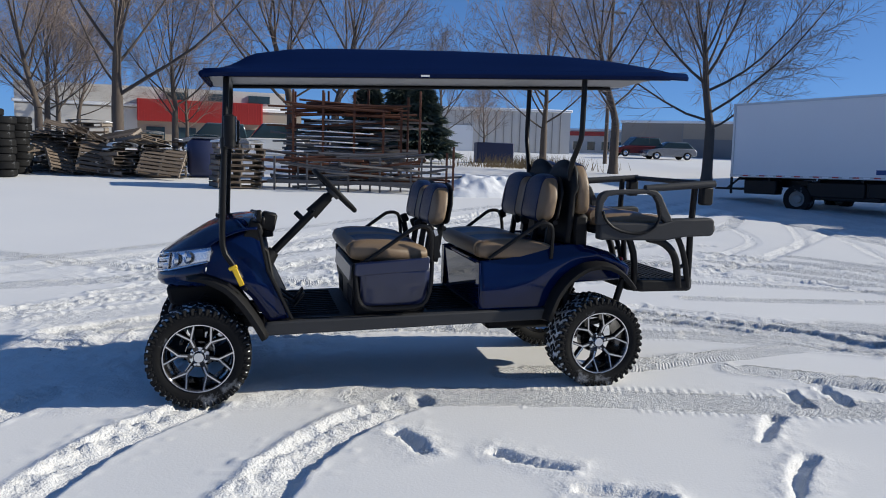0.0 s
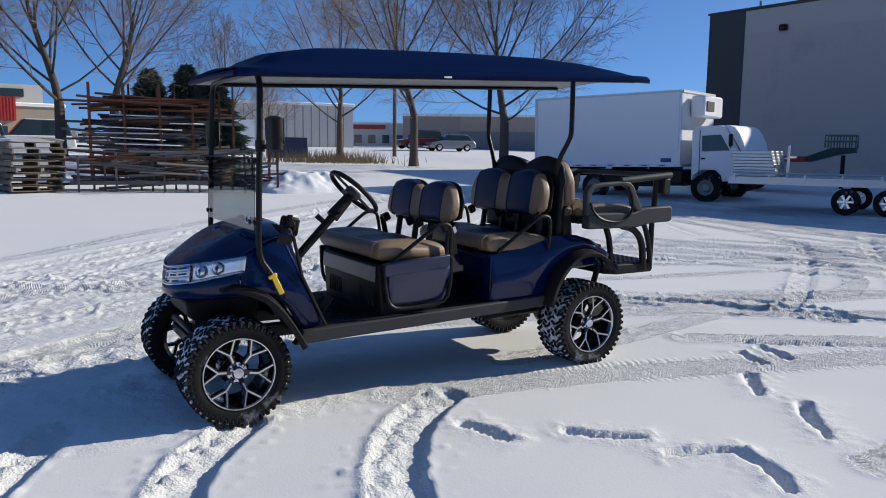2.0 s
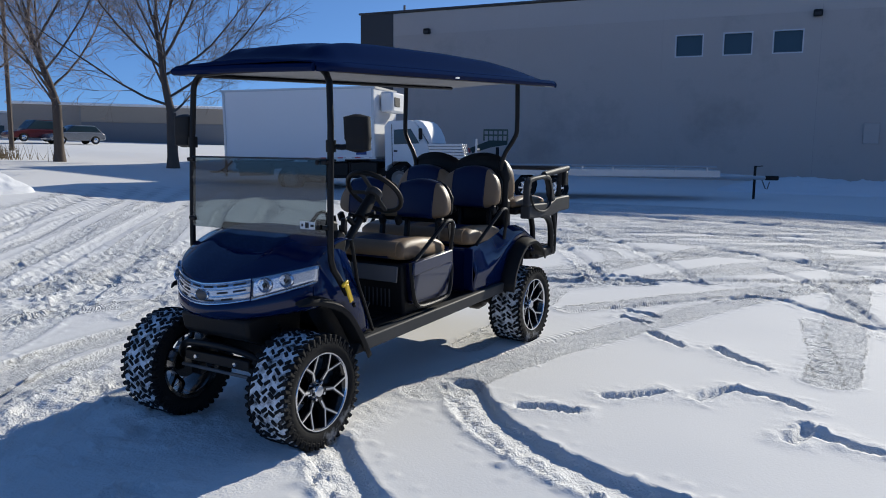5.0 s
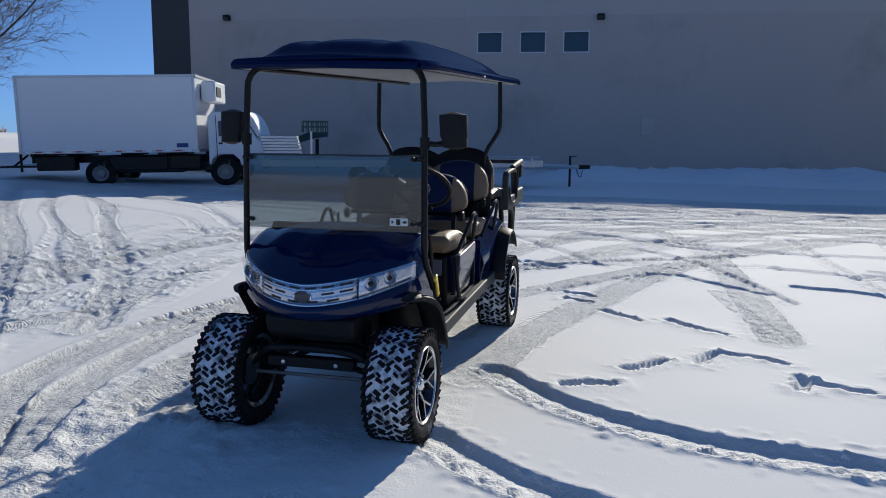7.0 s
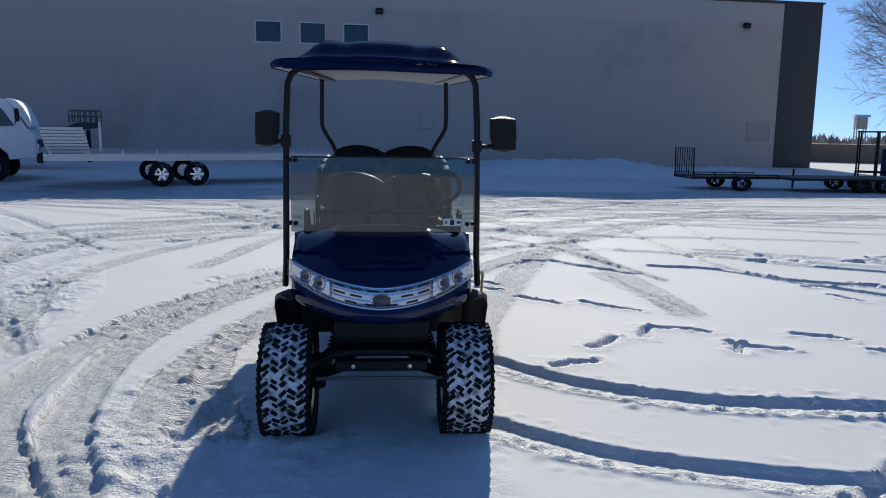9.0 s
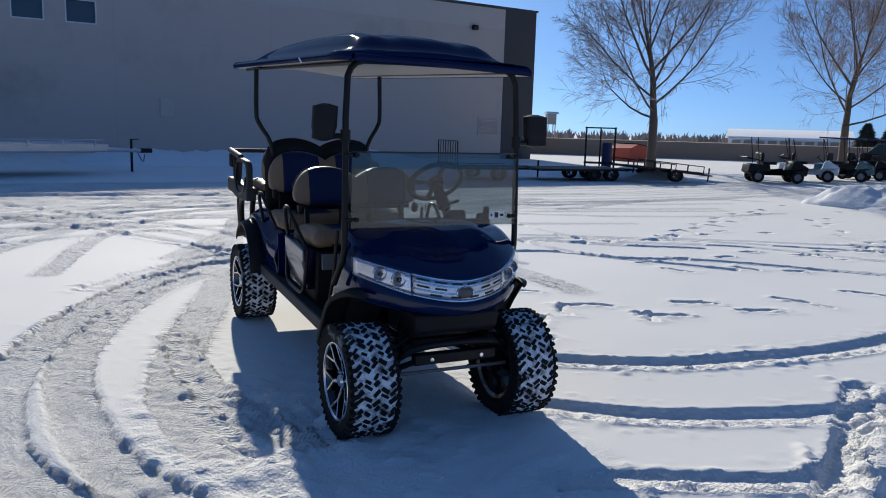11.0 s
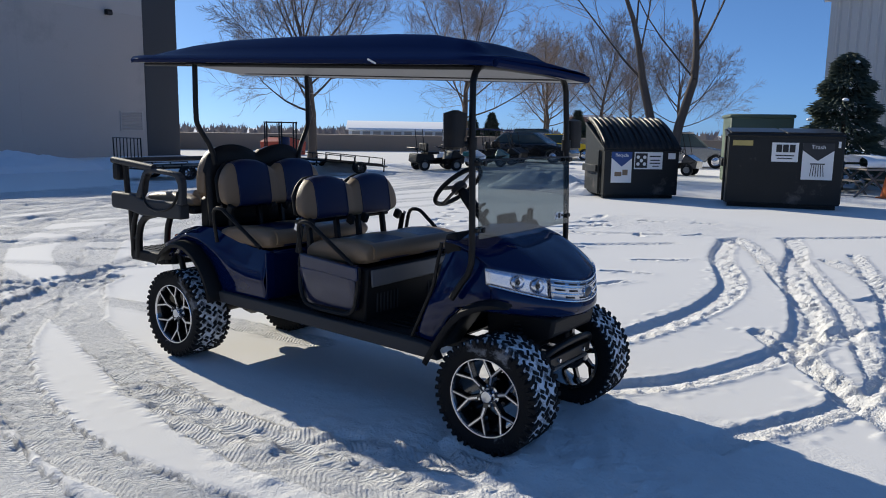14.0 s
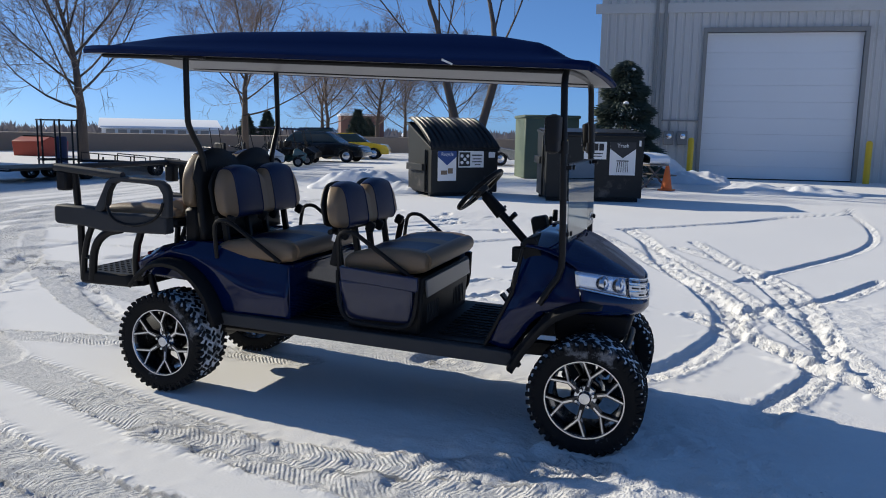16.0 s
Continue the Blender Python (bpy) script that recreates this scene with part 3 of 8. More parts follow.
rut([(-2.44, 2.56), (-1.84, 1.55), (-1.24, 0.56), (-0.1, -1.1), (0.92, -2.61)], 0.08, 0.028, 0.020, 0, 0.9, 0.25)
rut([(-1.22, 0.11), (-1.59, -1.61), (-1.97, -3.79), (-1.82, -6.23), (-0.9, -10.4)], 0.07, 0.032, 0.018, 0, 0.6)
rut([(1.61, -3.56), (0.36, -5.84), (-0.24, -7.7), (-1.05, -9.25)], 0.10, 0.03, 0.018, 0, 0.6)
rut([(-0.45, 4.42), (0.5, 4.54), (1.55, 4.58), (3.5, 4.50), (5.2, 4.25), (7.0, 3.87), (9.4, 2.3), (11.6, 0.5)], 0.17, 0.016, 0.016, 0, 0.55, 0.5, 0.007)
rut([(1.58, 2.87), (3.3, 3.41), (6.05, 4.4), (8.45, 5.95)], 0.17, 0.014, 0.012, 0, 0.5, 0.2, 0.006)
rut([(2.0, 5.3), (3.26, 4.98), (4.8, 4.45), (6.36, 3.81), (9.39, 2.0), (11.2, 0.2)], 0.13, 0.014, 0.014, 0, 0.5, 0.2, 0.006)
rut([(5.14, 3.42), (4.96, 2.38), (4.61, 1.43), (4.2, 0.2)], 0.08, 0.034, 0.012, 0, 0.5)
rut([(4.01, 3.04), (4.01, 2.3), (3.39, 1.59), (2.7, 0.6)], 0.08, 0.034, 0.012, 0, 0.5)
rut([(5.89, 5.34), (5.16, 4.41), (4.28, 3.74), (3.1, 3.0)], 0.08, 0.030, 0.012, 0, 0.5)
rut([(2.4, 5.1), (3.92, 4.47), (3.75, 3.9), (3.5, 3.3)], 0.08, 0.026, 0.012, 0, 0.5)
rut([(0.4, 5.0), (1.62, 5.46), (3.55, 6.45), (5.6, 7.5), (8.2, 12.9), (8.6, 18.0)], 0.13, 0.014, 0.014, 0, 0.5, 0.3, 0.007)
rut([(-1.91, 5.8), (-1.18, 6.11), (-0.3, 6.24), (0.49, 6.26), (1.6, 6.26), (2.6, 6.3), (4.5, 6.5), (7.5, 6.7)], 0.16, 0.016, 0.016, 0, 0.55, 0.35, 0.007)
rut([(-3.0, 5.65), (-2.49, 6.21), (-2.23, 6.49), (-1.88, 6.77), (-1.41, 6.98), (-0.88, 7.13), (-0.3, 7.20), (0.5, 7.21), (1.35, 7.13), (2.26, 6.92), (3.1, 6.42), (4.0, 5.7), (5.0, 4.8), (6.0, 4.0)], 0.15, 0.044, 0.026, 0, 0.8, 0.35, 0.008, 0.62)
rut([(-2.65, 5.70), (-2.23, 6.09), (-1.80, 6.38), (-1.30, 6.61), (-0.75, 6.81), (-0.05, 6.92), (0.75, 6.92), (1.64, 6.78), (2.69, 6.35), (3.7, 5.6)], 0.135, 0.040, 0.020, 0, 0.8, 0.35, 0.008, 0.62)
rut([(3.58, 5.78), (6.12, 5.48), (8.79, 3.83), (10.33, 1.56), (11.4, -1.5)], 0.17, 0.024, 0.016, 0, 0.6, 0.4, 0.008)
rut([(2.02, 6.27), (4.61, 5.57), (8.13, 4.24), (9.8, 2.87), (11.6, 0.9)], 0.19, 0.022, 0.016, 0, 0.6, 0.4, 0.008)
rut([(4.0, 10.2), (7.45, 7.35), (10.07, 4.97), (12.37, 1.46), (13.2, -2.0)], 0.14, 0.030, 0.018, 0, 0.6, 0.2, 0, 0.6)
rut([(5.4, 11.2), (8.66, 7.83), (11.4, 4.8), (13.35, 1.41)], 0.14, 0.030, 0.018, 0, 0.6, 0.2, 0, 0.6)
rut([(3.4, 7.0), (5.64, 6.62), (7.43, 6.33), (9.5, 4.88), (11.65, 1.49)], 0.14, 0.030, 0.018, 0, 0.6, 0.2, 0, 0.6)
rut([(3.30, 3.70), (1.58, 2.87)], 0.085, 0.012, 0.0, 0, 0.5, 0.2, 0.008, 0.25)
rut([(5.13, 2.44), (5.08, 1.01), (4.71, -0.56), (3.95, -2.39)], 0.07, 0.036, 0.014, 0, 0.5)
rut([(5.4, 2.4), (5.2, 1.0), (4.95, -0.7), (4.45, -2.89)], 0.06, 0.034, 0.014, 0, 0.5)
rut([(9.65, 1.25), (11.14, -1.4), (12.16, -4.75)], 0.14, 0.034, 0.016, 0, 0.6, 0.2, 0, 0.6)
rut([(9.3, 0.6), (12.08, -3.22), (11.75, -5.4)], 0.12, 0.034, 0.016, 0, 0.6, 0.2, 0, 0.6)
rut([(0.12, 6.36), (-1.0, 5.98), (-1.9, 5.4)], 0.12, 0.012, 0.016, 0, 0.6, 0.3, 0.006)
rut([(-1.05, 7.53), (0.11, 8.75), (1.94, 11.24), (3.6, 13.8), (5.47, 16.41), (6.9, 19.8)], 0.16, 0.022, 0.022, 0, 0.7, 0.2, 0.008)
rut([(-0.9, 7.5), (-0.47, 7.9), (0.3, 8.4), (1.01, 8.83), (2.2, 9.05), (3.67, 9.06), (6.5, 8.6)], 0.13, 0.020, 0.018, 0, 0.7, 0.2, 0.006)
rut([(3.69, 11.55), (5.04, 13.75), (5.47, 16.41)], 0.10, 0.022, 0.016, 0, 0.6)
rut([(4.68, 12.0), (6.02, 14.09), (7.1, 17.46)], 0.10, 0.022, 0.016, 0, 0.6)
rut([(3.08, 10.03), (4.05, 9.58), (4.78, 8.77), (5.6, 7.6)], 0.11, 0.024, 0.016, 0, 0.6, 0.1)
rut([(3.49, 11.48), (4.7, 11.21), (5.48, 10.11), (6.3, 8.4)], 0.11, 0.024, 0.016, 0, 0.6)
rut([(1.73, 7.4), (2.98, 6.88), (3.59, 6.46), (5.2, 3.6)], 0.11, 0.020, 0.016, 0, 0.6, 0.1)
rut([(6.42, 11.94), (7.1, 15.07), (7.0, 18.68)], 0.11, 0.024, 0.016, 0, 0.6)
rut([(-3.9, 5.7), (-3.56, 6.53), (-3.08, 7.18), (-1.9, 8.2), (0.2, 9.6)], 0.20, 0.016, 0.018, 0, 0.45, 0.15, 0, 0.35)
rut([(-3.3, 6.0), (-2.57, 6.85), (-1.96, 7.56), (-0.92, 9.18), (0.6, 12.0)], 0.20, 0.016, 0.020, 0, 0.45, 0.2, 0, 0.35)
rut([(-3.4, 7.2), (-2.49, 8.68), (-1.55, 10.38), (0.6, 14.26)], 0.18, 0.018, 0.020, 0, 0.45, 0.15, 0, 0.35)
rut([(-5.09, 8.12), (-4.7, 9.07), (-4.04, 10.0), (-2.6, 11.6)], 0.20, 0.018, 0.020, 0, 0.45, 0.1, 0, 0.35)
rut([(-2.39, 10.8), (-1.2, 13.0), (1.96, 19.69)], 0.16, 0.022, 0.02, 0, 0.7, 0.1)
rut([(-2.29, 13.12), (-0.58, 15.56), (1.83, 19.71)], 0.16, 0.022, 0.02, 0, 0.7)
rut([(1.2, 8.9), (-0.6, 8.6), (-2.4, 7.6), (-4.2, 5.8), (-6, 3.4)], 0.12, 0.022, 0.022, 0, 0.8, 0.15)
rut([(4.35, 10.6), (2.36, 10.4), (0.6, 10.1), (-2.0, 9.0), (-5.1, 7.0)], 0.20, 0.016, 0.020, 0, 0.7, 0.1, 0.007)
rut([(-6.5, 9.6), (-3.0, 8.4), (-0.8, 8.0)], 0.18, 0.016, 0.018, 0, 0.7, 0.1, 0.006)
rut([(-3.0, 10.9), (0.5, 11.6), (4.0, 13.0)], 0.18, 0.016, 0.018, 0, 0.7)
rut([(9.0, 2.5), (5.24, 1.67), (4.31, -0.58), (2.78, -2.18)], 0.08, 0.032, 0.016, 0, 0.5)
rut([(8.0, 3.6), (4.03, 2.13), (3.2, 0.4), (2.11, -1.55)], 0.08, 0.028, 0.016, 0, 0.5)
rut([(7.4, 7.1), (6.45, 4.74), (6.49, 3.59), (7.0, 0.0)], 0.10, 0.028, 0.014, 0, 0.5)
rut([(8.4, 20.5), (7.7, 14.5), (7.4, 9.0), (8.0, 4.0)], 0.13, 0.025, 0.016, 0, 0.6)
rut([(11.0, 16.0), (9.9, 8.2), (10.0, 2.0), (11, -4)], 0.14, 0.03, 0.02, 0, 0.6)
rut([(10.2, 17.0), (8.8, 10.2), (9.2, 3.0), (9.8, -3)], 0.10, 0.03, 0.02, 0, 0.6)
rut([(5.83, 9.32), (6.47, 6.04), (8.6, 2.0), (9.4, -3)], 0.11, 0.03, 0.016, 0, 0.6)
rut([(12.0, 12.0), (9.0, 6.2), (8.2, -1.0), (9.0, -4)], 0.16, 0.02, 0.016, 0, 0.6)
rut([(12.0, 5.0), (8.4, 7.4), (5.2, 8.2), (2.4, 8.0)], 0.12, 0.022, 0.016, 0, 0.6, 0.1, 0.006)
rut([(-0.2, 9.9), (1.29, 10.23), (2.74, 10.50), (4.83, 10.79), (6.89, 10.09), (9.2, 8.4)], 0.14, 0.028, 0.020, 0, 0.6, 0.3)
rut([(-1.4, 9.0), (0.58, 9.46), (2.50, 9.85), (3.71, 9.48), (5.48, 9.28), (8.0, 8.6)], 0.14, 0.028, 0.020, 0, 0.6, 0.3)
rut([(-2.45, -0.93), (-2.19, 0.40), (-1.78, 1.14), (-1.65, 1.75)], 0.09, 0.034, 0.022, 0, 0.9, 0.3)
rut([(0.12, -1.94), (-0.88, -0.99), (-1.51, -0.14), (-2.01, 0.86), (-2.32, 1.92), (-2.50, 2.75)], 0.10, 0.032, 0.022, 0, 0.9, 0.3)
rut([(-1.29, 1.98), (-1.93, 2.49), (-2.40, 2.88), (-2.81, 3.22), (-3.6, 3.7)], 0.10, 0.034, 0.024, 0, 0.9, 0.3)
rut([(8.57, 12.66), (10.34, 10.32), (10.90, 7.72), (11.2, 4.0)], 0.13, 0.032, 0.022, 0, 0.7, 0.2, 0, 0.5)
rut([(7.13, 10.83), (7.22, 7.99), (6.91, 5.62), (6.6, 3.6)], 0.12, 0.030, 0.022, 0, 0.7, 0.2, 0, 0.5)
rut([(7.6, 10.9), (6.38, 9.28), (4.46, 7.03), (3.6, 6.2)], 0.12, 0.030, 0.020, 0, 0.7, 0.2)
rut([(9.4, 11.4), (8.05, 9.79), (5.85, 7.06), (5.22, 6.34), (4.2, 5.2)], 0.12, 0.030, 0.020, 0, 0.7, 0.2)
rut([(8.51, 18.03), (9.46, 14.30), (10.45, 10.55), (12.12, 7.05), (14.42, 3.32), (17.65, -1.80)], 0.16, 0.032, 0.024, 0, 0.7, 0.2, 0, 0.5)
# broad lane: its grey is packed snow plus painted-in building and tree shade
rut([(7.9, 21.0), (8.9, 17.0), (9.9, 13.2), (11.2, 9.2), (12.9, 5.4), (15.2, 1.4), (17.4, -3.4), (18.6, -8.0), (19.4, -11.5)], 1.5, 0.012, 0.0, 0, 0.10, 0.1, 0, 0.55, 0.3)
# the yard's main way, driven over and over
often = random.Random(31)
for lane in range(8):
    off, bow = -1.8 + 0.50 * lane + often.uniform(-0.12, 0.12), often.uniform(-0.35, 0.35)
    ways = [(x + off * 0.93 + bow * math.sin(0.16 * y + lane), y + off * 0.3) for x, y in ((8.6, 20.5), (9.1, 17.5), (9.6, 14.0), (10.6, 10.0), (11.3, 6.0), (11.9, 2.0), (12.9, -1.5), (14.5, -5.0), (16.4, -9.0), (17.6, -12.0))]
    rut(ways, often.uniform(0.07, 0.13), often.uniform(0.018, 0.034), 0.006, 0, 0.12, 0.1, 0, often.uniform(0.6, 0.95), 0.15)
rut([(9.6, 14.9), (10.5, 11.0), (11.20, 7.35), (11.69, 5.67), (13.37, 2.08), (15.62, -1.37)], 0.15, 0.032, 0.024, 0, 0.7, 0.2, 0, 0.5)
rut([(2.4, 6.9), (4.94, 6.56), (6.66, 6.21), (8.60, 5.41), (11.31, 3.96), (13.70, 2.52)], 0.15, 0.026, 0.022, 0, 0.7, 0.3, 0.007)
rut([(6.0, 21.0), (9.31, 19.16), (7.26, 15.81), (5.15, 12.57), (3.2, 10.0)], 0.12, 0.030, 0.022, 0, 0.7, 0.2)
# the yard's older traffic to the north, wheel beside wheel
old = random.Random(17)
for lane in range(8):
    x, bend, wide = -5.6 + 0.80 * lane + old.uniform(-0.2, 0.2), old.uniform(-0.5, 0.9), old.uniform(0.08, 0.13)
    for wheel in (0.0, 0.92):
        ways = [(x + wheel + 0.08 * old.gauss(0, 1) + run * 0.50 + bend * (run / 14) ** 2, 8.7 + 0.12 * lane + run * 0.86) for run in (0.0, 2.5, 5.0, 8.0, 11.5, 15.5)]
        rut(ways, wide, old.uniform(0.014, 0.026), old.uniform(0.012, 0.022), 0, 0.55, old.uniform(0.05, 0.25), 0.007 if old.random() < 0.7 else 0.0)
for lane in range(6):
    x, y = 5.2 + 1.1 * lane, 9.6 - 0.3 * lane
    for wheel in (0.0, 0.9):
        ways = [(x + wheel * 0.5 + 0.9 * run + 0.1 * old.gauss(0, 1), y + wheel - 0.9 * run - 0.055 * run * run + 0.1 * old.gauss(0, 1)) for run in (-2.0, 0.0, 2.0, 4.0, 6.5)]
        rut(ways, old.uniform(0.09, 0.14), old.uniform(0.018, 0.030), old.uniform(0.016, 0.024), 0, 0.7, 0.15, 0.007 if old.random() < 0.5 else 0.0, 0.4)
for step in ((-0.28, 3.90, -0.05, 3.60), (0.24, 3.68, 0.63, 3.45), (1.95, 4.42, 1.65, 3.97), (1.86, 3.82, 1.53, 3.25), (0.60, 3.28, 1.00, 3.20), (1.00, 3.20, 0.93, 2.72), (0.34, 2.62, 0.65, 2.61),
             (0.58, 2.56, 0.50, 2.20), (1.02, 2.15, 0.95, 1.70), (2.14, 4.88, 2.15, 4.55), (2.36, 4.96, 2.47, 4.64), (1.21, 1.00, 0.78, 0.65), (0.70, 1.70, 0.64, 1.22), (2.77, 1.45, 2.52, 1.15),
             (2.88, 0.47, 2.66, 0.27), (2.60, 0.0, 2.59, -0.29), (1.54, 0.06, 1.10, -0.53)):
    footprint(*step)
for step in ((6.16, -0.48, 5.63, -0.46), (6.95, -1.34, 6.65, -1.45), (7.5, -1.95, 7.2, -2.05), (8.15, -2.50, 7.89, -2.58), (5.45, 0.30, 5.15, 0.22), (9.65, -3.95, 9.35, -3.88), (10.85, -5.2, 10.5, -5.1), (8.2, -4.5, 7.8, -4.42), (9.5, -5.7, 9.1, -5.6), (9.0, -3.50, 8.7, -3.44), (3.82, -1.00, 3.32, -1.33), (4.27, -3.44, 3.83, -3.66),
             (3.56, -4.04, 3.14, -4.24), (2.50, -2.35, 2.50, -2.80), (3.1, -2.0, 2.8, -1.7), (4.6, -2.6, 4.2, -2.3), (5.2, -3.6, 4.9, -3.2)):
    footprint(*step, 0.085)
walker = random.Random(23)
for xa, ya, xb, yb in ((3.2, 1.6, 4.4, -3.2), (5.5, 0.2, 9.9, -4.0), (3.8, -2.2, 8.4, -4.2), (4.8, 1.9, 6.3, -2.4)):
    far_, turn_ = math.hypot(xb - xa, yb - ya), math.atan2(yb - ya, xb - xa)
    for k in range(int(far_ / 0.62)):
        x, y = xa + (xb - xa) * 0.62 * k / far_, ya + (yb - ya) * 0.62 * k / far_
        sway = (0.10 if k % 2 else -0.10) + walker.gauss(0, 0.04)
        x, y, a = x - sway * math.sin(turn_) + walker.gauss(0, 0.05), y + sway * math.cos(turn_), turn_ + walker.gauss(0, 0.15)
        footprint(x, y, x + 0.30 * math.cos(a), y + 0.30 * math.sin(a), walker.uniform(0.05, 0.085))
trample(-1.8, 4.85, 1.7, 0.95, 0.6, 0.3)
trample(0.6, 8.7, 2.4, 0.6, 0.8, 0.5)
trample(1.6, 10.8, 3.2, 1.1, 1.2, 0.4)
trample(-1.2, 9.4, 1.6, 0.9, 0.8, 0.9)
trample(-1.0, 5.55, 1.1, 0.5, 0.35, 0.3)
trample(-3.6, 8.8, 2.2, 1.2, 0.45, 0.9)
trample(-2.0, 5.6, 1.6, 0.8, 1.05, 0.3)
trample(-3.0, 1.6, 1.5, 1.2, 0.5, -0.9)
trample(-4.0, 9.2, 2.6, 1.6, 0.3, 0.4)
trample(-1.5, 10.2, 4.5, 1.3, 0.35, 0.25)
trample(4.0, -3.2, 2.6, 1.6, 0.8, 0.2)
nx, ny = XX.shape
verts = np.stack([XX, YY, ZZ], -1).reshape(-1, 3)
idx = np.arange(nx * ny).reshape(nx, ny)
quads = np.stack([idx[:-1, :-1], idx[1:, :-1], idx[1:, 1:], idx[:-1, 1:]], -1).reshape(-1, 4)
gm = bpy.data.meshes.new("ground")
gm.vertices.add(len(verts))
gm.vertices.foreach_set("co", verts.ravel())
gm.loops.add(quads.size)
gm.loops.foreach_set("vertex_index", quads.ravel())
gm.polygons.add(len(quads))
gm.polygons.foreach_set("loop_start", np.arange(0, quads.size, 4))
gm.update(calc_edges=True)
gm.polygons.foreach_set("use_smooth", [True] * len(quads))
for key, values in (("churn", CHURN), ("bare", BARE), ("tread", TREAD), ("along", ALONG), ("packed", PACK)):
    gm.attributes.new(key, "FLOAT", "POINT").data.foreach_set("value", values.ravel().astype(np.float32))
gm.materials.append(SNOW)
tagged(new("ground", gm), "trampled white snow over asphalt with wheel tracks and footprints", "snow ground", kind="structure")


def ground_z(x, y):
    i, j = min(np.searchsorted(GX, x), nx - 1), min(np.searchsorted(GY, y), ny - 1)
    return float(ZZ[i, j])


# ------------------------------------------------------------------ the golf cart (x ahead, y to its left)
CART = pose(-0.388, 5.033, -0.012, 0, 0, 196.7)
cart = thing("golf_cart", CART, "navy blue lifted six-seat golf cart with tan-trimmed seats on snow", "golf cart")
SIDES = (1, -1)


def block_ring(shape, r, count, rows, size, skew):
    """Tread blocks round the z axis; rows: (offset along the axle, phase)."""
    for zc, phase in rows:
        for k in range(count):
            a = 2 * math.pi * (k + phase) / count
            turn = Matrix.Rotation(a, 4, "Z") @ Matrix.Rotation(skew * (1 if zc > 0 else -1), 4, "X")
            shape.box(size, (r * math.cos(a), r * math.sin(a), zc), turn, 0.003)


def wheel_meshes():
    tyre = Shape().lathe([(0.186, -0.098), (0.193, -0.116), (0.205, -0.122), (0.228, -0.127), (0.250, -0.124), (0.262, -0.112), (0.2625, -0.10), (0.2625, 0.10), (0.262, 0.112), (0.250, 0.124), (0.228, 0.127), (0.205, 0.122), (0.193, 0.116), (0.186, 0.098)], 56, close=True)
    packed = Shape().lathe([(0.2625, -0.108), (0.2725, -0.098), (0.2752, 0.0), (0.2725, 0.098), (0.2625, 0.108)], 56)
    tread = Shape()
    turns = 42
    for zc, phase, skew in ((-0.084, 0.0, 0.70), (-0.042, 0.55, -0.60), (0.0, 0.15, 0.75), (0.042, 0.70, -0.60), (0.084, 0.30, 0.70)):
        for k in range(turns):
            ang = 2 * math.pi * (k + phase + 0.20 * math.sin(2.7 * k + 40 * zc)) / turns
            tread.box((0.024, 0.0185 + 0.004 * math.sin(1.9 * k + 90 * zc), 0.036 + 0.007 * math.cos(2.3 * k)), (0.2680 * math.cos(ang), 0.2680 * math.sin(ang), zc + 0.003 * math.sin(3.1 * k)), Matrix.Rotation(ang, 4, "Z") @ Matrix.Rotation(skew * (1 + 0.2 * math.sin(4.1 * k)), 4, "X"), 0.003)
    block_ring(tread, 0.260, turns, [(-0.113, 0.35), (0.113, 0.85)], (0.036, 0.022, 0.030), 0.35)
    block_ring(tread, 0.246, turns, [(-0.121, 0.85), (0.121, 0.35)], (0.026, 0.018, 0.013), 0.0)
    barrel = Shape().lathe([(0.187, 0.112), (0.180, 0.104), (0.172, 0.085), (0.166, 0.02), (0.166, -0.10), (0.187, -0.11), (0.191, -0.10), (0.191, 0.10)], 48, close=True)
    barrel.lathe([(0.0, 0.015), (0.075, 0.015), (0.08, 0.0), (0.08, -0.06), (0.0, -0.06)], 24)
    lip = Shape().lathe([(0.1895, 0.110), (0.1915, 0.116), (0.189, 0.1205), (0.1835, 0.1195), (0.180, 0.112), (0.183, 0.108)], 64, close=True)
    spokes, faces = Shape(), Shape()
    for k in range(SPOKES):
        m = Matrix.Rotation(2 * math.pi * (k + 0.25) / SPOKES, 4, "Z")
        mid, end = 0.108, 0.182
        fork = math.pi / SPOKES * 0.52

        def bar(shape, a, b, w, z0a, z0b, depth, wb=None):
            a, b = Vector(a), Vector(b)
            d = (b - a).normalized()
            s = Vector((-d.y, d.x)) * w / 2
            s2 = Vector((-d.y, d.x)) * (wb or w) / 2
            vs = [(a + s, z0a), (b + s2, z0b), (b - s2, z0b), (a - s, z0a), (a + s * 1.2, z0a - depth), (b + s2 * 1.2, z0b - depth), (b - s2 * 1.2, z0b - depth), (a - s * 1.2, z0a - depth)]
            shape.add([m @ Vector((p.x, p.y, z)) for p, z in vs], [(0, 1, 2, 3), (7, 6, 5, 4), (0, 4, 5, 1), (1, 5, 6, 2), (2, 6, 7, 3), (3, 7, 4, 0)])

        e1 = (end * math.cos(fork), end * math.sin(fork))
        e2 = (end * math.cos(fork), -end * math.sin(fork))
        if k == 0:
            m = Matrix()
            bar(spokes, (0.035, 0), (mid, 0), 0.026, 0.078, 0.094, 0.035, 0.020)
            for e in (e1, e2):
                bar(spokes, (mid - 0.004, 0), e, 0.016, 0.094, 0.112, 0.035, 0.015)
            bar(faces, (0.060, 0), (mid + 0.002, 0), 0.009, 0.0866, 0.0962, 0.003, 0.010)
            for e in (e1, e2):
                bar(faces, (mid - 0.003, 0), e, 0.0072, 0.0960, 0.1138, 0.003, 0.0068)
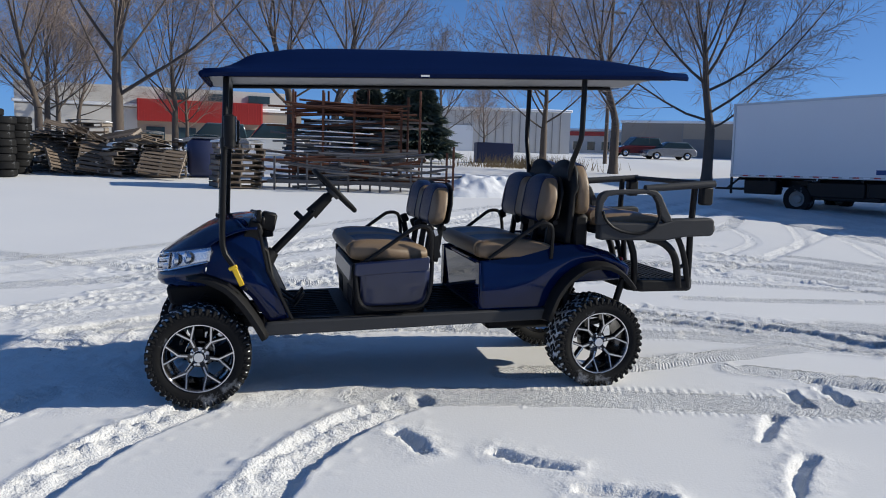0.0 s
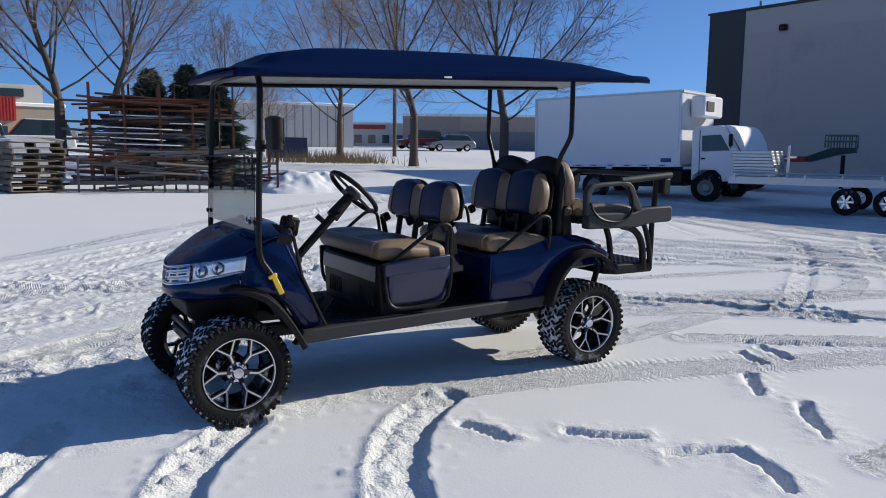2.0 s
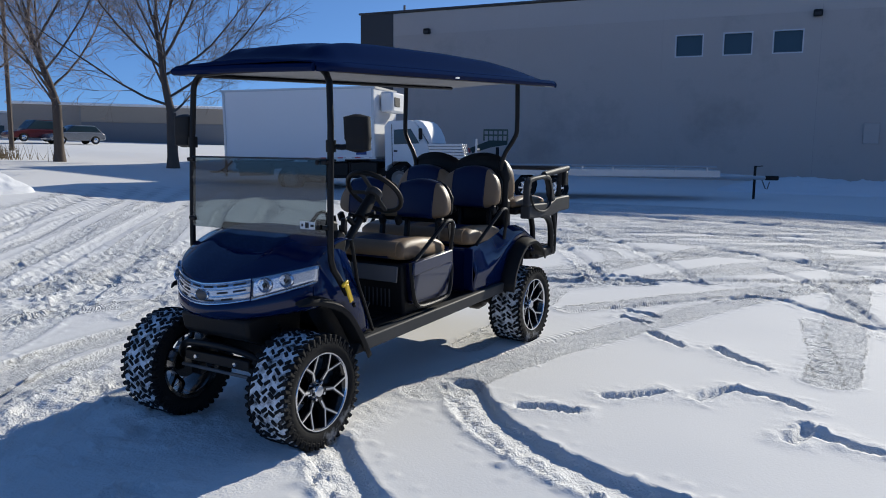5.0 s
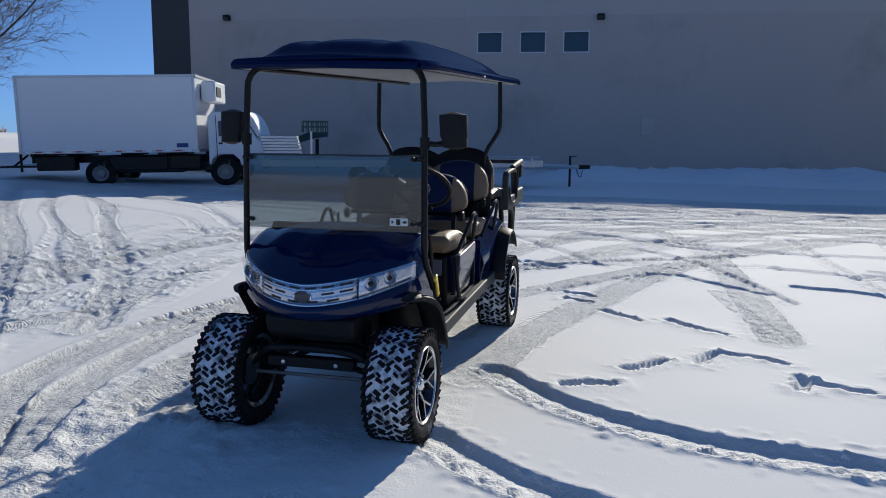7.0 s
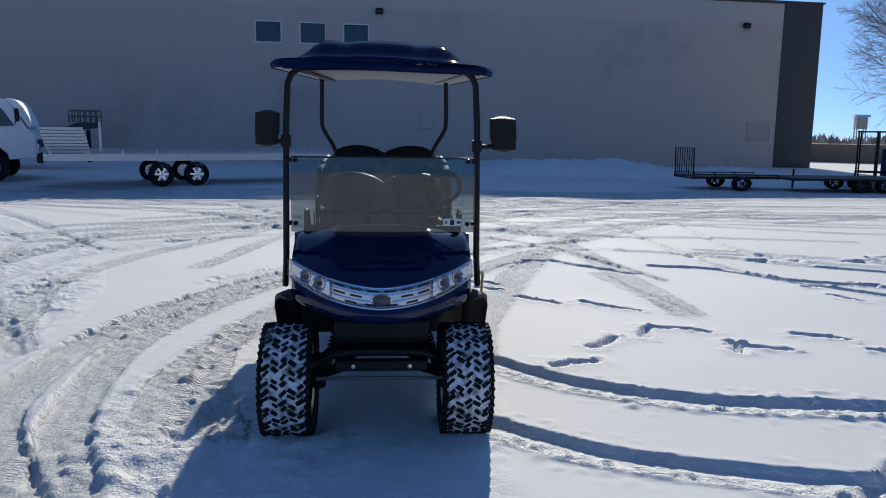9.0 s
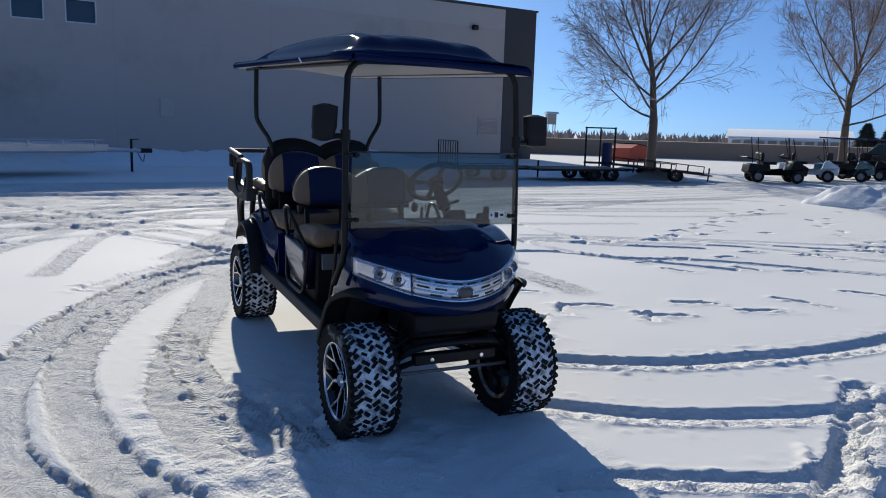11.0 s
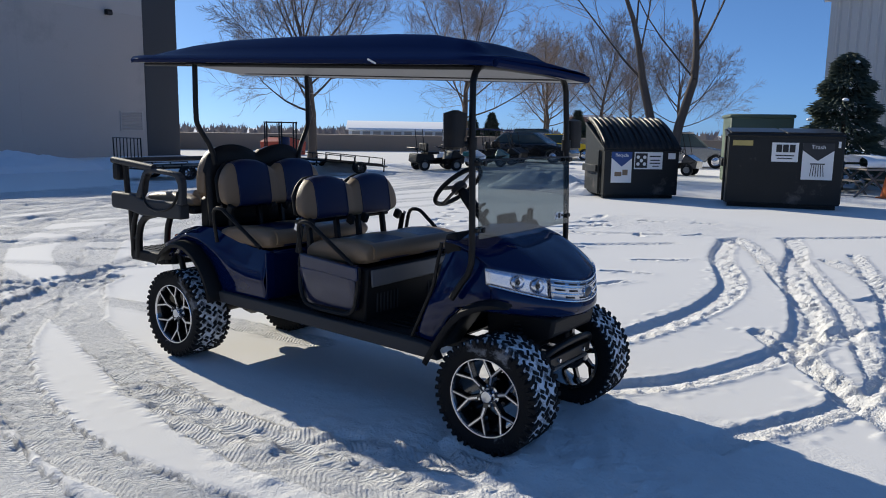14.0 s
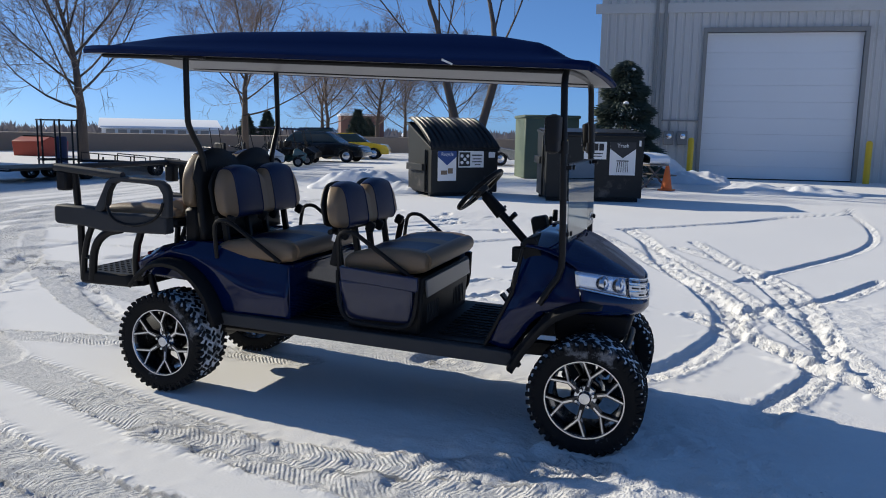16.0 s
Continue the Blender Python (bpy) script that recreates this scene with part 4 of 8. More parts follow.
    hub = Shape().lathe([(0.0, 0.100), (0.026, 0.099), (0.031, 0.093), (0.032, 0.070), (0.052, 0.068), (0.055, 0.05)], 28)
    nut = Shape().lathe([(0.0, 0.096), (0.007, 0.096), (0.009, 0.090), (0.009, 0.066)], 6, Matrix.Translation((0.043, 0, 0)))
    return [mesh_of(*a) for a in (("wheel", tyre, RUBBER), ("packed_snow", packed, TREADSNOW), ("tread", tread, RUBBER), ("rim", barrel, RIMBLK), ("rim_lip", lip, ALLOY), ("spoke", spokes, RIMBLK), ("spoke_face", faces, ALLOY), ("hub_cap", hub, CHROME), ("lug_nut", nut, CHROME))]


SPOKES = 6
WHEEL = wheel_meshes()
for wx, wy, wz in ((1.218, 0.430, 0.264), (1.235, -0.472, 0.272), (-1.214, 0.475, 0.284), (-1.205, -0.500, 0.312)):
    side = 1 if wy > 0 else -1
    m = pose(wx, wy, wz, -90 * side, 0, 0) @ pose(0, 0, 0, 0, 0, 17 * wx + 40 * wy) @ Matrix.Diagonal((1.035, 1.035, 1.0, 1))
    w = shared("wheel", WHEEL[0], cart, m)
    w["label"] = "knobbly black tyre with snow packed in the tread"
    for me in WHEEL[1:]:
        count = {"spoke": SPOKES, "spoke_face": SPOKES, "lug_nut": 4}.get(me.name, 1)
        for k in range(count):
            shared(me.name, me, w, pose(0, 0, 0, 0, 0, 360 * (k + 0.25) / count if count > 1 else 0))


# front body shell
def nose_x(y):
    return 1.480 - 0.30 * (abs(y) / 0.46) ** 2.2


def band_lo(y):
    return 0.688 + 0.100 * (abs(y) / 0.46) ** 1.7


def band_hi(y):
    return 0.792 + 0.092 * (abs(y) / 0.46) ** 1.5


def band_point(y, v, out=0.0):
    """A point on the grille and headlight band; v from 0 (below) to 1 (above)."""
    slope = -0.30 * 2.2 / 0.46 * (abs(y) / 0.46) ** 1.2 * (1 if y >= 0 else -1)
    n = Vector((1, -slope, 0.12)).normalized()
    z = band_lo(y) + v * (band_hi(y) - band_lo(y))
    return Vector((nose_x(y) - 0.012 - 0.012 * v, y, z)) + n * out


def band_skin(y0, y1, v0, v1, out, n=14, shrink0=0.0, shrink1=0.0):
    rows = []
    for i in range(n + 1):
        t = i / n
        y = y0 + (y1 - y0) * t
        a, b = v0 + shrink0 * t, v1 - shrink1 * t
        rows.append([band_point(y, a + (b - a) * k / 4, out) for k in range(5)])
    return Shape().grid(rows)


cols = []
for i in range(33):
    y = -0.46 + 0.92 * i / 32
    q = abs(y) / 0.46
    x = nose_x(y)
    zb, lo, hi = 0.612 + 0.055 * q ** 2, band_lo(y), band_hi(y)
    col = [(x - 0.12, y, zb + 0.012), (x - 0.045, y, zb), (x - 0.012, y, zb + 0.012), (x + 0.004, y, zb + 0.036), (x + 0.002, y, lo - 0.012), (x - 0.012, y, lo), (x - 0.024, y, hi), (x - 0.026, y, hi + 0.010), (x - 0.034, y, hi + 0.016)]
    z0, x0, zc = hi + 0.016, x - 0.034, 1.038 - 0.050 * q ** 2.2
    for k in range(1, 15):
        t = k / 14
        z = z0 + (zc - z0) * (1 - (1 - t) ** 1.9)
        crease = 0.016 * math.exp(-(((q - 0.62 + 0.18 * t) / 0.16) ** 2)) * math.sin(math.pi * t)
        col.append((x0 + (0.895 - x0) * t, y, z + crease))
    cols.append(col)
part("front_cowl", Shape().grid(cols), PAINT, cart, "glossy navy front cowl", 50, thick=0.006)
side_poly = [(1.175, 0.668), (1.178, 0.720), (1.166, 0.800), (1.146, 0.893), (1.05, 0.944), (0.97, 0.972), (0.895, 0.986), (0.878, 0.93), (0.845, 0.76), (0.705, 0.462), (0.83, 0.440), (0.93, 0.60), (1.03, 0.685), (1.12, 0.708)]
for s in SIDES:
    rows = []
    for i in range(23):
        z = 0.446 + (0.984 - 0.446) * i / 22
        hits = []
        for (xa, za), (xb, zb) in zip(side_poly, side_poly[1:] + side_poly[:1]):
            if (za - z) * (zb - z) <= 0 and za != zb:
                hits.append(xa + (xb - xa) * (z - za) / (zb - za))
        y = 0.478 - 0.075 * max(0.0, (z - 0.66) / 0.33) ** 1.8 - 0.020 * max(0.0, (0.60 - z) / 0.16) ** 1.5
        x0, x1 = min(hits), max(hits)
        rows.append([(x0, s * (y - 0.055), z)] + [(x0 + (x1 - x0) * k / 10, s * (y - 0.012 * abs(k / 5 - 1) ** 3), z) for k in range(11)] + [(x1, s * (y - 0.055), z)])
    part("side_panel", Shape().grid(rows), PAINT, cart, angle=50, thick=0.006)
    edge = Shape().tube([(0.885, s * 0.470, 0.985), (0.868, s * 0.474, 0.90), (0.838, s * 0.474, 0.755), (0.700, s * 0.474, 0.462)], 0.010, 8)
    part("edge_trim", edge, FRAME, cart)
# lights and grille
part("grille", band_skin(-0.245, 0.245, 0.04, 0.96, 0.010, 20), GRILLEM, cart, "bright chrome grille with slots", thick=0.006)
for v, count in ((0.20, 4), (0.52, 6), (0.83, 6)):
    for k in range(count):
        yc = (-0.200 + 0.40 * k / (count - 1)) * (0.72 if v < 0.3 else 1.0)
        if v == 0.52 and abs(yc) < 0.05:
            continue
        part("grille_slot", Shape().add([band_point(yc + a * 0.027, v + b * 0.044, 0.0145) for a, b in ((-1, -1), (1, -1), (1, 1), (-1, 1))], [(0, 1, 2, 3)]), LENSBLK, cart, thick=0.002)
bm_ = Matrix.Translation(band_point(0, 0.45, 0.012)) @ Matrix.Rotation(radians(90), 4, "Y")
badge = Shape().lathe([(0.0, 0.010), (0.03, 0.009), (0.040, 0.004), (0.042, -0.004)], 24, bm_ @ Matrix.Diagonal((0.62, 1, 1, 1)))
part("badge", badge, OLDSTEEL, cart, "grey oval badge with a bright rim")
for v in (0.02, 0.36, 0.68, 0.98):
    part("grille_bar", Shape().tube([band_point(-0.245 + 0.49 * k / 14, v, 0.013) for k in range(15)], 0.0042, 6), CHROME, cart)
part("badge_rim", Shape().lathe([(0.040, 0.005), (0.044, 0.009), (0.048, 0.005), (0.048, -0.004)], 24, bm_ @ Matrix.Diagonal((0.62, 1, 1, 1))), CHROME, cart)
for s in SIDES:
    lamp = part("headlight", band_skin(s * 0.250, s * 0.468, 0.02, 0.98, 0.004, 12, 0.10, 0.0), LAMPIN, cart, "clear wrap-round headlight with twin round lamps", thick=0.004)
    for yc, r in ((0.300, 0.038), (0.372, 0.036)):
        pos = band_point(s * yc, 0.56, 0.008)
        m = Matrix.Translation(pos) @ Vector((1, s * (0.35 if yc > 0.3 else 0.22), 0.1)).to_track_quat("Z", "Y").to_matrix().to_4x4()
        part("lamp_ring", Shape().lathe([(r * 1.02, -0.006), (r, 0.010), (r * 0.88, 0.016), (r * 0.74, 0.012), (r * 0.68, 0.002)], 24, m), LAMPIN, lamp)
        part("lamp_bowl", Shape().lathe([(r * 0.70, 0.003), (r * 0.45, 0.002), (0.0, 0.003)], 20, m), LAMPBOWL, lamp)
        part("bulb", Shape().lathe([(r * 0.36, 0.003), (r * 0.34, 0.008), (0.0, 0.013)], 14, m), LENSBLK, lamp)
    part("lens", band_skin(s * 0.250, s * 0.470, 0.0, 1.0, 0.020, 12, 0.10, 0.0), LENS, lamp)
    part("lamp_frame", Shape().tube([band_point(s * (0.250 + 0.212 * k / 8), 0.0 + 0.10 * k / 8, 0.012) for k in range(9)], 0.005, 6), CHROME, lamp)


# wheel arches
def flare(pts, s, name, y0=0.455, y_out=0.585, drop=0.030, taper=False):
    line = smooth_line(pts, 0.05)
    rows = []
    for k, (x, z) in enumerate(line):
        d = line[min(k + 1, len(line) - 1)] - line[max(k - 1, 0)]
        n = np.array([d[1], -d[0]]) / (np.hypot(*d) + 1e-9)
        if n[1] < 0 and abs(n[1]) > abs(n[0]):
            n = -n
        fall = drop * (min(1.0, 0.35 + 1.6 * k / len(line)) if taper else 1.0)
        y1 = y0 + (y_out - y0) * (0.12 + 0.88 * min(1.0, 2.0 * k / len(line))) if taper else y_out
        rows.append([(x, s * y0, z), (x + n[0] * 0.012, s * (y0 + 0.4 * (y1 - y0)), z + n[1] * 0.012), (x, s * (y1 - 0.02), z), (x - n[0] * 0.008, s * y1, z - n[1] * 0.010), (x - n[0] * fall, s * (y1 - 0.002), z - n[1] * fall)])
    part(name, Shape().grid(rows), BLACK, cart, "matt black wheel arch flare", 60, thick=0.008)


for s in SIDES:
    flare([(1.285, 0.705), (1.25, 0.714), (1.18, 0.717), (1.06, 0.672), (0.965, 0.575), (0.885, 0.455), (0.84, 0.375)], s, "front_flare", 0.44, 0.572, 0.036, True)
    flare([(-0.855, 0.435), (-0.905, 0.575), (-1.00, 0.70), (-1.13, 0.775), (-1.27, 0.775), (-1.38, 0.715), (-1.455, 0.63)], s, "rear_flare", 0.45, 0.58)
    # foam end pieces and inner arch liner
    liner = [[(1.195, s * 0.44, 0.69), (1.36, s * 0.25, 0.66)], [(1.15, s * 0.44, 0.70), (1.2, s * 0.25, 0.70)], [(1.0, s * 0.44, 0.62), (1.0, s * 0.25, 0.62)], [(0.86, s * 0.44, 0.42), (0.86, s * 0.25, 0.42)]]
    part("arch_liner", Shape().grid(liner), BLACK, cart, thick=0.006)
# lower front valance and tubular front bar
part("front_valance", Shape().prism([(1.42, 0.62), (1.40, 0.52), (1.30, 0.475), (1.02, 0.47), (1.00, 0.66)], -0.235, 0.235), BLACK, cart, bevel=0.02)
part("front_bar", Shape().tube([(1.30, 0.36, 0.34), (1.36, 0.30, 0.40), (1.40, 0.20, 0.462), (1.40, -0.20, 0.462), (1.36, -0.30, 0.40), (1.30, -0.36, 0.34)], 0.019, 10, 2), FRAME, cart)
part("skid_plate", Shape().box((0.05, 0.46, 0.055), (1.375, 0, 0.385), None, 0.006), FRAME, cart)
for yb in (-0.14, 0.14):
    bolt = Shape().lathe([(0, 0.012), (0.011, 0.011), (0.013, 0)], 8, Matrix.Translation((1.40, yb, 0.385)) @ Matrix.Rotation(radians(90), 4, "Y"))
    part("skid_bolt", bolt, ALLOY, cart)
for s in SIDES:
    arms = Shape()
    arms.tube([(1.30, s * 0.14, 0.36), (1.225, s * 0.335, 0.275)], 0.016, 8)
    arms.tube([(1.10, s * 0.14, 0.36), (1.225, s * 0.335, 0.275)], 0.016, 8)
    arms.tube([(1.26, s * 0.16, 0.50), (1.225, s * 0.33, 0.37)], 0.013, 8)
    arms.tube([(1.14, s * 0.16, 0.50), (1.225, s * 0.33, 0.37)], 0.013, 8)
    arms.box((0.06, 0.07, 0.18), (1.225, s * 0.325, 0.31), None, 0.01)
    part("suspension_arm", arms, FRAME, cart)
for s in SIDES:
    damper = part("front_damper", Shape().tube([(1.225, s * 0.29, 0.30), (1.20, s * 0.19, 0.62)], 0.018, 10), FRAME, cart)
    coil = [(1.225 - 0.025 * (0.35 + 0.6 * k / 90) + 0.032 * math.cos(k * 0.7), s * (0.29 - 0.10 * (0.35 + 0.6 * k / 90)) + 0.032 * math.sin(k * 0.7), 0.30 + 0.32 * (0.35 + 0.6 * k / 90)) for k in range(91)]
    part("coil_spring", Shape().tube(coil, 0.005, 6), FRAME, damper)
part("tie_rod", Shape().tube([(1.33, 0.33, 0.30), (1.33, -0.33, 0.30)], 0.010, 8), OLDSTEEL, cart)
chassis = Shape()
for s in SIDES:
    chassis.box((2.75, 0.06, 0.075), (-0.10, s * 0.21, 0.405), None, 0.006)
for xc in (1.15, 0.4, -0.4, -0.95, -1.45):
    chassis.box((0.06, 0.42, 0.06), (xc, 0, 0.400), None, 0.005)
part("chassis", chassis, FRAME, cart)
part("rear_axle", Shape().tube([(-1.225, -0.36, 0.285), (-1.225, 0.36, 0.285)], 0.034, 12).lathe([(0, -0.09), (0.07, -0.08), (0.10, -0.03), (0.10, 0.03), (0.07, 0.08), (0, 0.09)], 16, Matrix.Translation((-1.225, 0.08, 0.29)) @ Matrix.Rotation(radians(90), 4, "X")), FRAME, cart)
for s in SIDES:
    part("leaf_spring", Shape().prism([(-0.85, 0.40), (-1.05, 0.345), (-1.225, 0.325), (-1.40, 0.36), (-1.55, 0.43), (-1.55, 0.445), (-1.40, 0.385), (-1.225, 0.355), (-1.05, 0.37), (-0.85, 0.415)], s * 0.27, s * 0.32), OLDSTEEL, cart)
    part("rear_damper", Shape().tube([(-1.34, s * 0.34, 0.33), (-1.42, s * 0.36, 0.50), (-1.46, s * 0.37, 0.66)], 0.022, 10), FRAME, cart)
# added plate, no known cart part: blocks sun slits in the cart's shadow
part("added_sun_block", Shape().box((0.03, 0.84, 0.27), (-1.035, 0, 0.505), None, 0.004), BLACK, cart)
part("motor_case", Shape().box((0.5, 0.44, 0.16), (-0.82, 0, 0.385), None, 0.02), BLACK, cart)

# floor, sills and seat boxes
part("floor", Shape().prism([(0.84, 0.435), (0.74, 0.462), (-0.93, 0.497), (-0.95, 0.455), (0.80, 0.405)], -0.455, 0.455), BLACK, cart, "ribbed black floor mat")
rib_me = mesh_of("mat_rib", Shape().box((0.30, 0.012, 0.008), (0, 0, 0), None, 0.002), BLACK)
for k in range(13):
    shared("mat_rib", rib_me, cart, pose(0.56, -0.36 + 0.06 * k, 0.473, 0, 1.2, 0))
    shared("mat_rib", rib_me, cart, pose(-0.28, -0.36 + 0.06 * k, 0.489, 0, 1.2, 0))
for s in SIDES:
    part("sill", Shape().prism([(0.895, 0.372), (0.845, 0.445), (0.79, 0.452), (-0.86, 0.500), (-0.93, 0.430)], s * 0.445, s * 0.512), GREYPL, cart, bevel=0.008)
part("dashboard", Shape().prism([(0.93, 1.035), (0.875, 1.020), (0.862, 0.965), (0.885, 0.90), (0.83, 0.86), (0.80, 0.70), (0.70, 0.470), (0.78, 0.455), (0.90, 0.66), (1.0, 0.9)], -0.425, 0.425), BLACK, cart, bevel=0.01)
for yc in (-0.30, -0.10):
    holder = Shape().lathe([(0.034, 0.0), (0.045, 0.0), (0.045, 0.07), (0.038, 0.075), (0.036, 0.01)], 16, Matrix.Translation((0.835, yc, 0.885)))
    part("cup_holder", holder, BLACK, cart)
part("key_switch", Shape().box((0.02, 0.05, 0.05), (0.862, 0.40, 1.03), None, 0.006), FRAME, cart)
part("dash_lever", Shape().box((0.03, 0.03, 0.07), (0.885, 0.425, 1.06), None, 0.006), FRAME, cart)
part("dash_switch", Shape().box((0.02, 0.06, 0.03), (0.857, 0.18, 0.99), None, 0.004), FRAME, cart)
part("front_seat_box", Shape().prism([(0.325, 0.455), (0.345, 0.775), (-0.11, 0.785), (-0.10, 0.47)], -0.43, 0.43), BLACK, cart, bevel=0.015)
# grey base colour stands in for snow mirrored in this plate
part("front_valance_plate", Shape().box((0.012, 0.80, 0.095), (0.350, 0, 0.715), Matrix.Rotation(radians(-5), 4, "Y"), 0.004), REFLGREY, cart, "black plate under the front seat, coloured grey for the snow it reflects")
for s in SIDES:
    for k in range(7):
        part("vent_slat", Shape().box((0.008, 0.010, 0.11), (0.334, s * (0.15 + 0.03 * k), 0.565), None, 0.002), GREYPL, cart)
part("rear_seat_box", Shape().prism([(-0.455, 0.475), (-0.435, 0.785), (-1.38, 0.83), (-1.42, 0.66), (-1.02, 0.64), (-0.90, 0.47)], -0.425, 0.425), PAINT, cart, bevel=0.015)


def panel_with_crease(s, name, xs, top, ridge, low, y_top, y_ridge, y_low, mat_):
    rows = []
    for x in xs:
        t, r, b = top(x), ridge(x), low(x)
        rows.append([(x, s * (y_top - 0.03), t - 0.003), (x, s * y_top, t), (x, s * (y_top * 0.35 + y_ridge * 0.65), t * 0.45 + r * 0.55), (x, s * y_ridge, r + 0.006), (x, s * y_ridge, r - 0.006), (x, s * (y_ridge * 0.5 + y_low * 0.5 - 0.004), (r + b) / 2), (x, s * y_low, b), (x, s * (y_low - 0.03), b)])
    return part(name, Shape().grid(rows), mat_, cart, "", 50, thick=0.006)


for s in SIDES:
    # navy side pockets below the front seat, each in a black rounded rail
    n = 12
    xs = [0.30 - 0.41 * k / n for k in range(n + 1)]
    panel_with_crease(s, "side_pocket", xs, lambda x: 0.795 + 0.02 * (0.30 - x), lambda x: 0.735, lambda x: 0.535 + 0.3 * max(0, x - 0.25) ** 1.2 + 0.3 * max(0, -0.06 - x) ** 1.2, 0.478, 0.507, 0.470, POCKETM)
    rail = [(0.335, s * 0.485, 0.79), (0.325, s * 0.495, 0.60), (0.29, s * 0.50, 0.525), (0.20, s * 0.50, 0.512), (-0.02, s * 0.50, 0.520), (-0.09, s * 0.50, 0.545), (-0.125, s * 0.495, 0.64), (-0.13, s * 0.485, 0.80)]
    part("pocket_lip", Shape().prism([(-0.112, 0.826), (0.338, 0.792), (0.340, 0.722), (0.325, 0.714), (-0.105, 0.748)], s * 0.474, s * 0.513), POCKETM, cart, "grey-navy plastic pocket lip", bevel=0.008)
    for end in (0.300, -0.110):
        part("pocket_end", Shape().add([(end, s * 0.395, 0.775), (end, s * 0.478, 0.790), (end, s * 0.507, 0.735), (end, s * 0.488, 0.635), (end, s * 0.470, 0.560), (end, s * 0.452, 0.552)], [(0, 1, 2, 3, 4, 5)]), POCKETM, cart, thick=0.005)
    part("pocket_rail", Shape().tube(rail, 0.013, 8, 1), FRAME, cart)
    # rear quarter with its swept crease over the wheel
    n = 30
    xs = [-0.435 - 0.995 * k / n for k in range(n + 1)]

    def q_top(x):
        return float(np.interp(-x, (0.43, 0.60, 0.80, 0.95, 1.15, 1.30, 1.43), (0.790, 0.802, 0.850, 0.888, 0.890, 0.850, 0.775)))

    def q_ridge(x):
        return float(np.interp(-x, (0.43, 0.60, 0.75, 0.90, 1.05, 1.20, 1.43), (0.610, 0.618, 0.655, 0.745, 0.815, 0.835, 0.745)))

    def q_low(x):
        return float(np.interp(-x, (0.43, 0.84, 0.88, 0.95, 1.05, 1.15, 1.27, 1.37, 1.43), (0.497, 0.500, 0.520, 0.648, 0.735, 0.775, 0.775, 0.72, 0.66)))

    panel_with_crease(s, "rear_quarter", xs, q_top, lambda x: max(q_ridge(x), q_low(x) + 0.02), q_low, 0.445, 0.500, 0.478, PAINT)
    part("quarter_edge", Shape().box((0.012, 0.07, 0.285), (-0.436, s * 0.447, 0.645), None, 0.004), PAINT, cart)
deck = [[(x, y, q_top(x) - 0.006) for y in (-0.44, -0.2, 0, 0.2, 0.44)] for x in xs]
part("rear_deck", Shape().grid(deck), PAINT, cart, thick=0.01)


# seats
def cushion_rows(x0, x1, y0, y1, z0, z1, ny, puff=0.022, nx_=9):
    """Closed rounded pad, as rows across y."""
    rows = []
    for i in range(ny + 1):
        y = y0 + (y1 - y0) * i / ny
        row = []
        for k in range(28):
            a = 2 * math.pi * k / 28
            c, s_ = math.cos(a), math.sin(a)
            px = (abs(c) ** 0.42) * (1 if c > 0 else -1)
            pz = (abs(s_) ** 0.42) * (1 if s_ > 0 else -1)
            row.append([(x0 + x1) / 2 + px * (x1 - x0) / 2, y, (z0 + z1) / 2 + pz * (z1 - z0) / 2 + (puff * (1 - px * px) if pz > 0 else 0)])
        rows.append(row)
    return rows


def seat_pad(name, x_back, x_front, z0, z1, parent, tilt=0.0, half=0.45):
    """A bench cushion of tan and navy panels."""
    pad = None
    for y0, y1, m_, nm in ((-half, -0.335, TANV, "tan_end"), (-0.335, -0.075, BLUEV, "navy_panel"), (-0.075, 0.075, TANV, "tan_centre"), (0.075, 0.335, BLUEV, "navy_panel"), (0.335, half, TANV, "tan_end")):
        rows = cushion_rows(x_back, x_front, y0, y1, z0, z1, 8)
        for row in rows:
            for p in row:
                e = max(0.0, (abs(p[1]) - (half - 0.05)) / 0.05)
                k = math.sqrt(max(0.0, 1 - 0.75 * e * e))
                p[2] = (z0 + z1) / 2 + (p[2] - (z0 + z1) / 2) * k
                p[0] = (x_back + x_front) / 2 + (p[0] - (x_back + x_front) / 2) * (0.94 + 0.06 * k)
                p[2] -= 0.010 * math.exp(-((abs(p[1]) - 0.205) / 0.13) ** 2) * (1 if p[2] > (z0 + z1) / 2 else 0)
                p[2] += tilt * (p[0] - x_back)
        s_ = Shape().grid(rows, closed=True)
        s_.f.append(tuple(range(28)))
        s_.f.append(tuple(len(s_.v) - 28 + k for k in range(28)))
        if pad is None:
            pad = part(name, s_, m_, parent, "navy and tan vinyl bench cushion", 60)
        else:
            part(nm, s_, m_, pad, "", 60)
    # tan front roll
    roll = Shape().tube([(x_front - 0.034, -half + 0.05, z0 + 0.066 + tilt * (x_front - x_back)), (x_front - 0.026, 0, z0 + 0.068 + tilt * (x_front - x_back)), (x_front - 0.034, half - 0.05, z0 + 0.066 + tilt * (x_front - x_back))], 0.050, 14, 1)
    part("tan_front_roll", roll, TANV, pad, "", 60)
    return pad


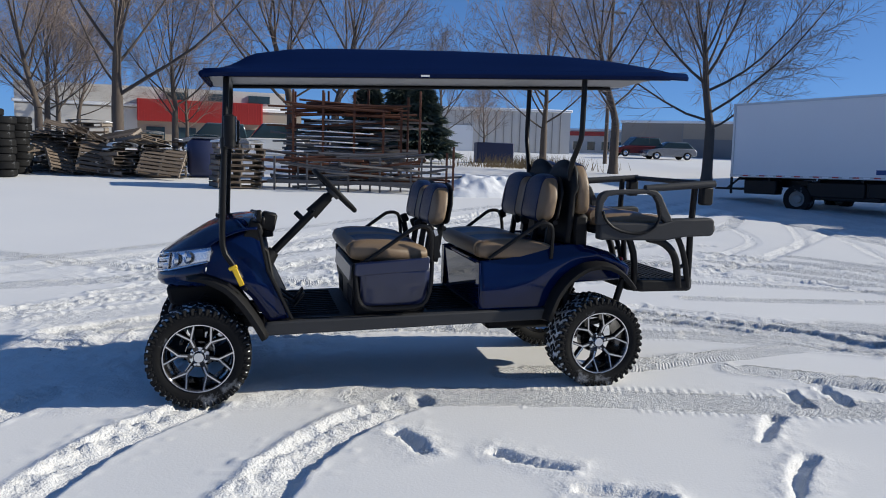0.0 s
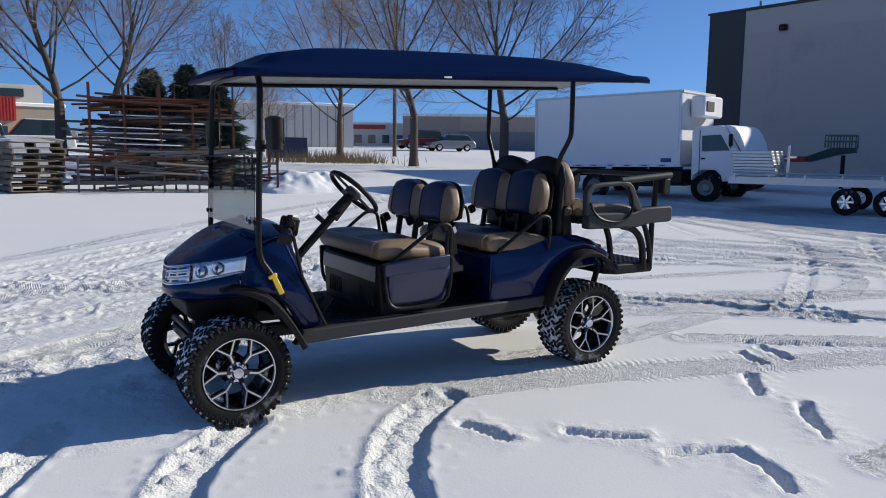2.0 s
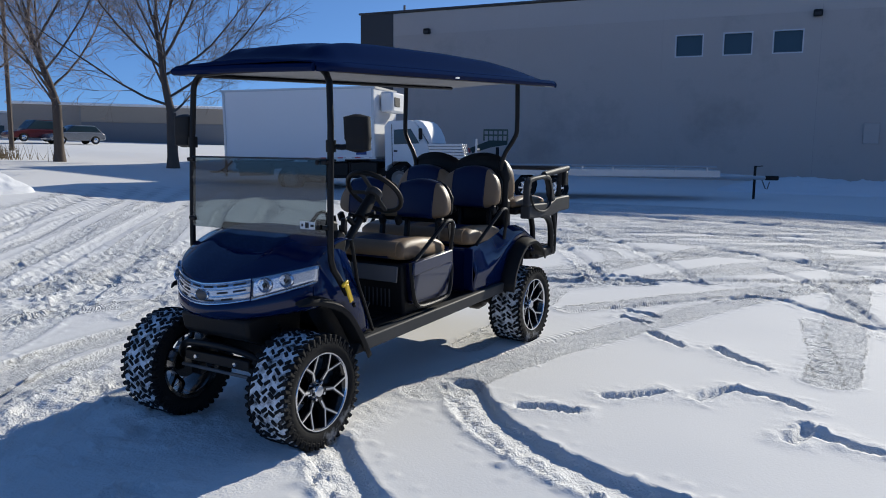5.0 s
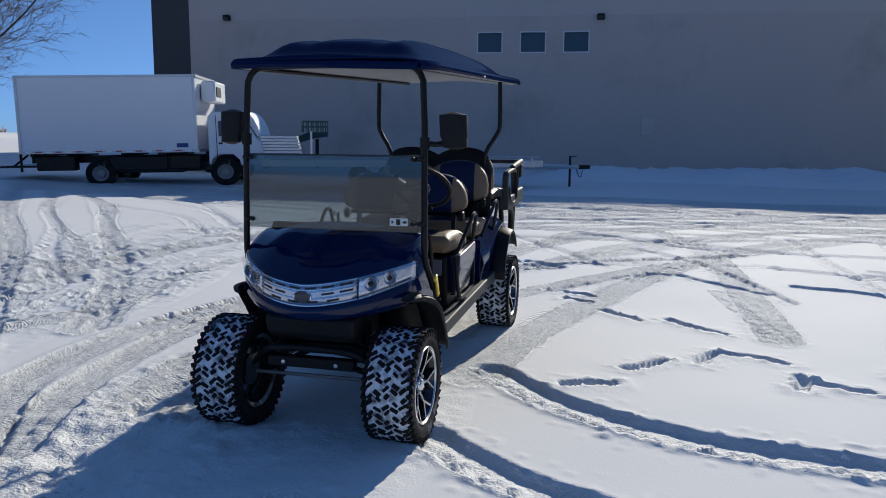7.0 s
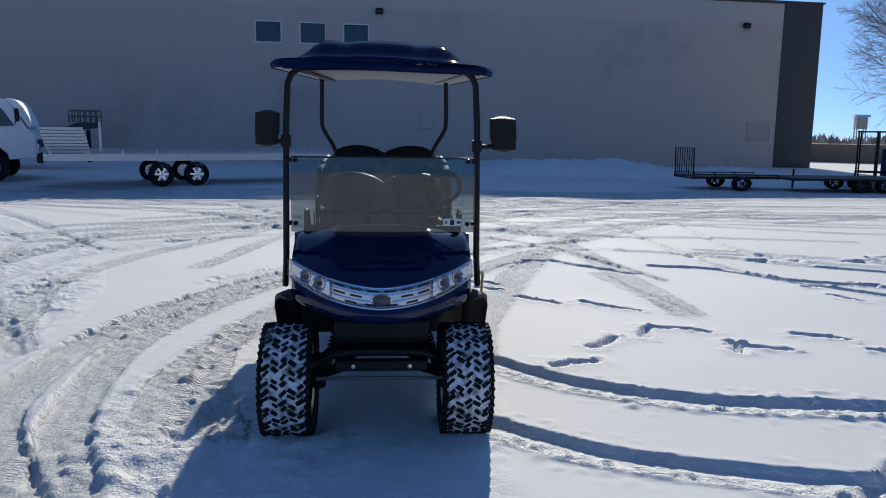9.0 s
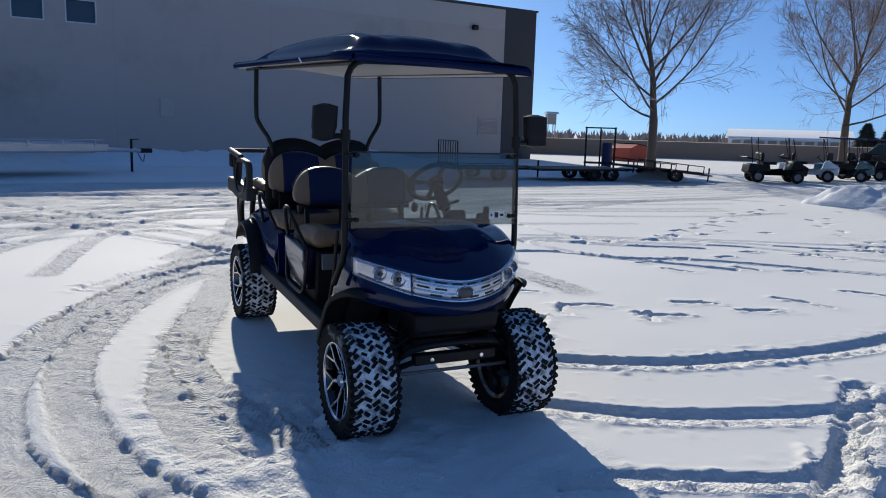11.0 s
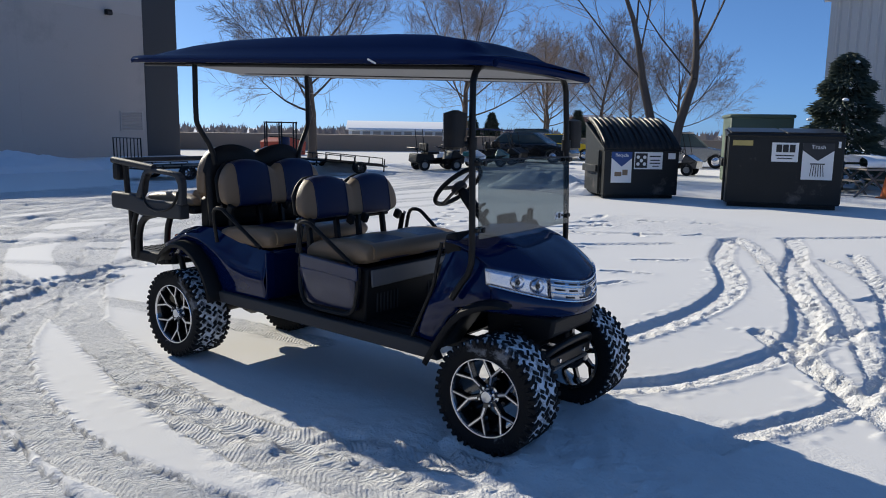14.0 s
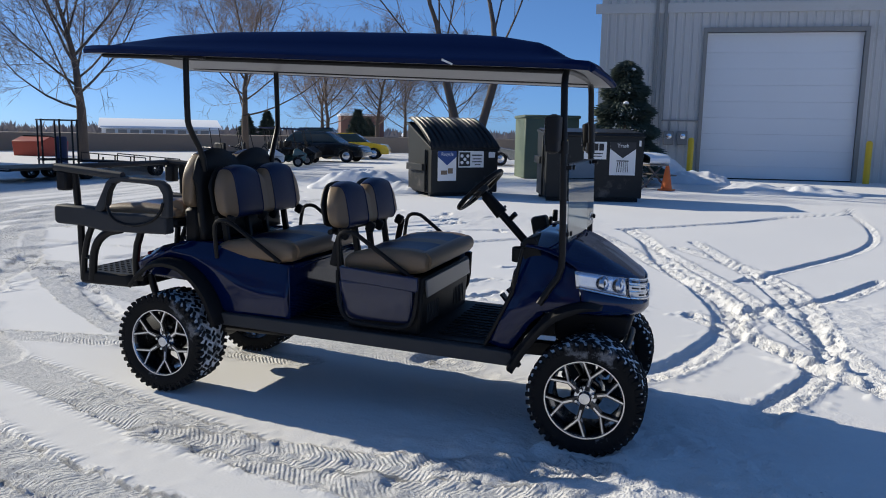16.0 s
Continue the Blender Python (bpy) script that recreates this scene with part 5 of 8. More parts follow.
def seat_back(name, x_mid, z0, z1, parent, lean, thick=0.13, half=0.435, face=1, shell=True):
    """A two-lobed bench back in five panels; lean: metres the top lies back."""
    back = None

    def section(y):
        d = abs(abs(y) - 0.215)
        lobe = 0.068 * (min(1.0, d / 0.215)) ** 2.2
        e = max(0.0, (abs(y) - (half - 0.13)) / 0.13)
        top = z1 - lobe - 0.10 * (1 - math.sqrt(max(0, 1 - e * e)))
        bot = z0 + 0.05 * (1 - math.sqrt(max(0, 1 - e * e)))
        th = thick * (0.78 + 0.22 * math.cos(min(1, d / 0.215) * math.pi / 2)) * (0.55 + 0.45 * math.sqrt(max(0, 1 - e * e)))
        row = []
        for k in range(26):
            a = 2 * math.pi * k / 26
            c, s_ = math.cos(a), math.sin(a)
            px = (abs(c) ** 0.6) * (1 if c > 0 else -1)
            pz = (abs(s_) ** 0.5) * (1 if s_ > 0 else -1)
            z = (top + bot) / 2 + pz * (top - bot) / 2
            t = (z - z0) / (z1 - z0)
            row.append((x_mid - face * lean * t + px * th / 2, y, z))
        return row

    for y0, y1, m_, nm in ((-half, -0.335, TANV, "tan_end"), (-0.335, -0.070, BLUEV, "navy_panel"), (-0.070, 0.070, TANV, "tan_centre"), (0.070, 0.335, BLUEV, "navy_panel"), (0.335, half, TANV, "tan_end")):
        s_ = Shape().grid([section(y0 + (y1 - y0) * i / 10) for i in range(11)], closed=True)
        s_.f.append(tuple(range(26)))
        s_.f.append(tuple(len(s_.v) - 26 + k for k in range(26)))
        if back is None:
            back = part(name, s_, m_, parent, "navy and tan two-lobed vinyl seat back", 60)
        else:
            part(nm, s_, m_, back, "", 60)
    if shell:
        rows = []
        for i in range(25):
            y = -half * 0.97 + 2 * half * 0.97 * i / 24
            sec = section(y)
            top, bot = max(p[2] for p in sec), min(p[2] for p in sec)
            rows.append([(x_mid - face * lean * ((bot + (top - bot) * k / 6 - z0) / (z1 - z0)) - face * (thick * 0.50 + 0.004), y, bot + (top - bot) * (0.02 + 0.97 * k / 6)) for k in range(7)])
        part("back_shell", Shape().grid(rows), BLACK, back, "black plastic seat back shell", 60, thick=0.012)
    for yb in (-0.335, -0.070, 0.070, 0.335):
        sec = section(yb)
        part("piping", Shape().tube([Vector(p) for p in sec] + [Vector(sec[0])], 0.0045, 5, cap=False), BLUEV, back)
    return back


seat_pad("front_cushion", -0.115, 0.365, 0.770, 0.888, cart, 0.055)
seat_pad("middle_cushion", -0.935, -0.425, 0.785, 0.898, cart, 0.030)
seat_back("front_backrest", -0.175, 1.005, 1.262, cart, 0.045, 0.115)
seat_back("middle_backrest", -0.885, 1.030, 1.335, cart, 0.050, 0.125)
# rear-facing seat
rear_shell = []
for i in range(29):
    y = -0.43 + 0.86 * i / 28
    d = min(1.0, abs(abs(y) - 0.215) / 0.215)
    e = max(0.0, (abs(y) - 0.33) / 0.10)
    top = 1.425 - 0.060 * d ** 2.0 - 0.11 * (1 - math.sqrt(max(0, 1 - e * e)))
    rear_shell.append([(-1.03 - 0.035 * k / 8 - (0.02 if k == 8 else 0), y, 0.90 + (top - 0.90) * k / 8) for k in range(9)])
part("rear_seat_shell", Shape().grid(rear_shell), BLACK, cart, "black moulded back of the rear-facing seat", 60, thick=0.03)
seat_back("rear_backrest", -1.135, 1.075, 1.418, cart, 0.02, 0.125, face=-1, shell=False)
seat_pad("rear_cushion", -1.755, -1.215, 1.005, 1.075, cart, 0.0, 0.42)
# brackets behind the backs
for xb, zb in ((-0.20, 0.79), (-0.93, 0.83)):
    for yb in (-0.34, -0.10, 0.10, 0.34):
        part("back_bracket", Shape().box((0.035, 0.03, 0.27), (xb, yb, zb + 0.12), Matrix.Rotation(radians(-8), 4, "Y"), 0.004), FRAME, cart)
    part("back_bar", Shape().tube([(xb - 0.02, -0.40, zb + 0.20), (xb - 0.02, 0.40, zb + 0.20)], 0.016, 8), FRAME, cart)
for xb, zb in ((-0.13, 0.985), (-0.86, 1.02)):
    for yb in (-0.40, -0.05, 0.08, 0.41):
        part("belt_reel", Shape().box((0.05, 0.035, 0.06), (xb, yb, zb), Matrix.Rotation(radians(25), 4, "Y"), 0.008), BLACK, cart)
for s in SIDES:
    part("belt_tongue", Shape().box((0.022, 0.004, 0.04), (-0.145, s * 0.50, 0.975), Matrix.Rotation(radians(20), 4, "Y"), 0.001), CHROME, cart)
for s in SIDES:
    part("belt_webbing", Shape().box((0.040, 0.006, 0.17), (-0.150, s * 0.47, 0.90), Matrix.Rotation(radians(12), 4, "Y"), 0.001), BLACK, cart)
    for x0, dz in ((0.0, 0.0), (-0.775, 0.022)):
        loop = [(x0 + 0.285, s * 0.475, 0.79 + dz), (x0 + 0.02, s * 0.51, 0.985 + dz), (x0 - 0.03, s * 0.512, 1.015 + dz), (x0 - 0.095, s * 0.512, 1.012 + dz), (x0 - 0.118, s * 0.51, 0.97 + dz), (x0 - 0.125, s * 0.48, 0.79 + dz)]
        part("hip_restraint", Shape().tube(loop, 0.0125, 8, 1), FRAME, cart)

# steering
col_a, col_b = Vector((0.86, 0.30, 0.775)), Vector((0.462, 0.30, 1.188))
steer = part("steering_column", Shape().tube([col_a, col_b], 0.024, 12), FRAME, cart)
part("column_shroud", Shape().tube([col_a.lerp(col_b, 0.70), col_a.lerp(col_b, 0.96)], 0.040, 14, r2=0.032), BLACK, steer)
part("column_boot", Shape().tube([col_a, col_a.lerp(col_b, 0.16)], 0.065, 14, r2=0.034), BLACK, steer)
part("stalk", Shape().tube([col_a.lerp(col_b, 0.72), col_a.lerp(col_b, 0.74) + Vector((0.01, 0.10, 0.02))], 0.010, 8).tube([col_a.lerp(col_b, 0.60), col_a.lerp(col_b, 0.60) + Vector((0.05, -0.02, 0.05))], 0.016, 8), FRAME, steer)
wm = Matrix.Translation((0.442, 0.30, 1.206)) @ (col_b - col_a).to_track_quat("Z", "Y").to_matrix().to_4x4()
ring = Shape()
ring.lathe([(0.168 + 0.0145 * math.cos(a), 0.0145 * math.sin(a)) for a in (2 * math.pi * k / 10 for k in range(10))], 40, wm, close=True)
rimw = part("steering_wheel", ring, BLACK, cart, "black three-spoke steering wheel")
sp = Shape().lathe([(0.0, 0.012), (0.045, 0.010), (0.052, 0.0), (0.048, -0.03), (0.0, -0.035)], 20, wm)
for a in (0, 180, 270):
    sp.box((0.135, 0.032, 0.010), (0, 0, 0), wm @ Matrix.Rotation(radians(a + 90), 4, "Z") @ Matrix.Translation((0.10, 0, -0.005)), 0.003)
part("wheel_spokes", sp, GREYPL, rimw)
for yb in (0.20, 0.36):
    pedal = Shape().tube([(0.80, yb, 0.62), (0.68, yb, 0.54)], 0.010, 8)
    pedal.box((0.012, 0.075, 0.11), (0.655, yb, 0.555), Matrix.Rotation(radians(-40), 4, "Y"), 0.003)
    part("pedal", pedal, FRAME, cart)
part("dash_bin", Shape().box((0.09, 0.10, 0.11), (0.83, 0.255, 1.015), Matrix.Rotation(radians(-12), 4, "Y"), 0.012), BLACK, cart, "black open bin below the steering column")

# windscreen, front hoop, mirrors
hoop = [(0.985, 0.520, 0.715), (1.03, 0.512, 0.790), (1.085, 0.500, 0.870), (1.088, 0.498, 1.0), (1.062, 0.490, 1.76), (1.060, 0.455, 1.838), (1.060, 0.38, 1.862), (1.060, -0.38, 1.862), (1.060, -0.455, 1.838), (1.062, -0.490, 1.76), (1.088, -0.498, 1.0), (1.085, -0.500, 0.870), (1.03, -0.512, 0.790), (0.985, -0.520, 0.715)]
part("front_hoop", Shape().tube(hoop, 0.017, 10, 1), FRAME, cart, "black tubular front canopy support")
screen = Shape().box((0.006, 0.955, 0.385), (1.100, 0.008, 1.212), Matrix.Rotation(radians(-1.6), 4, "Y"), 0.0015)
ws = part("windscreen", screen, SHIELD, cart, "smoke-tinted lower windscreen")
ws.visible_shadow = True
part("screen_edge", Shape().tube([(1.094, -0.468, 1.405), (1.094, 0.484, 1.405)], 0.005, 6), GREYPL, ws)
part("screen_sticker", Shape().box((0.002, 0.095, 0.038), (1.108, 0.368, 1.072), None), STICKER, ws, "white warning sticker")
part("sticker_print", Shape().box((0.002, 0.022, 0.030), (1.1100, 0.366, 1.072), None).box((0.002, 0.020, 0.012), (1.1100, 0.400, 1.072), None).box((0.002, 0.010, 0.014), (1.1100, 0.335, 1.072), None), LENSBLK, ws)
for s in SIDES:
    for zc in (1.065, 1.39):
        clips = Shape().box((0.03, 0.035, 0.022), (1.098, s * 0.482, zc), None, 0.004)
        clips.lathe([(0, 0.012), (0.012, 0.010), (0.014, 0)], 10, Matrix.Translation((1.113, s * 0.445, zc)) @ Matrix.Rotation(radians(90), 4, "Y"))
        part("screen_clip", clips, FRAME, ws)
for s in SIDES:
    mz = 1.515 if s > 0 else 1.530
    my, mw = (0.640, 0.140) if s > 0 else (0.597, 0.124)
    rows = []
    for i in range(15):
        t = i / 14
        e = min(1.0, math.sqrt(max(0.0, 1 - max(0.0, abs(2 * t - 1) - 0.72) ** 2 / 0.28 ** 2)) + 0.25)
        step = 0.92 if t < 0.30 else 1.0
        rows.append([(1.036 + (0.036 if math.cos(a) > 0 else 0.030) * e * step * abs(math.cos(a)) ** 0.5 * (1 if math.cos(a) > 0 else -1), s * (my + (0.012 - 0.012 * step / 1.0) - 0.010 * t) + mw / 2 * e * step * abs(math.sin(a)) ** 0.45 * (1 if math.sin(a) > 0 else -1), mz - 0.075 + 0.185 * t) for a in (2 * math.pi * k / 20 for k in range(20))])
    body = Shape().grid(rows, closed=True)
    body.f += [tuple(range(20)), tuple(len(body.v) - 20 + k for k in range(20))]
    mirror = part("wing_mirror", body, BLACK, cart, "black folding wing mirror", 50)
    part("mirror_arm", Shape().tube([(1.062, s * 0.492, mz - 0.045), (1.045, s * 0.545, mz - 0.050), (1.04, s * (my - 0.055), mz - 0.045)], 0.014, 8), FRAME, mirror)
    part("mirror_glass", Shape().box((0.004, mw - 0.028, 0.130), (1.0045, s * (my - 0.005), mz + 0.030)), CHROME, mirror)
    part("mirror_clamp", Shape().lathe([(0.019, -0.03), (0.026, -0.03), (0.026, 0.03), (0.019, 0.03)], 12, Matrix.Translation((1.069, s * 0.493, mz - 0.045))), FRAME, mirror)
tag = part("yellow_strap", Shape().box((0.030, 0.012, 0.105), (1.000, 0.545, 0.725), Matrix.Rotation(radians(24), 4, "Y"), 0.004).box((0.05, 0.014, 0.022), (1.028, 0.543, 0.778), Matrix.Rotation(radians(24), 4, "Y"), 0.004), YELLOW, cart, "bright yellow pull strap on the front support")
part("strap_bolt", Shape().tube([(0.965, 0.545, 0.665), (0.955, 0.545, 0.650)], 0.010, 8), FRAME, tag)
for s in SIDES:
    part("rear_strut", Shape().tube([(-1.065, s * 0.485, 1.935), (-1.062, s * 0.492, 1.60), (-1.060, s * 0.480, 1.545), (-1.045, s * 0.385, 1.40), (-1.045, s * 0.370, 1.30)], 0.017, 10, 1), FRAME, cart)
    part("strut_foot", Shape().box((0.20, 0.04, 0.014), (-1.05, s * 0.478, 1.937), Matrix.Rotation(radians(2.4), 4, "Y"), 0.003), FRAME, cart)


# canopy
def roof_rim(x):
    return 1.880 + (1.15 - x) * 0.0425


def roof_half(x):
    f, r = max(0, (x - 1.02) / 0.16), max(0, (-1.48 - x) / 0.30)
    return 0.565 * math.sqrt(max(0.02, 1 - 0.22 * min(1, f) ** 2 - 0.30 * min(1, r) ** 2))


rows, under = [], []
RXS = [1.180 - 0.012 * k for k in range(4)] + [1.13 - 0.046 * k for k in range(62)] + [-1.71, -1.74, -1.765, -1.78]
for x in RXS:
    h, z = roof_half(x), roof_rim(x)
    rise = 0.122 * float(np.interp(x, (-1.76, -1.65, -1.30, -0.92, -0.30, 0.45, 0.70, 0.92, 1.03, 1.12), (0.0, 0.20, 0.60, 0.85, 0.98, 1.0, 0.94, 0.70, 0.20, 0.0)))
    row = [(x, -h, z - 0.034), (x, -h - 0.004, z - 0.012), (x, -h + 0.012, z + 0.006)]
    for k in range(25):
        y = (-h + 0.03) + 2 * (h - 0.03) * k / 24
        q = (h - abs(y)) / h
        dome = float(step01(0.16, 0.44, np.array(q)))
        groove = 0.022 * math.exp(-(((abs(y) - 0.20) / 0.030) ** 2)) * (1 if x < 0.95 else 0)
        row.append((x, y, z + 0.008 + rise * dome + 0.012 * (1 - (y / h) ** 2) - groove * 0.6 - 0.022 * max(0.0, y) / 0.565))
    row += [(x, h - 0.012, z - 0.016), (x, h + 0.004, z - 0.034), (x, h, z - 0.056)]
    rows.append(row)
    under.append([(x, -h + 0.012 + 2 * (h - 0.012) * k / 12, z - 0.030 + 0.018 * math.sin(math.pi * k / 12) - 0.022 * max(0, k - 6) / 6) for k in range(13)])
rows[0] = [(p[0] + 0.002, p[1], min(p[2], roof_rim(1.175) + 0.0) if k > 0 else p[2]) for k, p in enumerate(rows[0])]
canopy = part("canopy", Shape().grid(rows), ROOFPAINT, cart, "satin navy moulded roof canopy with a raised centre", 45, thick=0.006)
part("canopy_liner", Shape().grid(under), mat("pale_canopy_liner", (0.23, 0.23, 0.24), 0.5, vary=0.05), canopy, "pale grey canopy underside", 45, thick=0.004)
part("canopy_lip", Shape().tube([(1.186, -0.49, roof_rim(1.175) - 0.02), (1.192, 0, roof_rim(1.175) - 0.024), (1.186, 0.49, roof_rim(1.175) - 0.037)], 0.020, 8), ROOFPAINT, canopy)
for s in SIDES:
    part("roof_rail", Shape().tube([(1.06, s * 0.43, 1.846), (-1.68, s * 0.43, 1.962)], 0.012, 8), FRAME, canopy)
part("roof_sticker", Shape().box((0.05, 0.003, 0.010), (-0.04, 0.572, roof_rim(-0.04) - 0.046), Matrix.Rotation(radians(3), 4, "Y")), STICKER, canopy)
part("roof_sticker", Shape().box((0.06, 0.003, 0.010), (0.50, -0.572, roof_rim(0.5) - 0.022), Matrix.Rotation(radians(24), 4, "Y")), STICKER, canopy)

# rear seat frame, foot plate and rails
for s in SIDES:
    tray = [(-1.195, 0.935), (-1.195, 1.035), (-1.28, 1.045), (-1.62, 1.040), (-1.72, 1.070), (-1.985, 1.078), (-2.005, 1.060), (-2.005, 0.975), (-1.985, 0.960), (-1.80, 0.955), (-1.65, 0.930)]
    part("rear_side_panel", Shape().prism(tray, s * 0.465, s * 0.545), GREYPL, cart, "charcoal plastic panel beside the rear seat", bevel=0.012)
    arch = [(-1.172, 1.030), (-1.168, 1.180), (-1.185, 1.222), (-1.225, 1.244), (-1.319, 1.252), (-1.515, 1.262), (-1.575, 1.252), (-1.610, 1.222), (-1.640, 1.165), (-1.705, 1.050), (-1.650, 1.045), (-1.608, 1.090), (-1.588, 1.170), (-1.560, 1.212), (-1.515, 1.230), (-1.320, 1.222), (-1.240, 1.210), (-1.212, 1.165), (-1.208, 1.090), (-1.235, 1.030)]
    part("rear_arm_loop", Shape().prism(arch, s * 0.497, s * 0.545), GREYPL, cart, "charcoal moulded arm rest loop", bevel=0.010)
    part("loop_edge", Shape().tube([(-1.205, s * 0.545, 1.120), (-1.225, s * 0.548, 1.060), (-1.300, s * 0.548, 1.000), (-1.442, s * 0.548, 0.972), (-1.560, s * 0.548, 1.000), (-1.604, s * 0.546, 1.080), (-1.590, s * 0.545, 1.165), (-1.555, s * 0.545, 1.215)], 0.009, 8, 1), FRAME, cart)
    part("rear_top_rail", Shape().tube([(-1.50, s * 0.522, 1.262), (-1.75, s * 0.520, 1.282), (-2.00, s * 0.515, 1.300)], 0.024, 12), GREYPL, cart)
    part("rail_post", Shape().tube([(-1.86, s * 0.50, 1.07), (-1.865, s * 0.505, 1.285)], 0.021, 8), FRAME, cart)
    part("rail_end_box", Shape().box((0.080, 0.07, 0.12), (-1.950, s * 0.50, 1.220), None, 0.012), BLACK, cart)
    part("rear_bumper_stop", Shape().box((0.06, 0.05, 0.05), (-2.00, s * 0.49, 1.005), None, 0.008), BLACK, cart)
    part("rear_leg", Shape().tube([(-1.875, s * 0.47, 0.97), (-1.885, s * 0.46, 0.80), (-1.895, s * 0.445, 0.60)], 0.021, 10), FRAME, cart)
    part("rear_strut_leg", Shape().tube([(-1.770, s * 0.49, 0.950), (-1.815, s * 0.485, 0.870), (-1.855, s * 0.475, 0.760), (-1.885, s * 0.460, 0.610)], 0.019, 10, 1), FRAME, cart)
    part("rear_brace", Shape().tube([(-1.56, s * 0.485, 0.940), (-1.68, s * 0.485, 0.915), (-1.78, s * 0.475, 0.82), (-1.815, s * 0.46, 0.61)], 0.025, 10, 2), FRAME, cart)
    part("brace_bridge", Shape().tube([(-1.795, s * 0.472, 0.745), (-1.862, s * 0.472, 0.760)], 0.014, 8), FRAME, cart)
    part("inner_leg", Shape().tube([(-1.445, s * 0.44, 0.95), (-1.500, s * 0.44, 0.81), (-1.510, s * 0.43, 0.60)], 0.022, 10, 1), FRAME, cart)
part("rear_cross_rail", Shape().tube([(-1.985, -0.50, 1.298), (-1.985, 0.50, 1.298)], 0.018, 10), GREYPL, cart)
part("foot_plate", Shape().prism([(-1.47, -0.40), (-1.54, -0.475), (-1.89, -0.475), (-1.945, -0.42), (-1.945, 0.42), (-1.89, 0.475), (-1.54, 0.475), (-1.47, 0.40)], 0.585, 0.662, "z"), BLACK, cart, "black foot plate with a grip pattern", bevel=0.014)
grip_me = mesh_of("grip_stud", Shape().box((0.020, 0.020, 0.006)), BLACK)
for i in range(9):
    for k in range(17):
        shared("grip_stud", grip_me, cart, pose(-1.905 + 0.046 * i, -0.40 + 0.05 * k, 0.6635, 0, 0, 45))
part("rear_seat_base", Shape().box((0.50, 0.84, 0.05), (-1.47, 0, 0.985), None, 0.012), BLACK, cart)
part("rear_upright", Shape().box((0.10, 0.80, 0.26), (-1.13, 0, 0.955), None, 0.02), BLACK, cart)
part("tail_light", Shape().box((0.02, 0.07, 0.10), (-1.415, 0.40, 0.76), None, 0.008).box((0.02, 0.07, 0.10), (-1.415, -0.40, 0.76), None, 0.008), mat("red_lens", (0.35, 0.02, 0.02), 0.2, vary=0.05, coat=0.5), cart)


# ------------------------------------------------------------------ the large grey building to the east
def place(x, y, turn=0.0, dz=0.0):
    return pose(x, y, ground_z(x, y) + dz, 0, 0, turn)


def snow_bank(x, y, rx, ry, h, turn, label, seed=1):
    """A ploughed bank with a broken crest and lumps."""
    rows_ = []
    for i in range(57):
        row = []
        for k in range(41):
            u, v = -1 + 2 * i / 56, -1 + 2 * k / 40
            px, py = np.array(u * rx + 50.0), np.array(v * ry + 50.0)
            body = max(0.0, 1 - abs(u) ** 2.6) * max(0.0, 1 - abs(v) ** 1.7)
            n_ = 0.55 + 0.55 * float(lattice_noise(px, py, 0.7, seed)) + 0.34 * (float(lattice_noise(px, py, 2.3, seed + 1)) - 0.5) + 0.26 * (float(lattice_noise(px, py, 5.5, seed + 2)) - 0.5)
            row.append((u * rx, v * ry, h * body ** 0.75 * n_ - 0.06 - 0.40 * max(0.0, 1 - 7 * body)))
        rows_.append(row)
    return solid("snow_bank", Shape().grid(rows_), PLOUGHED, label, "snow bank", "snow banks", m=place(x, y, turn), angle=60, fix=False)


def wall_strip(shape, s0, s1, z0, z1, depth, holes=(), y0=0.0):
    """A wall from s0 to s1 and z0 to z1 with holes (a, b, c, d) cut through."""
    cuts = sorted({s0, s1, *[v for h in holes for v in h[:2]]})
    for a, b in zip(cuts, cuts[1:]):
        zs = [z0]
        for h in sorted(holes, key=lambda q: q[2]):
            if h[0] <= a and b <= h[1]:
                zs += [h[2], h[3]]
        zs.append(z1)
        for c, d in zip(zs[::2], zs[1::2]):
            if d - c > 1e-4:
                shape.box((b - a, depth, d - c), ((a + b) / 2, y0 + depth / 2, (c + d) / 2))


WALL_A, WALL_B = Vector((21.0, 31.6, 0)), Vector((36.7, -6.1, 0))
wdir = (WALL_B - WALL_A).normalized()
WALL = Matrix.Translation(WALL_A) @ Matrix.Rotation(math.atan2(wdir.y, wdir.x), 4, "Z")
wins = [(13.63, 14.78, 5.28, 6.22), (15.54, 16.70, 5.28, 6.22), (17.44, 18.59, 5.28, 6.22)]
core = Shape()
wall_strip(core, -1.87, 40.87, -1.0, 7.9, 0.25, wins, 0.06)
core.box((0.3, 30, 8.9), (-1.72, 15.3, 3.45)).box((0.3, 30, 8.9), (40.72, 15.3, 3.45)).box((42.74, 0.3, 8.9), (19.5, 30.2, 3.45))
east = solid("wall_east", core, DARKWALL, "grey precast concrete warehouse wall with dark corner panels", "building wall", kind="structure", m=WALL)
edges_s = [0.0, 6.6, 13.1, 19.2, 25.8, 32.3, 38.8]
for a, b in zip(edges_s, edges_s[1:]):
    sh = Shape()
    wall_strip(sh, a + 0.002, b - 0.002, -1.0, 4.30, 0.06, (), 0.0)
    part("panel", sh, GREYWALL, east)
    sh = Shape()
    wall_strip(sh, a + 0.002, b - 0.002, 4.303, 6.87, 0.06, [h for h in wins if a < h[0] < b], 0.0)
    part("panel", sh, GREYWALL, east)
    sh = Shape()
    wall_strip(sh, a + 0.002, b - 0.002, 6.873, 7.93, 0.06, (), 0.0)
    part("panel", sh, LIGHTWALL, east)
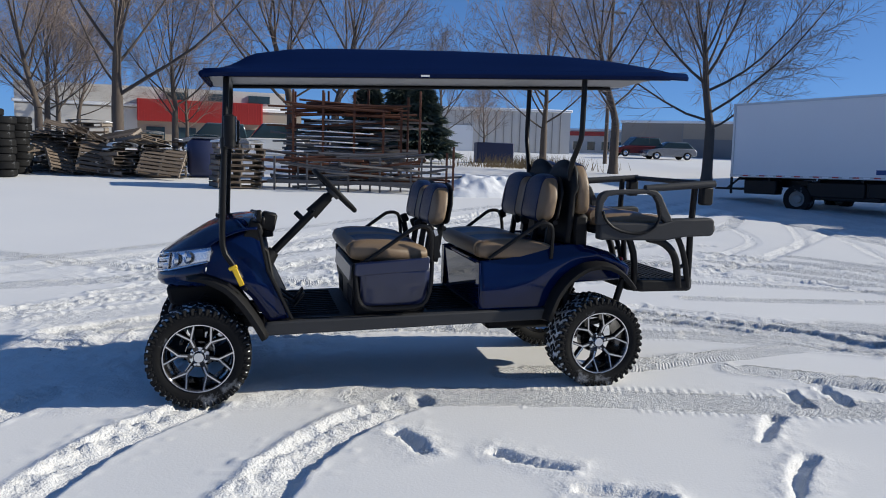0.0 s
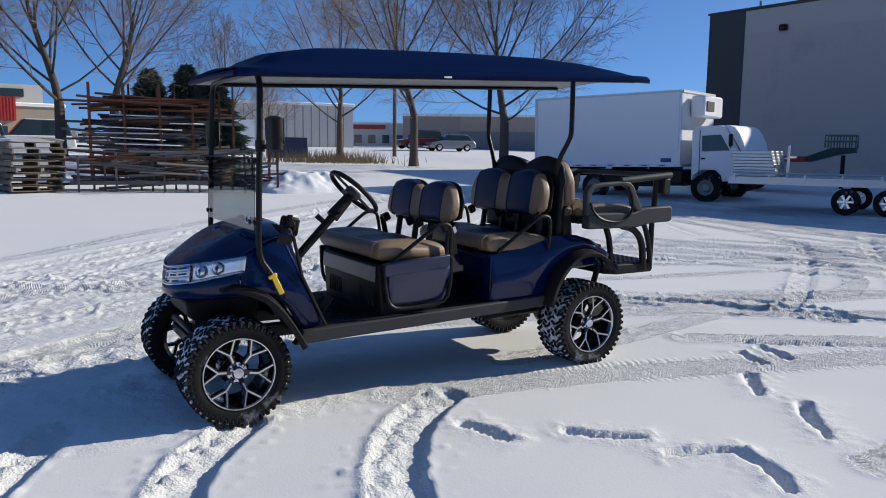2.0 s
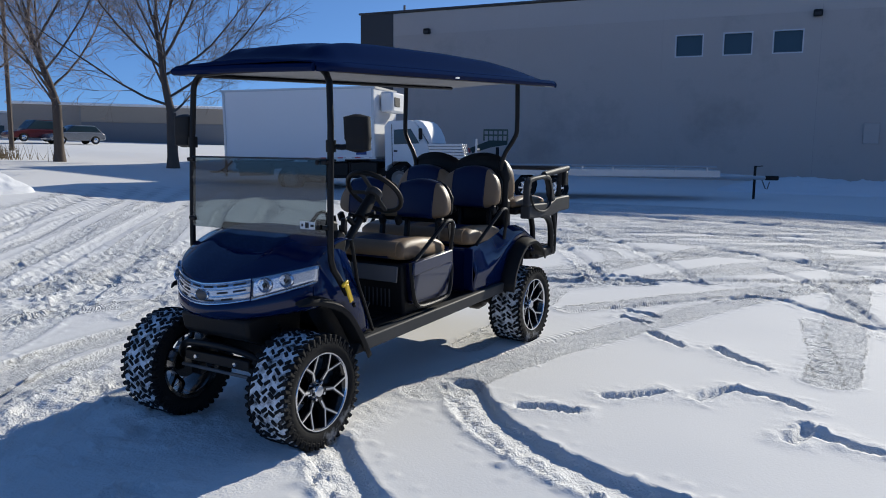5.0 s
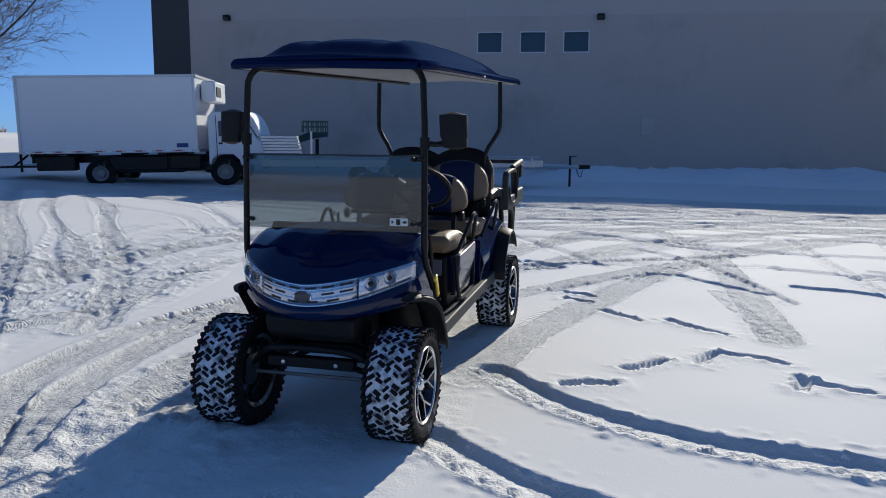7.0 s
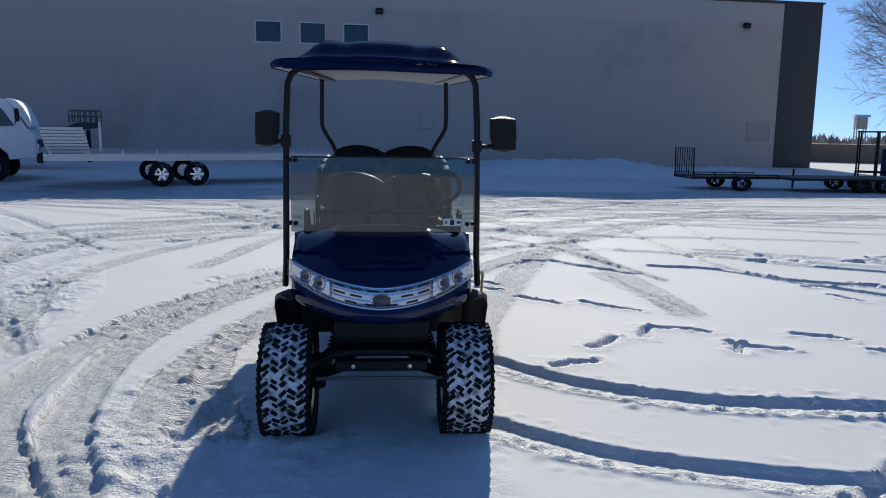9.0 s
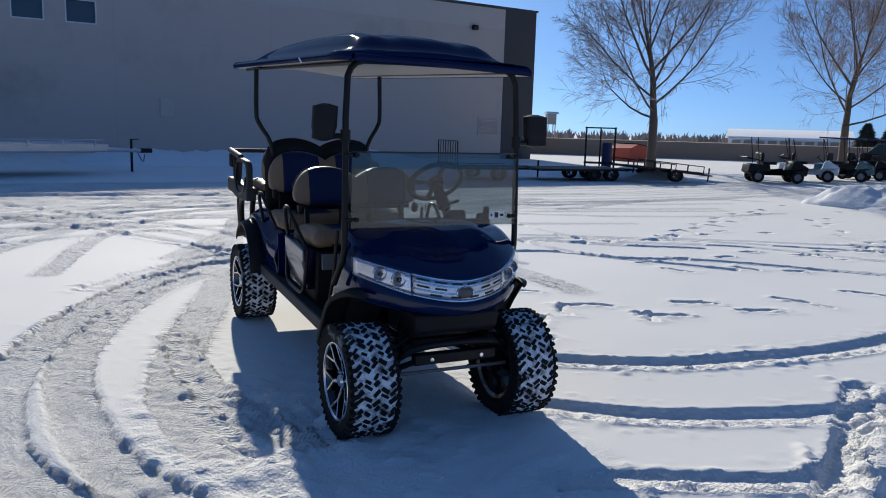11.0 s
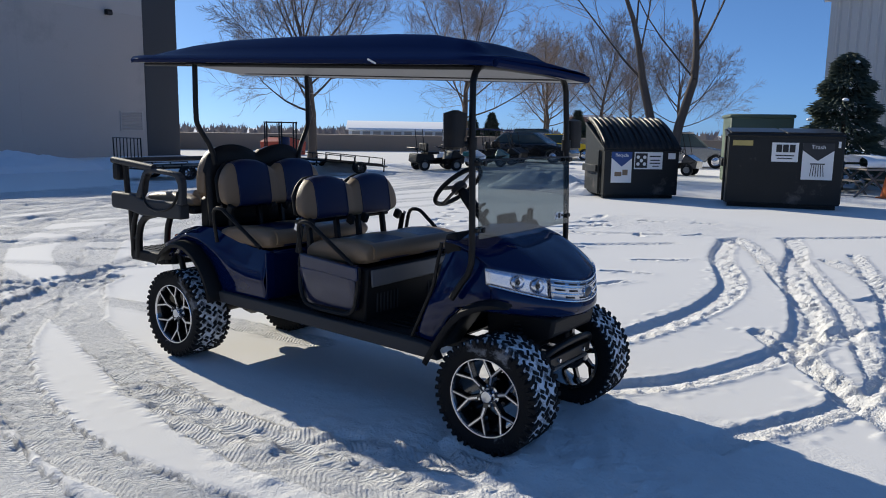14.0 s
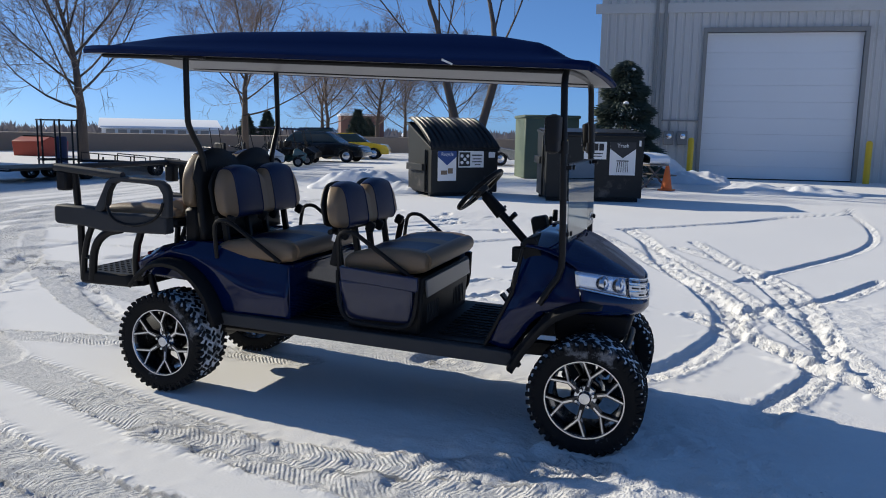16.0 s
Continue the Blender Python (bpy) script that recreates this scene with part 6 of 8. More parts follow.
for a, b in ((-1.87, -0.012), (38.812, 40.87)):
    sh = Shape()
    wall_strip(sh, a, b, -1.0, 7.98, 0.06, (), -0.02)
    part("corner_panel", sh, DARKWALL, east, "dark grey corner panel")
part("coping", Shape().box((42.9, 0.5, 0.09), (19.5, 0.15, 8.02), None, 0.02), DARKWALL, east, "dark metal roof coping")
for k, (a, b, c, d) in enumerate(wins):
    w = solid(f"window_{k + 1}", Shape().box((b - a, 0.03, d - c), ((a + b) / 2, 0.16, (c + d) / 2)), WINDOW, "small square window with a pale frame high in the wall", "window", kind="structure", m=WALL)
    fr = Shape()
    for s_ in ((b - a, (a + b) / 2, c + 0.025, 0.05), (b - a, (a + b) / 2, d - 0.025, 0.05)):
        fr.box((s_[0], 0.12, s_[3]), (s_[1], 0.05, s_[2]))
    for xx in (a + 0.025, b - 0.025):
        fr.box((0.05, 0.12, d - c - 0.1), (xx, 0.05, (c + d) / 2))
    part("window_frame", fr, WINFRAME, w)
for s_, z_ in ((1.92, 6.98), (19.03, 6.78), (36.8, 6.82)):
    lampw = solid("wall_light", Shape().box((0.34, 0.22, 0.26), (s_, -0.13, z_), None, 0.04), FRAME, "small dark wall-pack lamp on the building", "wall light", "wall lamps", m=WALL)
    part("lens", Shape().box((0.26, 0.03, 0.12), (s_, -0.252, z_ - 0.04), None, 0.005), GREYPL, lampw)
vent = solid("wall_vent", Shape().box((1.31, 0.05, 0.06), (37.9, -0.03, 2.20)).box((1.31, 0.05, 0.06), (37.9, -0.03, 1.28)).box((0.06, 0.05, 0.86), (37.28, -0.03, 1.74)).box((0.06, 0.05, 0.86), (38.52, -0.03, 1.74)), LIGHTWALL, "pale louvred vent low on the wall", "vent", m=WALL)
for k in range(11):
    part("slat", Shape().box((1.18, 0.03, 0.055), (37.9, -0.02, 1.34 + 0.08 * k), Matrix.Rotation(radians(30), 4, "X")), LIGHTWALL, vent)
solid("wall_box", Shape().box((0.55, 0.10, 0.80), (21.2, -0.06, 2.1), None, 0.02), LIGHTWALL, "pale electrical box on the warehouse wall", "electrical box", m=WALL)
solid("roof_east", Shape().box((42.3, 29.6, 0.2), (19.5, 15.2, 7.55)), ROOFSNOW, "flat snow-covered warehouse roof", "roof", kind="structure", m=WALL)
solid("roof_vent_pipe", Shape().tube([(0.1, 1.0, 7.5), (0.1, 1.0, 8.5)], 0.06, 8), OLDSTEEL, "thin vent pipe on the warehouse roof edge", "vent pipe", m=WALL)


snow_bank(23.0, 7.4, 7.2, 2.2, 0.62, -67, "long ploughed snow bank against the warehouse wall", 41)
snow_bank(26.4, -0.6, 3.5, 1.8, 0.42, -67, "low ploughed snow bank beside the warehouse wall", 44)
snow_bank(0.25, 21.8, 1.5, 1.1, 0.62, 20, "rough ploughed snow bank beside the pipe rack", 47)
snow_bank(10.6, -7.3, 1.5, 1.0, 0.62, 20, "low rough heap of ploughed snow", 50)
snow_bank(9.2, -7.2, 1.0, 0.8, 0.36, 10, "small rough heap of ploughed snow", 53)
snow_bank(20.5, -4.9, 2.6, 1.4, 0.6, 45, "ploughed snow bank beside parked trailers", 56)
snow_bank(1.2, -14.8, 2.0, 0.9, 0.45, 15, "low ploughed snow bank beyond the dumpsters", 59)
snow_bank(7.0, -18.4, 1.9, 1.6, 1.5, 15, "steep snow pile beside the metal warehouse", 62)
snow_bank(5.1, -17.4, 1.7, 1.0, 0.65, 15, "low snow pile beside the overhead door", 65)


# ------------------------------------------------------------------ box truck
truck = thing("box_truck", pose(10.45, 19.2, ground_z(10.4, 19.6) - 0.02, 0, -1.2, math.degrees(math.atan2(-0.821, 0.571))) @ Matrix.Diagonal((1.07, 1.045, 0.975, 1)), "white box truck with snow on its windscreen, parked", "truck")
part("cargo_box", Shape().box((4.55, 2.25, 2.16), (-2.30, 1.125, 2.08), None, 0.05), PANELW, truck, "plain white cargo box")
trim = Shape()
for zz in (1.02, 3.14):
    trim.box((4.57, 0.03, 0.07), (-2.30, -0.004, zz)).box((0.03, 2.2, 0.07), (-0.01, 1.125, zz))
trim.box((0.07, 0.03, 2.10), (-4.54, -0.004, 2.08)).box((0.07, 0.03, 2.10), (-0.06, -0.004, 2.08))
part("box_trim", trim, ALU, truck)
for k in range(17):
    part("marker_strip", Shape().box((0.16, 0.006, 0.035), (-4.35 + 0.255 * k, -0.020, 1.03)), REDSIDE if k % 2 else STICKER, truck)
part("box_sign", Shape().box((0.30, 0.008, 0.12), (-0.42, -0.006, 1.18)), SIGNBLUE, truck)
part("cooling_unit", Shape().box((0.38, 1.30, 0.62), (0.20, 1.12, 2.72), None, 0.05), WHITE, truck, "white cooling unit on the box front")
part("unit_grille", Shape().box((0.03, 0.5, 0.28), (0.40, 0.85, 2.72), None, 0.01), GREYPL, truck)
cab = [(0.22, 0.62), (0.22, 1.98), (0.34, 2.12), (0.95, 2.14), (1.10, 2.08), (1.48, 1.36), (1.62, 1.20), (1.66, 0.62), (1.04, 0.58), (1.01, 0.74), (0.86, 0.90), (0.50, 0.90), (0.30, 0.76), (0.27, 0.60)]
part("cab", Shape().prism(cab, 0.12, 2.05), WHITE, truck, "white cab-over cab", bevel=0.05)
part("side_window", Shape().prism([(0.50, 1.42), (0.50, 1.86), (0.98, 1.88), (1.22, 1.44)], 0.105, 0.125), WINDOW, truck)
part("windscreen", Shape().add([(1.13, 0.2, 2.04), (1.13, 1.97, 2.04), (1.48, 1.99, 1.40), (1.48, 0.18, 1.40)], [(0, 1, 2, 3)]), WINDOW, truck, thick=0.02)
part("screen_snow", Shape().prism([(1.02, 2.13), (1.16, 2.15), (1.30, 2.07), (1.42, 1.90), (1.52, 1.66), (1.57, 1.42), (1.50, 1.37), (1.12, 2.03)], 0.17, 2.0), SNOWCAP, truck, "thick snow lying on the windscreen", bevel=0.05)
part("door_line", Shape().box((0.015, 0.01, 1.25), (0.44, 0.112, 1.40)).box((0.10, 0.02, 0.05), (0.54, 0.108, 1.22)), FRAME, truck)
part("front_grille", Shape().box((0.03, 1.5, 0.22), (1.665, 1.08, 0.98), None, 0.01), GREYPL, truck)
part("front_bumper", Shape().box((0.14, 1.98, 0.26), (1.68, 1.08, 0.60), None, 0.04), GREYPL, truck)
for yy in (0.32, 1.85):
    part("headlight", Shape().box((0.05, 0.28, 0.18), (1.655, yy, 0.88), None, 0.02), CHROME, truck)
part("mirror", Shape().box((0.10, 0.10, 0.34), (1.30, -0.06, 1.72), None, 0.03), FRAME, truck)
part("mirror_arm", Shape().tube([(1.22, 0.14, 1.50), (1.30, -0.05, 1.62)], 0.015, 6), FRAME, truck)
ch = Shape()
for yy in (0.65, 1.5):
    ch.box((5.9, 0.09, 0.20), (-1.6, yy, 0.80))
ch.box((1.5, 0.5, 0.42), (-1.6, 0.35, 0.68), None, 0.03).box((0.8, 0.4, 0.4), (-0.4, 0.30, 0.70), None, 0.03).box((1.9, 1.5, 0.46), (-1.0, 1.1, 0.66), None, 0.03)
ch.box((1.75, 0.30, 0.52), (-1.35, 0.30, 0.66), None, 0.03).box((1.0, 0.30, 0.42), (-3.75, 0.30, 0.70), None, 0.03)
for xx in (-4.3, -3.4, -2.0, -0.9):
    ch.box((0.06, 2.15, 0.10), (xx, 1.12, 0.95))
part("truck_chassis", ch, FRAME, truck)
part("tail_lift", Shape().box((0.9, 1.9, 0.06), (-4.75, 1.12, 0.62)).tube([(-4.5, 0.3, 0.95), (-4.9, 0.3, 0.62)], 0.03, 6).box((0.05, 0.05, 0.75), (-4.58, 0.06, 0.85)), FRAME, truck)
tw = [mesh_of("wheel", Shape().lathe([(0.22, -0.10), (0.37, -0.11), (0.395, -0.08), (0.395, 0.08), (0.37, 0.11), (0.22, 0.10)], 28, close=True), RUBBER), mesh_of("rim", Shape().lathe([(0.225, 0.10), (0.20, 0.06), (0.12, 0.02), (0.10, 0.07), (0.0, 0.08)], 20), SIDEDARK)]
for xx, yy, s_ in ((0.64, 0.16, -1), (0.64, 2.02, 1), (-2.60, 0.18, -1), (-2.60, 2.06, 1)):
    w = shared("wheel", tw[0], truck, pose(xx, yy, 0.40, 90 if s_ < 0 else -90, 0, 0))
    shared("rim", tw[1], w)


# ------------------------------------------------------------------ trailers
def trailer_wheel(parent, x, y, s_, r=0.34, rim_mat=None):
    w = part("wheel", Shape().lathe([(0.17, -0.09), (r - 0.02, -0.10), (r, -0.07), (r, 0.07), (r - 0.02, 0.10), (0.17, 0.09)], 28, close=True), RUBBER, parent)
    w.matrix_basis = pose(x, y, r, 90 if s_ < 0 else -90, 0, 0)
    rim = Shape().lathe([(0.18, 0.09), (0.165, 0.05), (0.165, -0.03)], 24).lathe([(0.055, 0.06), (0.05, 0.075), (0, 0.08)], 12)
    for k in range(6):
        rim.box((0.13, 0.045, 0.025), (0, 0, 0), Matrix.Rotation(k * math.pi / 3, 4, "Z") @ Matrix.Translation((0.105, 0, 0.06)))
    part("rim", rim, rim_mat or ALLOY, w)


tdir = math.degrees(math.atan2(-0.766, 0.643))
tr = thing("flatbed_trailer", place(12.0, 14.15, tdir), "long bare aluminium flatbed trailer on twin axles", "trailer")
deckf = Shape()
deckf.box((7.5, 0.07, 0.17), (0.75, -0.02, 0.72)).box((7.5, 0.07, 0.17), (0.75, 2.1, 0.72))
for k in range(13):
    deckf.box((0.08, 2.1, 0.10), (-2.9 + 0.6 * k, 1.04, 0.68))
deckf.tube([(4.3, 0.1, 0.66), (5.9, 1.04, 0.60)], 0.05, 8).tube([(4.3, 2.0, 0.66), (5.9, 1.04, 0.60)], 0.05, 8)
part("trailer_frame", deckf, ALU, tr, "bare aluminium frame")
for k in range(9):
    part("deck_plank", Shape().box((7.4, 0.20, 0.045), (0.75, 0.14 + 0.225 * k, 0.785), None, 0.006), ALU, tr)
part("side_rail", Shape().tube([(-2.9, -0.07, 0.90), (4.4, -0.07, 0.90)], 0.022, 8), ALU, tr)
for k in range(10):
    part("stake_post", Shape().box((0.04, 0.03, 0.16), (-2.85 + 0.78 * k, -0.07, 0.83)), ALU, tr)
for xx in (-0.42, 0.42):
    trailer_wheel(tr, xx, 0.02, -1, 0.30)
    trailer_wheel(tr, xx, 2.06, 1, 0.30)
part("fender", Shape().box((1.75, 0.26, 0.03), (0, 0.03, 0.735)), ALU, tr)
part("tongue_jack", Shape().tube([(5.6, 0.95, 0.02), (5.6, 0.95, 0.92)], 0.035, 8).box((0.2, 0.2, 0.02), (5.6, 0.95, 0.01)).tube([(5.6, 0.95, 0.90), (5.75, 0.80, 0.92)], 0.012, 6), FRAME, tr)
part("coupler", Shape().box((0.35, 0.12, 0.12), (6.05, 1.04, 0.60), None, 0.02), FRAME, tr)
part("chain", Shape().tube([(5.8, 1.0, 0.55), (5.9, 0.9, 0.25), (6.0, 1.0, 0.5)], 0.015, 6, 1), OLDSTEEL, tr)
for i in range(8):
    for k in range(3):
        solid("aluminium_ramp", Shape().box((0.95, 0.26, 0.075), (0, 0, 0), None, 0.01), ALU, "pale ramp board stacked on the trailer", "ramp", "stacked ramps", m=place(12.0, 14.15, tdir) @ pose(-2.45 - 0.02 * i, 0.35 + 0.50 * k, 0.847 + 0.077 * i, 0, 0, 0))
solid("cross_bar", Shape().box((0.05, 0.9, 0.05), (0, 0, 0)).box((0.05, 0.05, 0.75), (0, -0.42, -0.1)), ALU, "upright stake beside the stacked ramps", "stake", m=place(12.0, 14.15, tdir) @ pose(-1.75, 0.75, 1.28))
gn = thing("gooseneck_trailer", place(15.6, 21.8, tdir + 4) @ Matrix.Diagonal((1, 1, 0.88, 1)), "dark red gooseneck trailer with a green front rack", "trailer")
part("deck", Shape().box((3.6, 2.0, 0.20), (-0.9, 0, 1.20), None, 0.02), REDSIDE, gn)
part("neck", Shape().prism([(0.9, 1.3), (1.6, 1.62), (2.25, 1.62), (2.25, 1.45), (1.7, 1.35), (1.0, 1.1)], -0.5, 0.5), mat("dark_green_steel", (0.02, 0.045, 0.04), 0.5), gn)
rk = Shape()
for yy in (-0.5, 0.5):
    rk.tube([(1.4, yy, 1.62), (1.4, yy, 2.05), (2.25, yy, 2.05), (2.25, yy, 1.62)], 0.03, 6).tube([(1.4, yy, 1.84), (2.25, yy, 1.84)], 0.025, 6)
    for k in range(4):
        rk.box((0.04, 0.04, 0.42), (1.57 + 0.17 * k, yy, 1.83))
part("front_rack", rk, GREENBOX, gn)
part("landing_leg", Shape().box((0.12, 0.12, 1.2), (1.9, 0, 0.75)), FRAME, gn)
part("trailer_axle", Shape().box((1.4, 1.7, 0.25), (-1.2, 0, 0.85)), FRAME, gn)
for xx in (-1.7, -0.8):
    for s_ in SIDES:
        trailer_wheel(gn, xx, s_ * 0.85, s_, 0.36)
for k in range(4):
    part("reflector", Shape().box((0.25, 0.01, 0.06), (-2.4 + 0.9 * k, -1.006, 1.22)), STICKER, gn)


def utility_trailer(m, gate, label, length=3.0, wide=1.5, rail_h=0.35):
    t_ = thing("utility_trailer", m @ Matrix.Diagonal((1, 1, 0.74, 1)), label, "trailer", "small trailers")
    fr = Shape()
    for s_ in SIDES:
        fr.box((length, 0.06, 0.08), (0, s_ * wide / 2, 0.48))
    for k in range(5):
        fr.box((0.06, wide, 0.06), (-length / 2 + length * k / 4, 0, 0.46))
    fr.tube([(length / 2, wide / 2, 0.47), (length / 2 + 1.0, 0, 0.45)], 0.035, 6).tube([(length / 2, -wide / 2, 0.47), (length / 2 + 1.0, 0, 0.45)], 0.035, 6)
    fr.tube([(length / 2 + 0.85, 0, 0.05), (length / 2 + 0.85, 0, 0.8)], 0.03, 6)
    part("trailer_frame", fr, FRAME, t_)
    part("deck", Shape().box((length - 0.05, wide - 0.06, 0.04), (0, 0, 0.52)), WOODG, t_)
    for s_ in SIDES if rail_h else ():
        part("rail", Shape().tube([(-length / 2, s_ * wide / 2, 0.5), (-length / 2, s_ * wide / 2, 0.5 + rail_h), (length / 2, s_ * wide / 2, 0.5 + rail_h), (length / 2, s_ * wide / 2, 0.5)], 0.022, 6), FRAME, t_)
        for k in range(1, 4):
            part("rail_post", Shape().box((0.03, 0.03, rail_h), (-length / 2 + length * k / 4, s_ * wide / 2, 0.5 + rail_h / 2)), FRAME, t_)
    for s_ in SIDES:
        for xx in ((0.1,) if length < 3 else (0.35, 1.05)):
            trailer_wheel(t_, xx, s_ * (wide / 2 + (0.13 if rail_h else -0.14)), s_, 0.27, GREYPL)
    if gate:
        g = part("ramp_gate", Shape().tube([(-length / 2, -wide / 2 + 0.05, 0.5), (-length / 2 - 0.02, -wide / 2 + 0.05, gate), (-length / 2 - 0.02, wide / 2 - 0.05, gate), (-length / 2, wide / 2 - 0.05, 0.5)], 0.022, 6), FRAME, t_)
        for k in range(7):
            part("gate_bar", Shape().box((0.02, 0.02, gate - 0.5), (-length / 2 - 0.01, -wide / 2 + 0.2 + 0.2 * k * (wide - 0.4) / 1.2, (gate + 0.5) / 2)), FRAME, g)
    return t_


utility_trailer(place(18.45, 0.35, -72), 1.60, "small low black trailer with a raised mesh ramp gate", 2.5, 1.4, 0.10)
utility_trailer(place(18.9, -2.75, -76), 0, "flat trailer with a weathered grey-brown plank deck", 3.2, 1.7, 0.0)
utility_trailer(place(18.7, -5.6, -76) @ pose(0, 0, 0.06, 0, 5, 0), 0, "black open trailer with side rails, tipped on its tongue", 2.7, 1.4, 0.30)
rackt = thing("steel_rack", place(20.6, -4.3, -20), "tall dark steel rack standing on the snow", "rack")
for xx in (-0.45, 0.45):
    for yy in (-0.5, 0.0, 0.5):
        part("upright", Shape().box((0.05, 0.05, 1.75), (xx, yy, 0.875)), FRAME, rackt)
for zz in (0.5, 1.72):
    part("cross_frame", Shape().box((0.95, 0.04, 0.04), (0, 0.52, zz)).box((0.95, 0.04, 0.04), (0, -0.52, zz)).box((0.04, 1.05, 0.04), (0.47, 0, zz)).box((0.04, 1.05, 0.04), (-0.47, 0, zz)), FRAME, rackt)
solid("blue_drum", Shape().lathe([(0, 0), (0.17, 0), (0.18, 0.02), (0.18, 1.15), (0.15, 1.2), (0, 1.2)], 18), BLUETARP, "blue plastic drum beside the rack", "drum", m=place(21.5, -4.9))
for xx, yy, r_ in ((37.0, -12.3, -70),):
    b_ = solid("red_skip", Shape().prism([(-0.9, 0.0), (-1.0, 0.75), (-0.4, 0.98), (0.85, 0.75), (0.75, 0.0)], -0.95, 0.95), REDBIN, "orange-red steel waste skip with a sloped lid", "skip", m=place(xx, yy, r_), bevel=0.03)
    part("lid", Shape().box((1.3, 1.6, 0.05), (0.25, 0, 0.90), Matrix.Rotation(radians(10), 4, "Y")), FRAME, b_)


# ------------------------------------------------------------------ dumpsters
def dumpster(m, label, wide, deep, front_h, back_h, ribs_):
    d_ = thing("dumpster", m, label, "dumpster", "dumpsters")
    body = Shape().prism([(0.0, 0.12), (-0.02, front_h), (deep, back_h), (deep - 0.05, 0.12)], 0, wide, "x")
    part("bin_body", body, DUMP, d_, "black painted steel bin", bevel=0.02)
    rim = Shape().tube([(0, -0.02, front_h), (wide, -0.02, front_h), (wide, deep, back_h), (0, deep, back_h), (0, -0.02, front_h)], 0.035, 8)
    part("rim", rim, DUMP, d_)
    for s_, xx in ((-1, -0.06), (1, wide + 0.06)):
        part("fork_pocket", Shape().box((0.10, 0.95, 0.17), (xx, deep * 0.55, front_h * 0.62), None, 0.012), DUMP, d_)
        part("side_rib", Shape().box((0.05, 0.08, front_h - 0.15), (xx * 1.0 - s_ * 0.02, deep * 0.2, front_h / 2 + 0.06), None, 0.01), DUMP, d_)
    part("skid", Shape().box((wide - 0.1, 0.12, 0.12), (wide / 2, 0.2, 0.06)).box((wide - 0.1, 0.12, 0.12), (wide / 2, deep - 0.2, 0.06)), DUMP, d_)
    if ribs_:
        rows_ = []
        n_ = 120
        for i in range(n_ + 1):
            x_ = -0.03 + (wide + 0.06) * i / n_
            b_ = 0.055 * (0.5 + 0.5 * math.tanh(5 * math.sin(2 * math.pi * i / n_ * 13))) * (1 if 2 < i < n_ - 2 else 0)
            rows_.append([(x_, -0.06 + (deep + 0.02) * t_, front_h + 0.03 + (back_h + 0.10 - front_h) * (1 - (1 - t_) ** 1.6) + b_ * min(1, 8 * t_, 8 * (1 - t_) + 0.2)) for t_ in (k / 8 for k in range(9))])
        part("ribbed_lid", Shape().grid(rows_), DUMPLID, d_, "ribbed black plastic lid", 30, thick=0.02)
    else:
        for x0 in (0.03, wide / 2 + 0.02):
            part("lid", Shape().box((wide / 2 - 0.05, deep, 0.05), (x0 + wide / 4 - 0.025, deep / 2, (front_h + back_h) / 2 + 0.05), Matrix.Rotation(math.atan2(back_h - front_h, deep), 4, "X"), 0.015), DUMPLID, d_)
    return d_


def sign(parent, x, z, w, h, top=None, words="", size=0.1, y=-0.032, lean=0.0):
    m_ = pose(x + w / 2, y, z + h / 2, 90, 0, 0)
    s_ = part("sign", Shape().box((w, 0.006, h), (x + w / 2, y + 0.004, z + h / 2)), STICKER, parent, "white sign")
    if top:
        tri = Shape().prism([(x, z + h), (x + w, z + h), (x + w, z + h * 0.80), (x + w / 2, z + h * 0.52), (x, z + h * 0.80)], y - 0.004, y)
        part("sign_top", tri, top, s_)
    if words:
        text_part("lettering", words, size, STICKER if top else LENSBLK, s_, pose(x + w / 2, y - 0.006, z + h * (0.89 if top else 0.6), 90, 0, 0))
    return s_


d1 = dumpster(place(7.56, -6.32, math.degrees(math.atan2(-0.879, -0.477)), -0.03), "black recycling dumpster with ribbed lid and white signs, on snow", 1.84, 1.40, 1.18, 1.80, True)
s1 = sign(d1, 0.16, 0.42, 0.50, 0.72, SIGNBLUE, "Recycle", 0.105)
part("sign_picture", Shape().box((0.17, 0.004, 0.10), (0.33, -0.034, 0.62)).box((0.13, 0.004, 0.13), (0.50, -0.034, 0.66)), TANV, s1)
s2 = sign(d1, 0.72, 0.74, 0.70, 0.40)
part("sign_symbols", Shape().box((0.30, 0.004, 0.34), (0.89, -0.034, 0.94)), LENSBLK, s2)
pt = Shape()
for xx, zz in ((0.81, 1.02), (0.97, 1.02), (0.89, 0.94), (0.81, 0.86), (0.97, 0.86)):
    pt.lathe([(0, 0.004), (0.042, 0.004), (0.042, 0)], 10, Matrix.Translation((xx, -0.036, zz)) @ Matrix.Rotation(radians(90), 4, "X"))
part("sign_dots", pt, STICKER, s2)
part("sign_lines", Shape().box((0.28, 0.004, 0.03), (1.23, -0.034, 1.04)).box((0.24, 0.004, 0.025), (1.23, -0.034, 0.95)).box((0.26, 0.004, 0.025), (1.23, -0.034, 0.88)).box((0.16, 0.004, 0.02), (1.25, -0.034, 0.81)), GREYPL, s2)
sign(d1, 1.56, 0.98, 0.18, 0.14)
d2 = dumpster(place(5.02, -7.35, math.degrees(math.atan2(-0.585, -0.811)), -0.03), "black trash dumpster with white signs standing on snow", 2.25, 1.6, 1.56, 1.66, False)
s3 = sign(d2, 0.86, 1.02, 0.52, 0.40)
